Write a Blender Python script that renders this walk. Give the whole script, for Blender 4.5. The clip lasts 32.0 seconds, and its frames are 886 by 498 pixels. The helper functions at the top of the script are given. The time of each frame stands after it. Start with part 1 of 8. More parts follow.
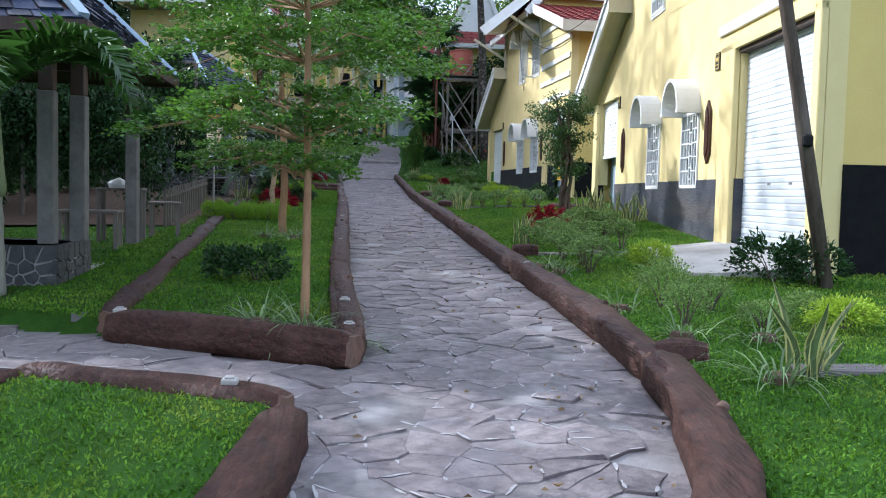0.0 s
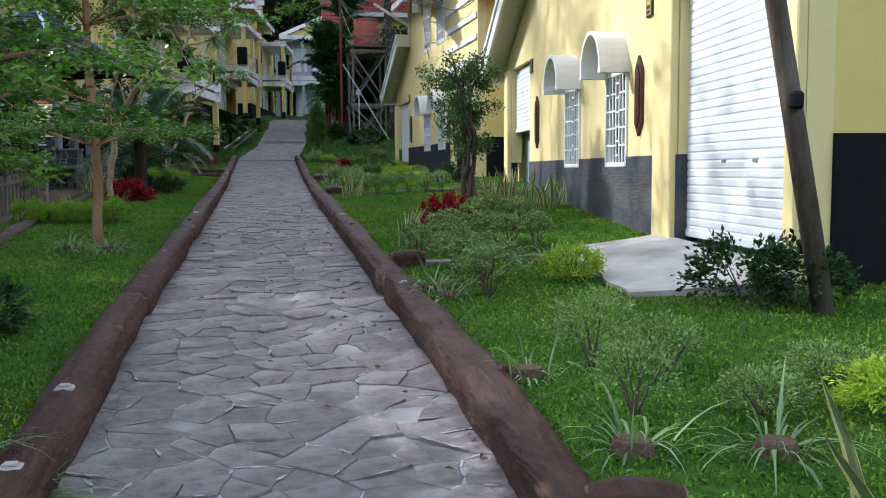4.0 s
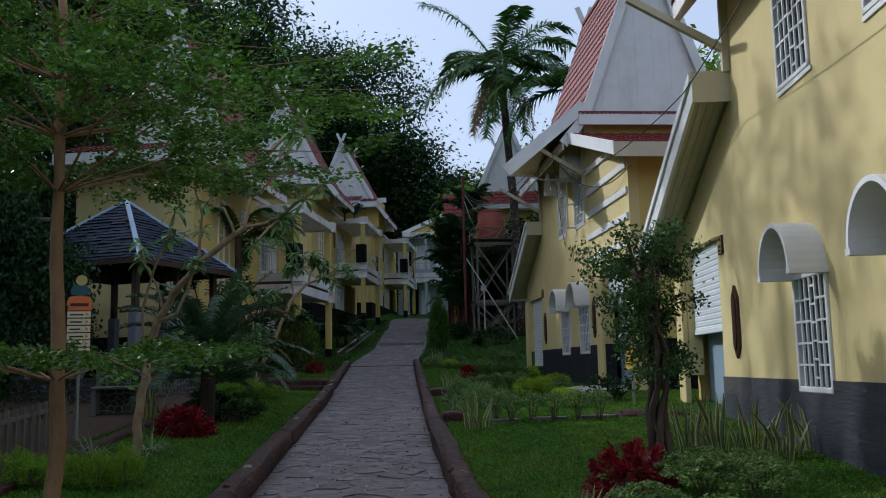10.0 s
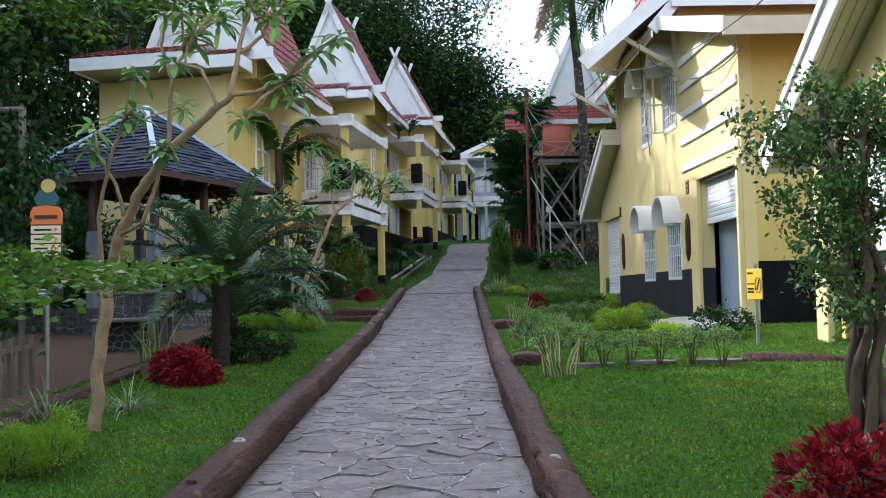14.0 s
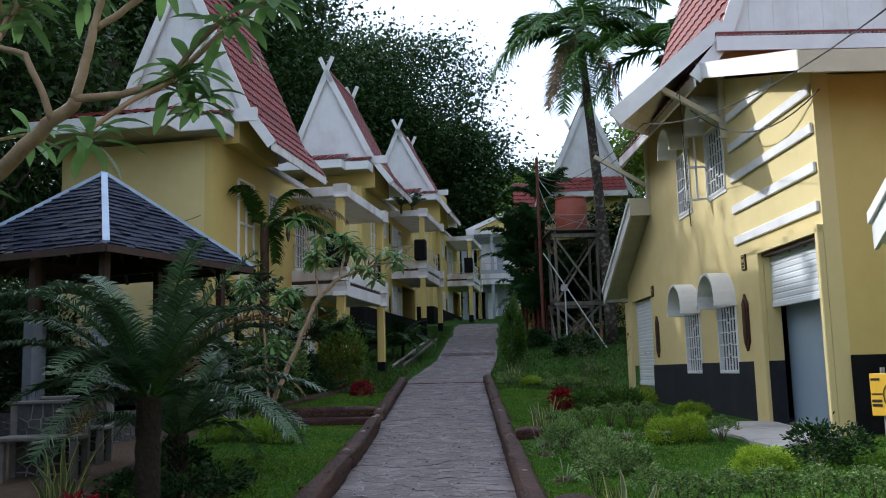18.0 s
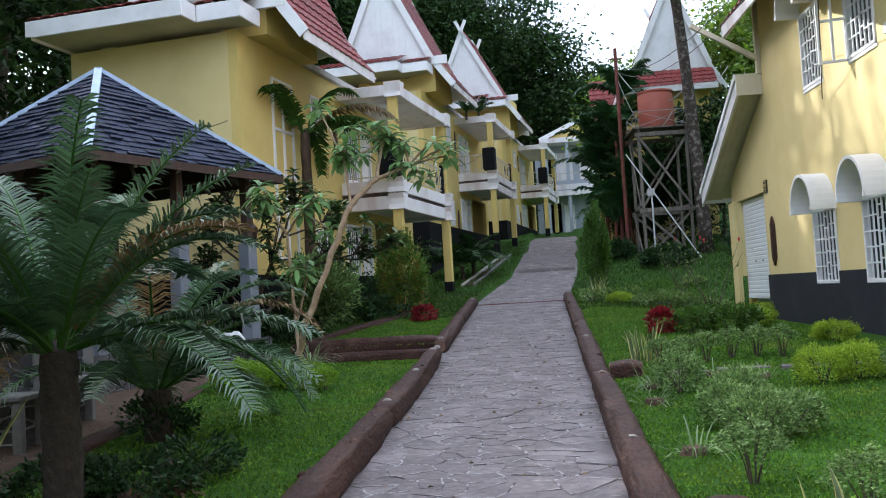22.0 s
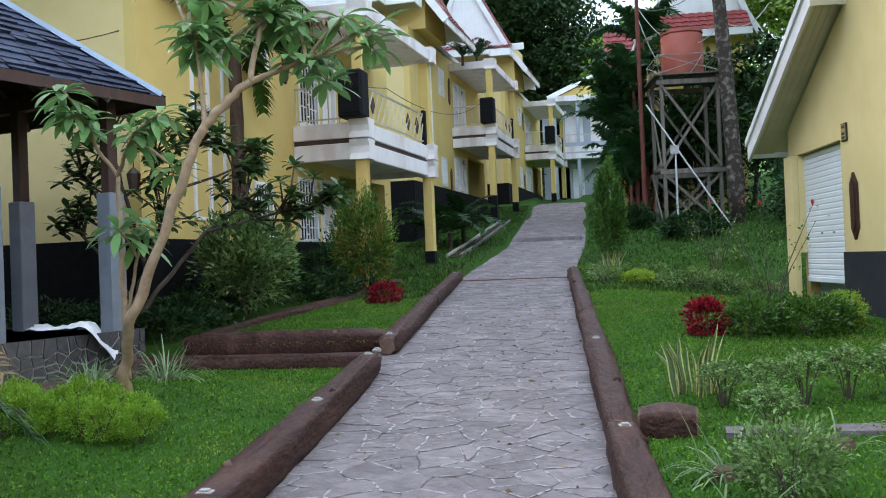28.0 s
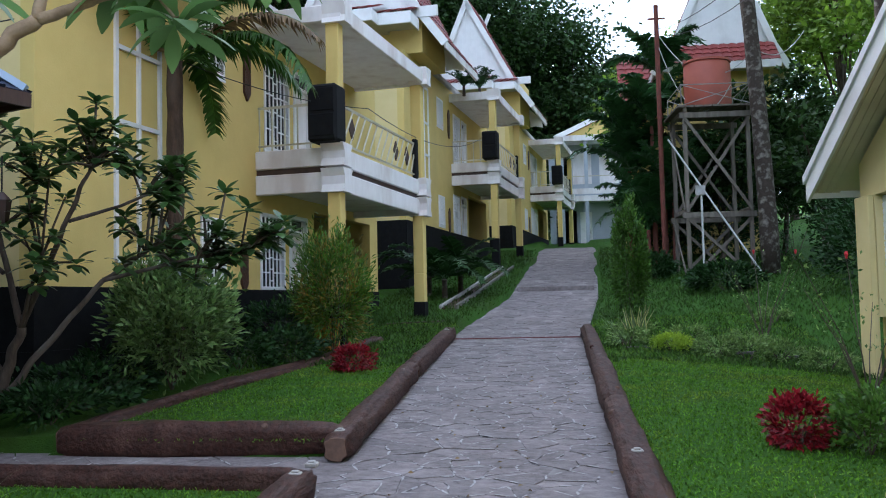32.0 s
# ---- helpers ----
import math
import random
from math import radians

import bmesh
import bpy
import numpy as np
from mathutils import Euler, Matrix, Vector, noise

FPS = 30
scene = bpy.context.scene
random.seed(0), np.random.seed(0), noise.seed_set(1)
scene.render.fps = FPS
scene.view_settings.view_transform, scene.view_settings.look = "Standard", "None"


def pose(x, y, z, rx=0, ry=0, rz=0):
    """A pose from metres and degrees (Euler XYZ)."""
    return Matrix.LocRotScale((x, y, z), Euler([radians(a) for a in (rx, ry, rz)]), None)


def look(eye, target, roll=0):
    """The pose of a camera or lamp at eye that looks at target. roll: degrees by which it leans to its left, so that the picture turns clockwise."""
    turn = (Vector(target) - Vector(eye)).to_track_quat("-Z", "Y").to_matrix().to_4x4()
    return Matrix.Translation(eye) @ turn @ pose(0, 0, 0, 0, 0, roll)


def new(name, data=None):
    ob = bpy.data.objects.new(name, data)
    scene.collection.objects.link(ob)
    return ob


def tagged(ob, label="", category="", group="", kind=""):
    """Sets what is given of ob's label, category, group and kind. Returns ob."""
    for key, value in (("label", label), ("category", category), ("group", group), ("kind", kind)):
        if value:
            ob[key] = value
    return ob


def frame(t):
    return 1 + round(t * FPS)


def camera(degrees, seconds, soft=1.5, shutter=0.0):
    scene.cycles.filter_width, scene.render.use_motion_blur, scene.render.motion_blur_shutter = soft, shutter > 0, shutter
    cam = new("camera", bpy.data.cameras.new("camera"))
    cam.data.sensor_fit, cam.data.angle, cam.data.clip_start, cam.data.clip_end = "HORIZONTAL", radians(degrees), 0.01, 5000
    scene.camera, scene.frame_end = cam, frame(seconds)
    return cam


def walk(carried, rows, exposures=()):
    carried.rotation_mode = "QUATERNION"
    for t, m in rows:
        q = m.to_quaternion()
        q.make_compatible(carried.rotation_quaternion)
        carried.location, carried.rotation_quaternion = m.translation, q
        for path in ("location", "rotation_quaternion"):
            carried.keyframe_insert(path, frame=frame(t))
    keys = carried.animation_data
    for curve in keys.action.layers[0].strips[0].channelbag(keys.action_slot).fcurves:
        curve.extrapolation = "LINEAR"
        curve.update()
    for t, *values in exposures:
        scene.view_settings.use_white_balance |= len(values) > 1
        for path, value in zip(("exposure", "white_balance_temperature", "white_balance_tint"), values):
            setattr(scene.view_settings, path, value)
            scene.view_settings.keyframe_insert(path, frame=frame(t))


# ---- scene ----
cam = camera(52.1, 32.0, soft=1.05)
PATH = [
    (0, (-0.272, -7.242, 0.612), (-0.068, -5.256, 0.49), 1.4),
    (0.5, (-0.19, -6.88, 0.586), (-0.072, -4.889, 0.43), 1.1),
    (1, (-0.119, -6.52, 0.619), (-0.07, -4.528, 0.442), 0.7),
    (1.5, (-0.088, -6.137, 0.635), (-0.073, -4.146, 0.443), 0.2),
    (2, (0.027, -5.819, 0.637), (0.068, -3.829, 0.444), -0.0),
    (2.5, (0.22, -5.458, 0.673), (0.38, -3.474, 0.484), -0.2),
    (3, (0.401, -5.113, 0.656), (0.684, -3.142, 0.474), -0.3),
    (3.5, (0.612, -4.69, 0.703), (0.965, -2.729, 0.53), 0.0),
    (5.5, (0.816, -3.198, 0.869), (1.19, -1.241, 0.695), -0.8),
    (6, (0.837, -2.777, 0.874), (1.165, -0.811, 0.702), -1.2),
    (6.5, (0.889, -2.325, 0.92), (1.167, -0.35, 0.769), -1.3),
    (7, (0.99, -1.907, 0.925), (1.216, 0.078, 0.839), -1.0),
    (7.5, (1.047, -1.563, 0.978), (1.263, 0.425, 0.983), -0.7),
    (8, (1.053, -1.179, 1.034), (1.267, 0.808, 1.114), -0.6),
    (8.5, (1.092, -0.827, 1.049), (1.288, 1.158, 1.199), -0.8),
    (9, (1.125, -0.468, 1.075), (1.307, 1.514, 1.278), -0.8),
    (9.5, (1.106, -0.054, 1.1), (1.262, 1.926, 1.335), -1.2),
    (10, (1.147, 0.322, 1.131), (1.248, 2.302, 1.389), -1.2),
    (10.5, (1.219, 0.738, 1.16), (1.273, 2.72, 1.421), -1.1),
    (11, (1.165, 1.114, 1.138), (1.196, 3.099, 1.381), -1.5),
    (11.5, (1.161, 1.599, 1.155), (1.174, 3.587, 1.376), -1.7),
    (12, (1.187, 1.94, 1.141), (1.179, 3.93, 1.34), -1.8),
    (12.5, (1.163, 2.322, 1.152), (1.152, 4.313, 1.34), -2.0),
    (13, (1.132, 2.746, 1.162), (1.117, 4.738, 1.337), -1.7),
    (13.5, (1.137, 3.087, 1.129), (1.114, 5.082, 1.27), -1.5),
    (14, (1.159, 3.46, 1.165), (1.128, 5.458, 1.266), -1.2),
    (14.5, (1.162, 3.952, 1.201), (1.111, 5.95, 1.271), -1.4),
    (16.5, (1.026, 5.378, 1.356), (1.025, 7.375, 1.465), -1.4),
    (17, (1.113, 5.855, 1.403), (1.113, 7.85, 1.548), -1.4),
    (17.5, (1.106, 6.185, 1.415), (1.099, 8.174, 1.623), -1.5),
    (18, (1.068, 6.512, 1.522), (1.031, 8.493, 1.793), -1.5),
    (18.5, (1.112, 6.868, 1.519), (1.041, 8.844, 1.817), -1.3),
    (19, (1.147, 7.298, 1.524), (1.056, 9.273, 1.827), -1.5),
    (19.5, (1.111, 7.759, 1.537), (0.998, 9.737, 1.813), -2.1),
    (20, (1.104, 8.158, 1.516), (0.97, 10.14, 1.751), -2.6),
    (20.5, (1.142, 8.532, 1.557), (0.993, 10.517, 1.747), -3.1),
    (21, (1.065, 8.933, 1.552), (0.913, 10.922, 1.695), -3.5),
    (21.5, (1.066, 9.325, 1.545), (0.896, 11.314, 1.66), -3.5),
    (22, (1.112, 9.729, 1.581), (0.901, 11.715, 1.68), -3.4),
    (22.5, (1.073, 10.067, 1.551), (0.840, 12.049, 1.648), -3.3),
    (23, (1.013, 10.451, 1.601), (0.776, 12.433, 1.695), -3.3),
    (23.5, (0.933, 10.811, 1.598), (0.728, 12.797, 1.678), -3.1),
    (24, (0.928, 11.165, 1.606), (0.779, 13.157, 1.675), -2.9),
    (24.5, (0.943, 11.533, 1.624), (0.825, 13.528, 1.68), -2.7),
    (25, (0.961, 11.86, 1.616), (0.844, 13.856, 1.648), -2.5),
    (25.5, (1.036, 12.286, 1.666), (0.855, 14.276, 1.663), -2.3),
    (27.5, (1.318, 14.026, 1.637), (1.028, 16.001, 1.632), -2.3),
    (28, (1.299, 14.42, 1.685), (1.067, 16.403, 1.711), -2.3),
    (28.5, (1.331, 14.842, 1.701), (1.139, 16.83, 1.747), -2.1),
    (29, (1.289, 15.233, 1.719), (1.161, 17.226, 1.782), -1.8),
    (29.5, (1.228, 15.667, 1.758), (1.146, 17.663, 1.829), -1.5),
    (30, (1.251, 16.052, 1.734), (1.186, 18.049, 1.811), -1.0),
    (30.5, (1.250, 16.436, 1.79), (1.199, 18.433, 1.873), -0.5),
    (31, (1.178, 16.837, 1.857), (1.128, 18.834, 1.954), -0.4),
    (31.5, (1.190, 17.163, 1.852), (1.066, 19.154, 1.964), -0.6),
    (32, (1.177, 17.577, 1.899), (0.941, 19.556, 2.018), -1.3),
]
EXPOSURES = [(0, 0.35, 5250, 12), (1, 0.75, 5300, 13), (3.5, 0.25, 5400, 11), (6, -0.1, 5300, 9), (7, -0.45, 5250, 11), (8, -1.15, 5400, 8), (9, -1.25, 5300, 9), (10, -1.15, 5300, 10), (11, -0.8, 5300, 11), (12, -0.05, 5300, 10), (13, 0.15, 5400, 10), (14, 0.5, 5500, 11), (16, 0.5, 5500, 10), (17.5, 0.0, 5450, 11), (18.5, -0.4, 5500, 11), (19, -0.25, 5500, 11), (20, 0.35, 5600, 11), (21, 0.65, 5550, 12), (22, 0.6, 5600, 12), (23, 0.75, 5500, 12), (24, 0.7, 5450, 11), (25, 0.5, 5300, 9), (26, 0.6, 5300, 9), (28, 0.95, 5500, 9), (29.5, 0.8, 5350, 10), (32, 0.65, 5300, 10)]
walk(cam, [(t, look(eye, target, roll)) for t, eye, target, roll in PATH], EXPOSURES)

import collections

# ---- light ----
SUN_AZ, SUN_EL = 305.0, 33.0          # degrees clockwise from +y, and above the horizon
world = bpy.data.worlds.new("sky")
scene.world = world
world.use_nodes = True
wn = world.node_tree.nodes
wn.clear()
sky = wn.new("ShaderNodeTexSky")
sky.sky_type = "NISHITA"
sky.sun_disc = False
sky.sun_elevation = radians(SUN_EL)
sky.sun_rotation = radians(SUN_AZ)
sky.air_density, sky.dust_density, sky.ozone_density = 1.0, 5.0, 1.0
bg = wn.new("ShaderNodeBackground")
bg.inputs["Strength"].default_value = 0.13
haze = wn.new("ShaderNodeBackground")          # bright tropical haze that whitens the whole sky
haze.inputs["Color"].default_value, haze.inputs["Strength"].default_value = (0.95, 0.975, 1.0, 1), 1.15
both = wn.new("ShaderNodeAddShader")
wo = wn.new("ShaderNodeOutputWorld")
world.node_tree.links.new(sky.outputs[0], bg.inputs[0])
world.node_tree.links.new(bg.outputs[0], both.inputs[0])
world.node_tree.links.new(haze.outputs[0], both.inputs[1])
world.node_tree.links.new(both.outputs[0], wo.inputs[0])
sun_data = bpy.data.lights.new("sun", "SUN")
sun_data.energy, sun_data.angle, sun_data.color = 5.0, radians(0.6), (1.0, 0.93, 0.82)
sun = new("sun", sun_data)
SUN_DIR = Vector((math.sin(radians(SUN_AZ)) * math.cos(radians(SUN_EL)), math.cos(radians(SUN_AZ)) * math.cos(radians(SUN_EL)), math.sin(radians(SUN_EL))))
sun.matrix_world = look(SUN_DIR * 60, (0, 0, 0))


# ---- materials ----
def mat(name, a, b=None, rough=0.7, scale=6.0, stain=None, stain_scale=0.8, stain_amount=0.5, bump=0.2, bump_scale=60.0, metal=0.0,
        island=0.0, objrand=0.0, leaf=0.0, stretch=(1, 1, 1), spec=0.5, bump_dist=0.01):
    """A procedural surface: two tones by a fine noise, a stain by a coarse one, fine relief."""
    m = bpy.data.materials.new(name)
    m.use_nodes = True
    t = m.node_tree
    n, k = t.nodes, t.links
    bs = n["Principled BSDF"]
    b = b or tuple(v * 0.75 for v in a)
    co = n.new("ShaderNodeTexCoord")
    mp = n.new("ShaderNodeMapping")
    mp.inputs["Scale"].default_value = stretch
    k.new(co.outputs["Object"], mp.inputs[0])
    fine = n.new("ShaderNodeTexNoise")
    fine.inputs["Scale"].default_value, fine.inputs["Detail"].default_value, fine.inputs["Roughness"].default_value = scale, 6, 0.65
    k.new(mp.outputs[0], fine.inputs["Vector"])
    ramp = n.new("ShaderNodeMapRange")
    ramp.inputs[1].default_value, ramp.inputs[2].default_value = 0.32, 0.68
    k.new(fine.outputs["Fac"], ramp.inputs[0])
    mix = n.new("ShaderNodeMix")
    mix.data_type = "RGBA"
    mix.inputs[6].default_value, mix.inputs[7].default_value = (*a, 1), (*b, 1)
    k.new(ramp.outputs[0], mix.inputs[0])
    out = mix.outputs[2]
    if stain:
        coarse = n.new("ShaderNodeTexNoise")
        coarse.inputs["Scale"].default_value, coarse.inputs["Detail"].default_value = stain_scale, 8
        k.new(mp.outputs[0], coarse.inputs["Vector"])
        sr = n.new("ShaderNodeMapRange")
        sr.inputs[1].default_value, sr.inputs[2].default_value, sr.inputs[4].default_value = 0.5, 0.72, stain_amount
        k.new(coarse.outputs["Fac"], sr.inputs[0])
        sm = n.new("ShaderNodeMix")
        sm.data_type = "RGBA"
        sm.inputs[7].default_value = (*stain, 1)
        k.new(sr.outputs[0], sm.inputs[0])
        k.new(out, sm.inputs[6])
        out = sm.outputs[2]
    if island or objrand:
        rnd = n.new("ShaderNodeNewGeometry").outputs["Random Per Island"] if island else n.new("ShaderNodeObjectInfo").outputs["Random"]
        amount = island or objrand
        mr = n.new("ShaderNodeMapRange")
        mr.inputs[3].default_value, mr.inputs[4].default_value = 1 - amount, 1 + amount
        k.new(rnd, mr.inputs[0])
        hs = n.new("ShaderNodeHueSaturation")
        k.new(mr.outputs[0], hs.inputs["Value"])
        k.new(out, hs.inputs["Color"])
        out = hs.outputs[0]
    k.new(out, bs.inputs["Base Color"])
    bs.inputs["Roughness"].default_value, bs.inputs["Metallic"].default_value = rough, metal
    bs.inputs["Specular IOR Level"].default_value = spec
    if bump:
        bn = n.new("ShaderNodeTexNoise")
        bn.inputs["Scale"].default_value, bn.inputs["Detail"].default_value = bump_scale, 5
        k.new(mp.outputs[0], bn.inputs["Vector"])
        bp = n.new("ShaderNodeBump")
        bp.inputs["Strength"].default_value, bp.inputs["Distance"].default_value = bump, bump_dist
        k.new(bn.outputs["Fac"], bp.inputs["Height"])
        k.new(bp.outputs[0], bs.inputs["Normal"])
    if leaf:
        tr = n.new("ShaderNodeBsdfTranslucent")
        k.new(out, tr.inputs["Color"])
        ms = n.new("ShaderNodeMixShader")
        ms.inputs[0].default_value = leaf
        k.new(bs.outputs[0], ms.inputs[1])
        k.new(tr.outputs[0], ms.inputs[2])
        k.new(ms.outputs[0], n["Material Output"].inputs["Surface"])
    return m


def glass(name, tint=(0.5, 0.55, 0.6)):
    m = mat(name, (0.02, 0.025, 0.03), (0.03, 0.035, 0.04), rough=0.08, bump=0)
    return m


M = {
    "grass": mat("lawn", (0.026, 0.070, 0.008), (0.044, 0.105, 0.010), rough=0.9, scale=14, stain=(0.028, 0.045, 0.007), stain_scale=0.5, stain_amount=0.7, bump=0.7, bump_scale=70, bump_dist=0.03, spec=0.1),
    "blade": mat("grass_blade", (0.062, 0.150, 0.009), (0.13, 0.245, 0.015), rough=0.65, scale=1.2, stain=(0.21, 0.26, 0.028), stain_scale=1.3, stain_amount=0.75, island=0.5, bump=0, leaf=0.3, spec=0.22),
    "earth": mat("earth", (0.07, 0.045, 0.03), (0.11, 0.075, 0.05), rough=0.95, scale=9, bump=0.8, bump_scale=25, bump_dist=0.03, spec=0.15),
    "mortar": mat("mortar", (0.12, 0.105, 0.10), (0.19, 0.17, 0.162), rough=0.95, scale=10, bump=0.5, stain=(0.42, 0.40, 0.38), stain_scale=1.3, stain_amount=0.8, spec=0.2),
    "smear": mat("pale_mortar", (0.25, 0.235, 0.228), (0.40, 0.38, 0.365), rough=0.9, scale=14, bump=0.4),
    "stone": mat("flagstone", (0.215, 0.182, 0.176), (0.120, 0.101, 0.098), rough=0.8, scale=11, stain=(0.29, 0.255, 0.245), stain_scale=2.2, stain_amount=0.65, bump=1.0, bump_scale=13, objrand=0.16, bump_dist=0.03, spec=0.3),
    "stone_stuff": mat("flagstone_far", (0.215, 0.182, 0.176), (0.120, 0.101, 0.098), rough=0.8, scale=11, stain=(0.29, 0.255, 0.245), stain_scale=2.2, stain_amount=0.65, bump=1.0, bump_scale=13, island=0.16, bump_dist=0.03, spec=0.3),
    "log": mat("log_bark", (0.066, 0.027, 0.018), (0.022, 0.011, 0.008), rough=0.6, scale=22, stretch=(1, 0.25, 1), stain=(0.12, 0.064, 0.046), stain_scale=4.0, stain_amount=0.5, bump=1.0, bump_scale=24, spec=0.18, bump_dist=0.03),
    "log_end": mat("sawn_wood", (0.17, 0.095, 0.06), (0.09, 0.05, 0.034), rough=0.85, scale=12, stain=(0.08, 0.05, 0.04), bump=0.5, bump_scale=25),
    "slab": mat("split_slate", (0.17, 0.145, 0.145), (0.085, 0.072, 0.072), rough=0.8, scale=9, stretch=(0.6, 3, 1), stain=(0.24, 0.2, 0.19), bump=0.8, bump_scale=30, bump_dist=0.02),
    "rubble": mat("rubble_stone", (0.085, 0.082, 0.08), (0.04, 0.039, 0.038), rough=0.8, scale=14, stain=(0.15, 0.14, 0.13), bump=0.5, island=0.35, spec=0.25),
    "wall_y": mat("yellow_paint", (0.64, 0.49, 0.155), (0.60, 0.45, 0.135), rough=0.75, scale=2.0, stain=(0.50, 0.38, 0.13), stain_scale=0.5, stain_amount=0.5, bump=0.25, bump_scale=45),
    "wall_l": mat("lemon_paint", (0.69, 0.565, 0.26), (0.65, 0.525, 0.225), rough=0.75, scale=2.0, stain=(0.58, 0.46, 0.19), stain_scale=0.5, stain_amount=0.4, bump=0.25, bump_scale=45),
    "plinth": mat("dark_plinth", (0.04, 0.042, 0.05), (0.06, 0.063, 0.075), rough=0.7, scale=7, stain=(0.17, 0.14, 0.10), stain_scale=0.6, stain_amount=0.35, bump=0.45, bump_scale=11, stretch=(1, 0.5, 3.0), bump_dist=0.02, spec=0.25),
    "plinth_dark": mat("dark_painted_plinth", (0.017, 0.019, 0.023), (0.026, 0.028, 0.033), rough=0.75, scale=7, stain=(0.045, 0.045, 0.047), stain_scale=1.2, stain_amount=0.4, bump=0.3, spec=0.2),
    "black": mat("black_plinth", (0.007, 0.007, 0.008), (0.012, 0.012, 0.012), rough=0.85, scale=7, bump=0.3, spec=0.1),
    "white": mat("white_paint", (0.78, 0.77, 0.75), (0.72, 0.71, 0.69), rough=0.6, scale=3, stain=(0.45, 0.42, 0.38), stain_scale=1.4, stain_amount=0.35, bump=0.15),
    "white_dirty": mat("weathered_white_paint", (0.79, 0.76, 0.74), (0.71, 0.67, 0.65), rough=0.7, scale=5, stain=(0.36, 0.25, 0.19), stain_scale=1.6, stain_amount=0.5, bump=0.2, stretch=(1, 1, 0.4)),
    "cream": mat("cream_soffit", (0.62, 0.56, 0.40), (0.55, 0.49, 0.35), rough=0.7, scale=3, stain=(0.32, 0.27, 0.18), bump=0.1),
    "shutter": mat("shutter_metal", (0.74, 0.77, 0.78), (0.69, 0.72, 0.73), rough=0.4, scale=2, stain=(0.5, 0.52, 0.52), stain_amount=0.3, bump=0.05),
    "shutter_blue": mat("blue_grey_shutter", (0.33, 0.42, 0.50), (0.30, 0.38, 0.46), rough=0.45, scale=2, bump=0.05, metal=0.2),
    "tile": mat("red_roof_tile", (0.225, 0.038, 0.030), (0.165, 0.030, 0.025), rough=0.6, scale=5, stain=(0.11, 0.045, 0.04), stain_scale=1.2, stain_amount=0.5, bump=0.3, spec=0.3, island=0.15),
    "slate": mat("blue_grey_roof_shingle", (0.018, 0.026, 0.055), (0.009, 0.012, 0.026), rough=0.6, scale=6, stain=(0.045, 0.058, 0.10), bump=0.4, spec=0.3, island=0.4),
    "ridge": mat("pale_blue_ridge", (0.42, 0.52, 0.66), (0.36, 0.46, 0.60), rough=0.5, scale=4, stain=(0.25, 0.28, 0.32), bump=0.1),
    "wood_dark": mat("dark_wood", (0.06, 0.028, 0.018), (0.035, 0.018, 0.012), rough=0.6, scale=8, stretch=(1, 1, 0.2), bump=0.3),
    "wood_old": mat("weathered_wood", (0.20, 0.17, 0.14), (0.12, 0.10, 0.085), rough=0.85, scale=9, stretch=(1, 1, 0.15), bump=0.4, stain=(0.07, 0.06, 0.05)),
    "wood_tower": mat("weathered_grey_timber", (0.19, 0.165, 0.135), (0.10, 0.085, 0.07), rough=0.85, scale=9, stretch=(1, 1, 0.15), bump=0.4, stain=(0.06, 0.05, 0.042), spec=0.2),
    "carved": mat("carved_brown_wood", (0.07, 0.022, 0.012), (0.03, 0.012, 0.008), rough=0.4, scale=30, bump=0.7, bump_scale=40),
    "concrete_old": mat("weathered_concrete", (0.20, 0.185, 0.165), (0.12, 0.11, 0.10), rough=0.9, scale=6, stain=(0.07, 0.075, 0.055), stain_scale=1.6, stain_amount=0.6, bump=0.5, bump_scale=30),
    "concrete": mat("concrete", (0.42, 0.40, 0.37), (0.33, 0.31, 0.28), rough=0.85, scale=5, stain=(0.16, 0.13, 0.10), stain_scale=1.3, stain_amount=0.6, bump=0.4, bump_scale=30),
    "grey_paint": mat("blue_grey_concrete", (0.20, 0.22, 0.25), (0.16, 0.175, 0.20), rough=0.8, scale=5, stain=(0.1, 0.1, 0.1), bump=0.25),
    "tank": mat("orange_plastic", (0.36, 0.085, 0.05), (0.30, 0.07, 0.042), rough=0.55, scale=3, stain=(0.17, 0.08, 0.06), stain_amount=0.6, bump=0.08),
    "metal": mat("grey_metal", (0.35, 0.35, 0.34), (0.25, 0.24, 0.23), rough=0.5, metal=0.6, bump=0.1),
    "rail": mat("brass_coloured_rail", (0.60, 0.55, 0.40), (0.48, 0.43, 0.30), rough=0.4, metal=0.3, bump=0.05),
    "rust": mat("rust_red_steel", (0.16, 0.04, 0.025), (0.10, 0.03, 0.02), rough=0.8, bump=0.2),
    "wire": mat("black_cable", (0.015, 0.015, 0.015), (0.02, 0.02, 0.02), rough=0.6, bump=0),
    "wire_pale": mat("pale_cable", (0.5, 0.5, 0.48), (0.4, 0.4, 0.38), rough=0.6, bump=0),
    "pane": glass("window_glass"),
    # near-black that stands for unlit rooms, not a wall colour
    "dark": mat("unlit_room_black", (0.015, 0.014, 0.012), (0.02, 0.018, 0.015), rough=0.9, bump=0),
    "speaker": mat("black_box", (0.009, 0.009, 0.010), (0.014, 0.014, 0.014), rough=0.85, spec=0.15, bump=0.2),
    "bark": mat("grey_bark", (0.115, 0.088, 0.066), (0.05, 0.038, 0.03), rough=0.9, scale=14, stretch=(1, 1, 0.25), bump=0.8, bump_scale=20, bump_dist=0.02, stain=(0.22, 0.19, 0.16), stain_scale=3, stain_amount=0.4, spec=0.2),
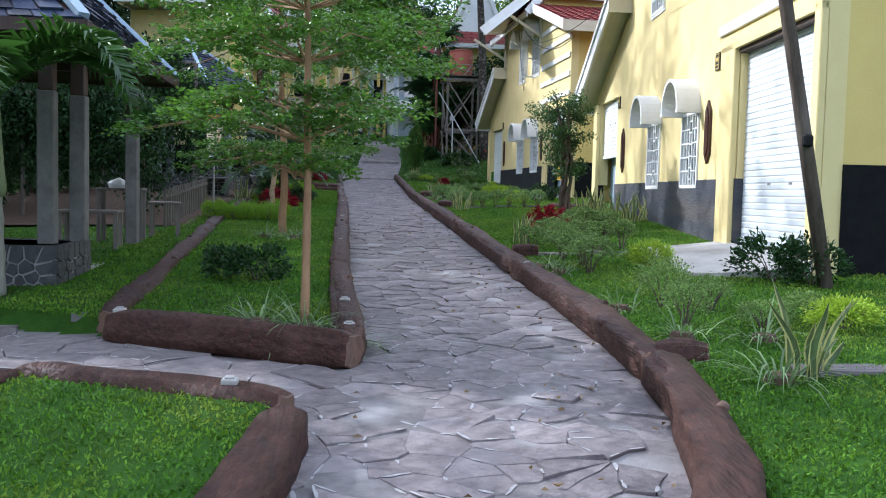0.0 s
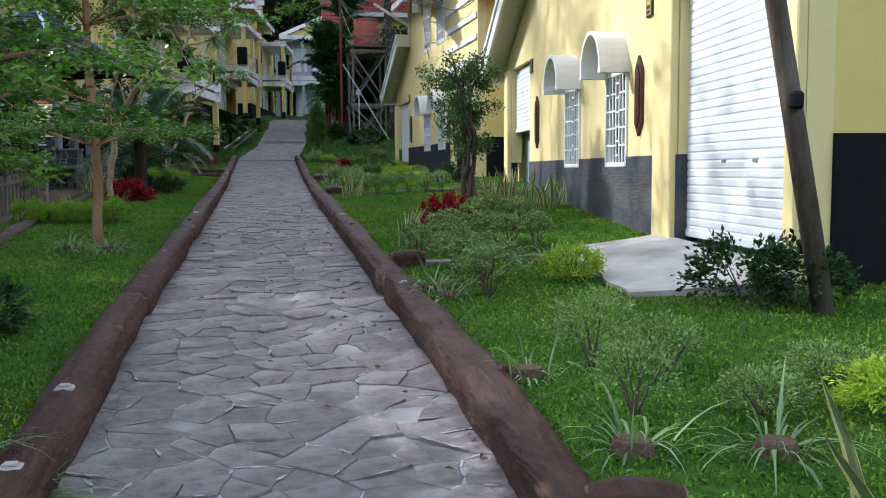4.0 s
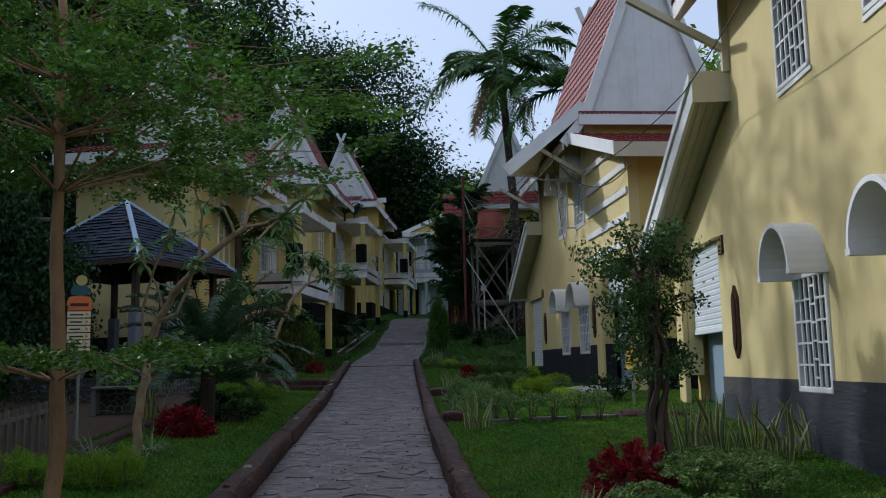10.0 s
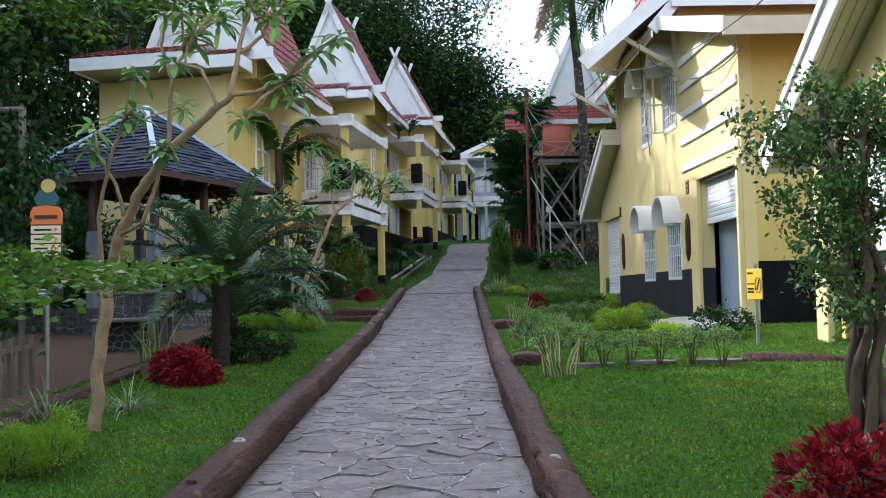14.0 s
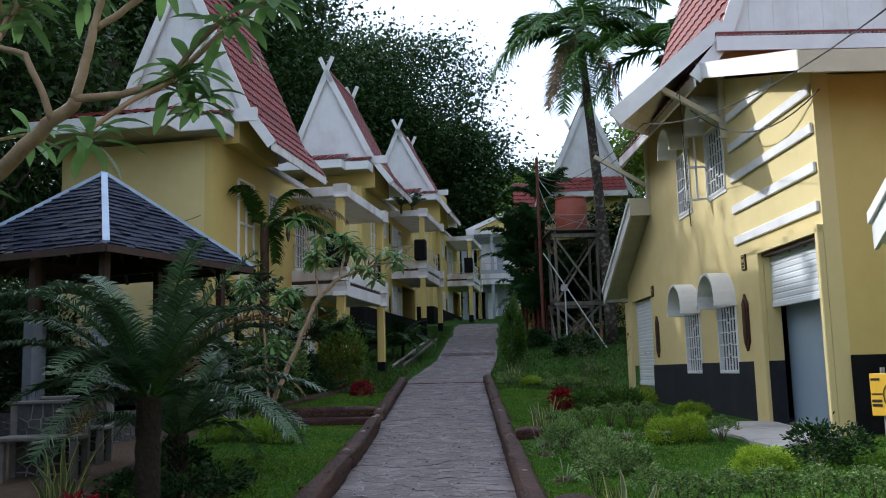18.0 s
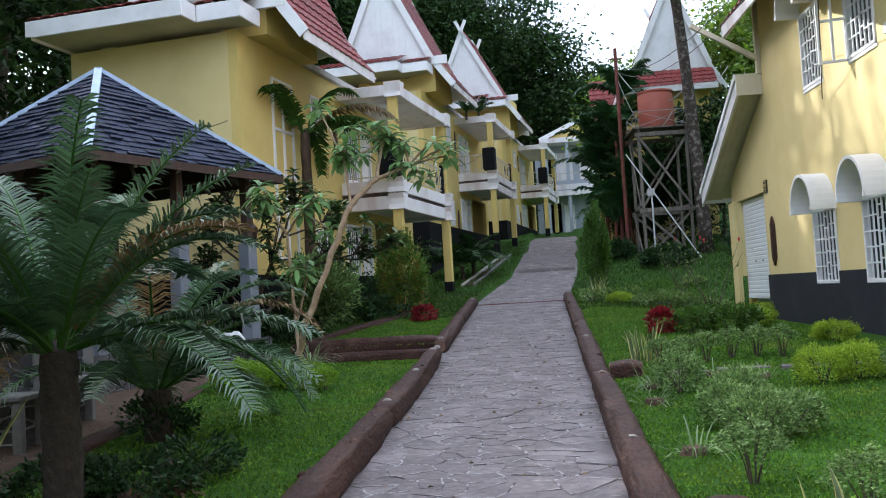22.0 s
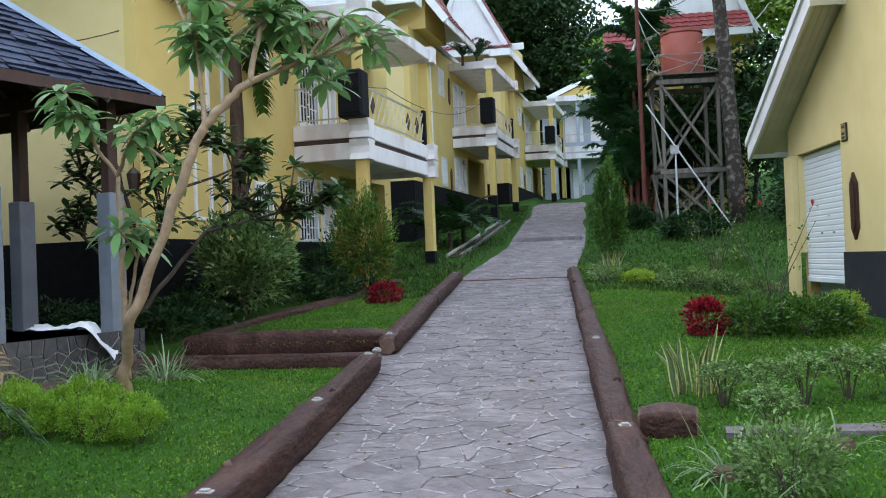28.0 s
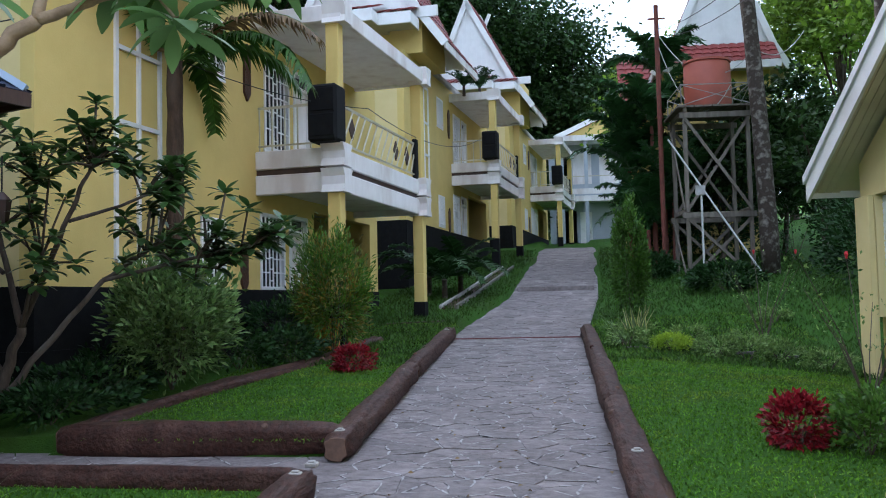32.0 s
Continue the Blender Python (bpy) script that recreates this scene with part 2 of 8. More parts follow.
    "bark_warm": mat("pale_brown_bark", (0.36, 0.215, 0.115), (0.22, 0.125, 0.065), rough=0.85, scale=12, stretch=(1, 1, 0.3), bump=0.8, bump_scale=18, stain=(0.30, 0.225, 0.17), spec=0.2),
    "bark_pale": mat("pale_smooth_bark", (0.40, 0.29, 0.18), (0.24, 0.165, 0.10), rough=0.85, scale=10, bump=0.4, spec=0.25, stain=(0.50, 0.43, 0.33)),
    "crownshaft": mat("green_crownshaft", (0.16, 0.20, 0.095), (0.22, 0.26, 0.14), rough=0.5, scale=3, stretch=(1, 1, 0.2), stain=(0.26, 0.25, 0.18), stain_amount=0.5, bump=0.15, spec=0.3),
    "bark_grey": mat("pale_grey_palm_bark", (0.30, 0.285, 0.24), (0.20, 0.19, 0.155), rough=0.9, scale=9, stretch=(0.4, 0.4, 1), stain=(0.12, 0.12, 0.09), stain_scale=3, stain_amount=0.4, bump=0.5, bump_scale=20, spec=0.2),
    "bark_palm": mat("spotted_palm_bark", (0.06, 0.046, 0.036), (0.026, 0.02, 0.016), rough=0.9, scale=7, stain=(0.36, 0.33, 0.28), stain_scale=7, stain_amount=0.55, bump=0.7, bump_scale=20, spec=0.15),
    "cyc_bark": mat("cycad_trunk", (0.045, 0.033, 0.022), (0.018, 0.013, 0.01), rough=0.95, scale=20, bump=1.0, bump_scale=18, bump_dist=0.03),
    "leaf": mat("green_leaf", (0.055, 0.12, 0.014), (0.09, 0.175, 0.024), rough=0.35, scale=0.9, island=0.45, bump=0, leaf=0.35, spec=0.3),
    "leaf_dark": mat("dark_leaf", (0.018, 0.045, 0.012), (0.03, 0.07, 0.016), rough=0.5, scale=0.5, island=0.5, bump=0, leaf=0.18, spec=0.2),
    "leaf_tier": mat("tier_leaf", (0.065, 0.150, 0.014), (0.12, 0.235, 0.022), rough=0.32, scale=0.9, island=0.5, bump=0, leaf=0.4, spec=0.45),
    "leaf_garden": mat("glossy_garden_leaf", (0.035, 0.080, 0.018), (0.065, 0.125, 0.03), rough=0.35, scale=1.5, island=0.5, bump=0, leaf=0.3, spec=0.3),
    # paler yellow-green puts the sunlight on these crowns into the leaf colour
    "leaf_sun": mat("sun_toned_leaf", (0.13, 0.23, 0.02), (0.20, 0.31, 0.03), rough=0.5, scale=0.4, island=0.45, bump=0, leaf=0.45),
    "bark_fibre": mat("fibrous_palm_bark", (0.085, 0.055, 0.036), (0.032, 0.022, 0.016), rough=0.95, scale=16, stretch=(1, 1, 0.3), stain=(0.16, 0.12, 0.085), stain_scale=4, stain_amount=0.45, bump=1.0, bump_scale=24, bump_dist=0.03, spec=0.15),
    # white walls whose blue-grey of sky-lit shade is put into the paint
    "wall_w": mat("shade_toned_white_paint", (0.40, 0.43, 0.47), (0.35, 0.38, 0.42), rough=0.75, scale=2.0, stain=(0.28, 0.29, 0.31), stain_scale=0.5, stain_amount=0.5, bump=0.2),
    "sign_teal": mat("teal_sign", (0.02, 0.09, 0.10), (0.025, 0.10, 0.11), rough=0.5, bump=0),
    "leaf_rust": mat("orange_green_needle", (0.13, 0.17, 0.02), (0.24, 0.15, 0.02), rough=0.6, scale=2, island=0.5, bump=0, leaf=0.25),
    "leaf_far": mat("forest_leaf", (0.022, 0.048, 0.010), (0.040, 0.080, 0.016), rough=0.5, scale=0.25, island=0.5, bump=0, leaf=0.18, spec=0.2),
    "leaf_plum": mat("frangipani_leaf", (0.12, 0.235, 0.07), (0.20, 0.33, 0.11), rough=0.4, scale=1, island=0.35, bump=0, leaf=0.35, spec=0.3),
    "leaf_yellow": mat("lime_leaf", (0.26, 0.38, 0.022), (0.35, 0.48, 0.035), rough=0.55, scale=2, island=0.3, bump=0, leaf=0.35, spec=0.3),
    "leaf_red": mat("crimson_leaf", (0.17, 0.006, 0.013), (0.29, 0.012, 0.024), rough=0.45, scale=2, island=0.5, bump=0, leaf=0.3, spec=0.3),
    "leaf_bronze": mat("bronze_leaf", (0.14, 0.03, 0.02), (0.10, 0.07, 0.03), rough=0.5, scale=4, island=0.4, bump=0, leaf=0.2),
    "leaf_vari": mat("variegated_leaf", (0.075, 0.165, 0.028), (0.26, 0.345, 0.125), rough=0.6, spec=0.25, scale=28, island=0.5, bump=0, leaf=0.3),
    "leaf_pale": mat("pale_green_leaf", (0.085, 0.165, 0.025), (0.23, 0.31, 0.10), rough=0.6, spec=0.25, scale=28, island=0.45, bump=0, leaf=0.3),
    "leaf_strap": mat("strap_leaf", (0.13, 0.21, 0.07), (0.22, 0.29, 0.13), rough=0.5, scale=2, island=0.4, bump=0, leaf=0.3),
    "leaf_gold": mat("golden_leaf", (0.17, 0.31, 0.018), (0.27, 0.42, 0.03), rough=0.55, scale=2, island=0.3, bump=0, leaf=0.35, spec=0.3),
    "leaf_margin": mat("leaf_margin", (0.50, 0.46, 0.16), (0.42, 0.40, 0.15), rough=0.5, scale=8, island=0.2, bump=0, leaf=0.15),
    "leaf_sans": mat("snake_plant_leaf", (0.06, 0.11, 0.04), (0.14, 0.18, 0.07), rough=0.45, scale=22, stretch=(1, 1, 0.25), island=0.2, bump=0, leaf=0.1),
    "frond": mat("palm_frond", (0.04, 0.10, 0.015), (0.065, 0.15, 0.02), rough=0.4, scale=1, island=0.3, bump=0, leaf=0.3, spec=0.3),
    "frond_deep": mat("deep_palm_frond", (0.025, 0.075, 0.022), (0.045, 0.11, 0.03), rough=0.4, scale=1, island=0.35, bump=0, leaf=0.3, spec=0.3),
    "weed": mat("weed_blade", (0.03, 0.07, 0.008), (0.06, 0.115, 0.014), rough=0.7, scale=0.8, island=0.5, bump=0, leaf=0.3, spec=0.3),
    "frond_blue": mat("cycad_frond", (0.05, 0.105, 0.042), (0.10, 0.165, 0.08), rough=0.3, scale=1, island=0.5, bump=0, leaf=0.25, spec=0.5),
    "frond_dry": mat("dry_frond", (0.24, 0.15, 0.06), (0.14, 0.10, 0.045), rough=0.7, scale=1, island=0.4, bump=0, leaf=0.3),
    "flower": mat("red_flower", (0.55, 0.02, 0.03), (0.45, 0.02, 0.03), rough=0.6, bump=0),
    "orange": mat("orange_sign", (0.75, 0.19, 0.03), (0.7, 0.17, 0.03), rough=0.5, bump=0),
    "sign_cream": mat("cream_sign", (0.75, 0.66, 0.42), (0.72, 0.62, 0.38), rough=0.5, bump=0),
    "sign_yellow": mat("yellow_sign", (0.85, 0.50, 0.02), (0.8, 0.46, 0.02), rough=0.5, bump=0),
    "sign_black": mat("black_sign", (0.012, 0.01, 0.01), (0.016, 0.014, 0.012), rough=0.5, bump=0),
    "gold": mat("gold_paint", (0.55, 0.40, 0.12), (0.5, 0.36, 0.1), rough=0.45, bump=0),
    "pot": mat("orange_pot", (0.55, 0.28, 0.04), (0.45, 0.22, 0.03), rough=0.7, bump=0.1),
    "cloth": mat("white_sheet", (0.75, 0.75, 0.74), (0.65, 0.65, 0.64), rough=0.7, bump=0.3, bump_scale=12),
    "red_line": mat("dull_red_strip", (0.16, 0.05, 0.05), (0.12, 0.045, 0.045), rough=0.9, bump=0.3),
}


# ---- building blocks ----
class G:
    """Vertices and faces of one part."""

    def __init__(self):
        self.v, self.f = [], []

    def add(self, vs, fs):
        o = len(self.v)
        self.v += [tuple(p) for p in vs]
        self.f += [tuple(i + o for i in f) for f in fs]
        return self

    def box(self, x0, x1, y0, y1, z0, z1, c=0.0):
        if c <= 0:
            vs = [(x, y, z) for z in (z0, z1) for x, y in ((x0, y0), (x1, y0), (x1, y1), (x0, y1))]
            return self.add(vs, [(3, 2, 1, 0), (4, 5, 6, 7), (0, 1, 5, 4), (1, 2, 6, 5), (2, 3, 7, 6), (3, 0, 4, 7)])
        c = min(c, (x1 - x0) / 3, (y1 - y0) / 3, (z1 - z0) / 3)
        ring = lambda a, z: [(x0 + a, y0, z), (x1 - a, y0, z), (x1, y0 + a, z), (x1, y1 - a, z), (x1 - a, y1, z), (x0 + a, y1, z), (x0, y1 - a, z), (x0, y0 + a, z)]
        ins = lambda z: [(x0 + c, y0 + c, z), (x1 - c, y0 + c, z), (x1 - c, y0 + c, z), (x1 - c, y1 - c, z), (x1 - c, y1 - c, z), (x0 + c, y1 - c, z), (x0 + c, y1 - c, z), (x0 + c, y0 + c, z)]
        rows = [ring(c, z0 + c), ring(c, z1 - c)]
        vs = rows[0] + rows[1]
        top = [(x0 + c, y0 + c, z1), (x1 - c, y0 + c, z1), (x1 - c, y1 - c, z1), (x0 + c, y1 - c, z1)]
        bot = [(x, y, z0) for x, y, _ in top]
        vs += top + bot
        fs = [(i, (i + 1) % 8, 8 + (i + 1) % 8, 8 + i) for i in range(8)]
        fs += [(16, 17, 18, 19), (23, 22, 21, 20)]
        for a, (i, j, p, q) in enumerate(((0, 1, 0, 1), (2, 3, 1, 2), (4, 5, 2, 3), (6, 7, 3, 0))):
            fs += [(8 + i, 8 + j, 16 + q, 16 + p), (j, i, 20 + p, 20 + q)]
        for i, j, p in ((1, 2, 1), (3, 4, 2), (5, 6, 3), (7, 0, 0)):
            fs += [(8 + i, 8 + j, 16 + p), (j, i, 20 + p)]
        return self.add(vs, fs)

    def prism(self, pts, axis, a, b):
        """A flat outline (pairs) pushed along an axis from a to b. axis 0: pairs are (y, z); 1: (x, z); 2: (x, y)."""
        n = len(pts)
        put = lambda p, d: (d, p[0], p[1]) if axis == 0 else (p[0], d, p[1]) if axis == 1 else (p[0], p[1], d)
        vs = [put(p, a) for p in pts] + [put(p, b) for p in pts]
        fs = [tuple(range(n))[::-1], tuple(range(n, 2 * n))] + [(i, (i + 1) % n, n + (i + 1) % n, n + i) for i in range(n)]
        return self.add(vs, fs)

    def tube(self, pts, radii, n=8, cap=True, wob=0.0):
        pts = [Vector(p) for p in pts]
        radii = radii if hasattr(radii, "__len__") else [radii] * len(pts)
        o = len(self.v)
        side = None
        for i, p in enumerate(pts):
            d = (pts[min(i + 1, len(pts) - 1)] - pts[max(i - 1, 0)]).normalized()
            ref = Vector((0, 0, 1)) if abs(d.z) < 0.9 else Vector((1, 0, 0))
            side = (side - d * side.dot(d)).normalized() if side is not None and (side - d * side.dot(d)).length > 1e-4 else d.cross(ref).normalized()
            up = d.cross(side)
            for j in range(n):
                a = 2 * math.pi * j / n
                r = radii[i] * (1 + (noise.noise(p * 3 + Vector((j * 1.7, 0, 0))) * wob if wob else 0))
                self.v.append(tuple(p + (side * math.cos(a) + up * math.sin(a)) * r))
        for i in range(len(pts) - 1):
            for j in range(n):
                a, b = o + i * n + j, o + i * n + (j + 1) % n
                self.f.append((a, b, b + n, a + n))
        if cap:
            self.f.append(tuple(range(o, o + n))[::-1])
            self.f.append(tuple(range(o + (len(pts) - 1) * n, o + len(pts) * n)))
        return self

    def beam(self, p, q, w, h):
        """A straight rectangular bar from p to q."""
        p, q = Vector(p), Vector(q)
        d = (q - p).normalized()
        ref = Vector((0, 0, 1)) if abs(d.z) < 0.95 else Vector((0, 1, 0))
        s = d.cross(ref).normalized() * w / 2
        u = s.cross(d).normalized() * h / 2
        vs = [p - s - u, p + s - u, p + s + u, p - s + u, q - s - u, q + s - u, q + s + u, q - s + u]
        return self.add(vs, [(3, 2, 1, 0), (4, 5, 6, 7), (0, 1, 5, 4), (1, 2, 6, 5), (2, 3, 7, 6), (3, 0, 4, 7)])

    def mesh(self, name, material, smooth=False):
        me = bpy.data.meshes.new(name)
        me.from_pydata(self.v, [], self.f)
        me.materials.append(material)
        bm = bmesh.new()
        bm.from_mesh(me)
        bmesh.ops.recalc_face_normals(bm, faces=bm.faces)
        bm.to_mesh(me)
        bm.free()
        if smooth:
            me.polygons.foreach_set("use_smooth", [True] * len(me.polygons))
        return me


JOINED = {"tiled_slope", "tiled_flare", "porch_tiles", "pent_tiles", "side_tiles", "eave_tiles", "soffit_lining", "slate_covering", "stone_facing", "foliage", "crown", "leaf_tier", "frond"}


def islands(g):
    """The loose pieces of a mesh, each one by itself."""
    up = list(range(len(g.v)))

    def root(i):
        while up[i] != i:
            up[i] = up[up[i]]
            i = up[i]
        return i

    for f in g.f:
        for i in f[1:]:
            up[root(i)] = root(f[0])
    out = {}
    for f in g.f:
        out.setdefault(root(f[0]), []).append(f)
    for faces in out.values():
        used = sorted({i for f in faces for i in f})
        at = {i: k for k, i in enumerate(used)}
        q = G()
        q.v, q.f = [g.v[i] for i in used], [tuple(at[i] for i in f) for f in faces]
        yield q


def part(name, g, material, parent, label="", smooth=False):
    ob = new(name, g if isinstance(g, bpy.types.Mesh) else g.mesh(name, M[material], smooth))
    ob.parent = parent
    if name in JOINED:
        return tagged(ob, label, kind="stuff")
    return tagged(ob, label)


def thing(name, label, category, m=None, group="", kind=""):
    ob = new(name)
    ob.empty_display_size = 0.1
    ob.matrix_world = m or Matrix()
    return tagged(ob, label, category, group, kind)


def single(name, g, material, label, category="", group="", kind="", m=None, smooth=False):
    ob = new(name, g if isinstance(g, bpy.types.Mesh) else g.mesh(name, M[material], smooth))
    if m:
        ob.matrix_world = m
    return tagged(ob, label, category, group, kind)


RNG = np.random.default_rng(7)


def cards(name, centres, length, width, material, aim=None, spread=1.0, bend=0.25, rng=RNG):
    """Many small pointed leaves, each four corners, as one mesh. aim: the way each leaf points (n x 3)."""
    n = len(centres)
    c = np.asarray(centres, float)
    d = rng.normal(size=(n, 3))
    d /= np.linalg.norm(d, axis=1)[:, None]
    if aim is not None:
        d = np.asarray(aim, float) + d * spread
        d /= np.linalg.norm(d, axis=1)[:, None] + 1e-9
    r = rng.normal(size=(n, 3)) + np.array([0, 0, 0.9])
    s = np.cross(d, r)
    s /= np.linalg.norm(s, axis=1)[:, None] + 1e-9
    k = np.cross(s, d)
    L = (length * rng.uniform(0.7, 1.3, n))[:, None]
    W = (width * rng.uniform(0.7, 1.3, n))[:, None]
    v = np.stack([c, c + d * L * 0.5 + s * W * 0.5 + k * L * bend * 0.3, c + d * L - k * L * bend * 0.2, c + d * L * 0.5 - s * W * 0.5 + k * L * bend * 0.3], 1).reshape(-1, 3)
    me = bpy.data.meshes.new(name)
    me.vertices.add(4 * n)
    me.vertices.foreach_set("co", v.astype(np.float32).ravel())
    me.loops.add(4 * n)
    me.loops.foreach_set("vertex_index", np.arange(4 * n, dtype=np.int32))
    me.polygons.add(n)
    me.polygons.foreach_set("loop_start", np.arange(0, 4 * n, 4, dtype=np.int32))
    me.polygons.foreach_set("loop_total", np.full(n, 4, dtype=np.int32))
    me.update(calc_edges=True)
    me.materials.append(M[material])
    return me


# ---- the lie of the land ----
PROFILE = [(-60, -3.2), (-30, -1.8), (-10, -0.95), (-1.3, -0.6), (5.4, -0.31), (14.3, 0.13), (21, 0.36), (24.6, 0.55), (34.8, 1.2), (41.4, 2.0), (57, 4.0), (66, 4.9), (90, 6.5), (200, 16)]
LEFT_EDGE = [(-20, -0.8), (-6, -0.72), (-2.7, -0.5), (-1, -0.15), (1, -0.22), (2.6, -0.27), (6, -0.3), (14, -0.34), (17, -0.40), (20.5, -0.46), (23.5, -0.52), (26, -0.58), (30, -0.64), (35, -0.69), (41, 0.15), (57, 0.8), (75, 1.2)]
RIGHT_EDGE = [(-20, -1.2), (-3.6, 1.24), (-2.5, 1.5), (-1.9, 1.60), (-1.1, 1.67), (0.3, 1.71), (2.5, 1.69), (7, 1.67), (10, 1.63), (15, 1.58), (20.5, 1.63), (26, 1.67), (35, 1.70), (41, 2.24), (57, 3.0), (75, 3.4)]

HOUSE_GROUND = [(16, 0.5), (21.3, 0.61), (26, 0.68), (30.7, 0.74), (33, 1.05), (37, 1.6)]


def lerp(table, x):
    for (a, u), (b, v) in zip(table, table[1:]):
        if x <= b:
            return u + (v - u) * max(0.0, (x - a) / (b - a))
    return table[-1][1]


def path_z(y):
    return lerp(PROFILE, y)


def ground_z(x, y):
    """The lawns: a little above the path, rising to the right."""
    l, r = lerp(LEFT_EDGE, y), lerp(RIGHT_EDGE, y)
    z = path_z(y)
    if x > r:
        z += 0.20 * min(1, max(0, x - r - 0.09) / 0.12) - 0.05 + 0.045 * min(max(0, x - r - 0.3), 4.5) + 0.16 * max(0, x - 14)
    elif x < l:
        z += 0.20 * min(1, max(0, l - x - 0.09) / 0.12) - 0.05 - (0.09 * min(1, max(0, y - 22.7) / 1.2) if y < 24.4 else 0) - 0.03 * min(max(0, l - x - 2.6), 3.0) + 0.16 * max(0, -16 - x)
    else:
        z -= 0.05
    if x > r and 16.0 < y < 37.0:
        w = min(1.0, max(0.0, (x - r - 0.8) / 3.0)) * min(1.0, (y - 16.0) / 4.0) * min(1.0, (37.0 - y) / 4.0)
        z += (lerp(HOUSE_GROUND, y) - z) * w * (1.0 if x < 12 else 0.0)
    if x < l:
        z += 0.2 * math.exp(-((x + 2.3) ** 2 + (y - 21.5) ** 2) / 1.2)
    if y < 0.0 and y > -2.6 and x < l:
        if -1.9 + 0.0 < y < -1.0 and x < 0:
            z = path_z(y) - 0.05
    return z + 0.012 * noise.noise(Vector((x * 0.7, y * 0.7, 0)))


# ---- ground ----
def cross_path(x, y):
    """Whether a spot lies on one of the two side paths that leave to the left."""
    if x > lerp(LEFT_EDGE, y) + 0.05:
        return False
    first = -2.45 - 0.45 * (x + 0.42) + 0.1 < y < -1.12 - 0.47 * (x + 0.1)
    second = 24.2 - 0.05 * (x + 0.4) < y < 25.2 - 0.05 * (x + 0.4) and x > -9
    return first or second


def terrain():
    xs = sorted({*np.arange(-5, 7.01, 0.3).round(3), *np.arange(-1.1, 0.35, 0.08).round(3), *np.arange(1.3, 2.5, 0.08).round(3), *np.arange(-14, -5, 1.0), *np.arange(7, 15, 1.0), -400, -200, -120, -80, -50, -35, -25, -19, -16, 16, 19, 25, 35, 50, 80, 120, 200, 400})
    ys = sorted({*np.arange(-10, 60.01, 0.4).round(3), *np.arange(-4.5, 0.5, 0.08).round(3), *np.arange(23.6, 25.8, 0.08).round(3), *np.arange(60, 90, 2.0), -400, -150, -60, -30, -20, -15, 90, 110, 150, 200, 400})
    g = G()
    for y in ys:
        l, r = lerp(LEFT_EDGE, y), lerp(RIGHT_EDGE, y)
        for x in xs:
            near = any(cross_path(x + a, y + b) for a, b in ((0, 0), (0.1, 0), (-0.1, 0), (0, 0.1), (0, -0.1)))
            z = path_z(y) - 0.07 if near else ground_z(x, y)
            g.v.append((x, y, z))
    n = len(xs)
    g.f = [(j * n + i, j * n + i + 1, (j + 1) * n + i + 1, (j + 1) * n + i) for j in range(len(ys) - 1) for i in range(n - 1)]
    return single("ground", g, "grass", "mown green lawn on a gentle slope", kind="structure", smooth=True)


ground = terrain()


def half_plane(poly, p, n):
    """The part of a convex outline on the side of p against n."""
    out = []
    for i, a in enumerate(poly):
        b = poly[(i + 1) % len(poly)]
        da, db = (a - p) @ n, (b - p) @ n
        if da <= 0:
            out.append(a)
        if da * db < 0:
            out.append(a + (b - a) * (da / (da - db)))
    return out


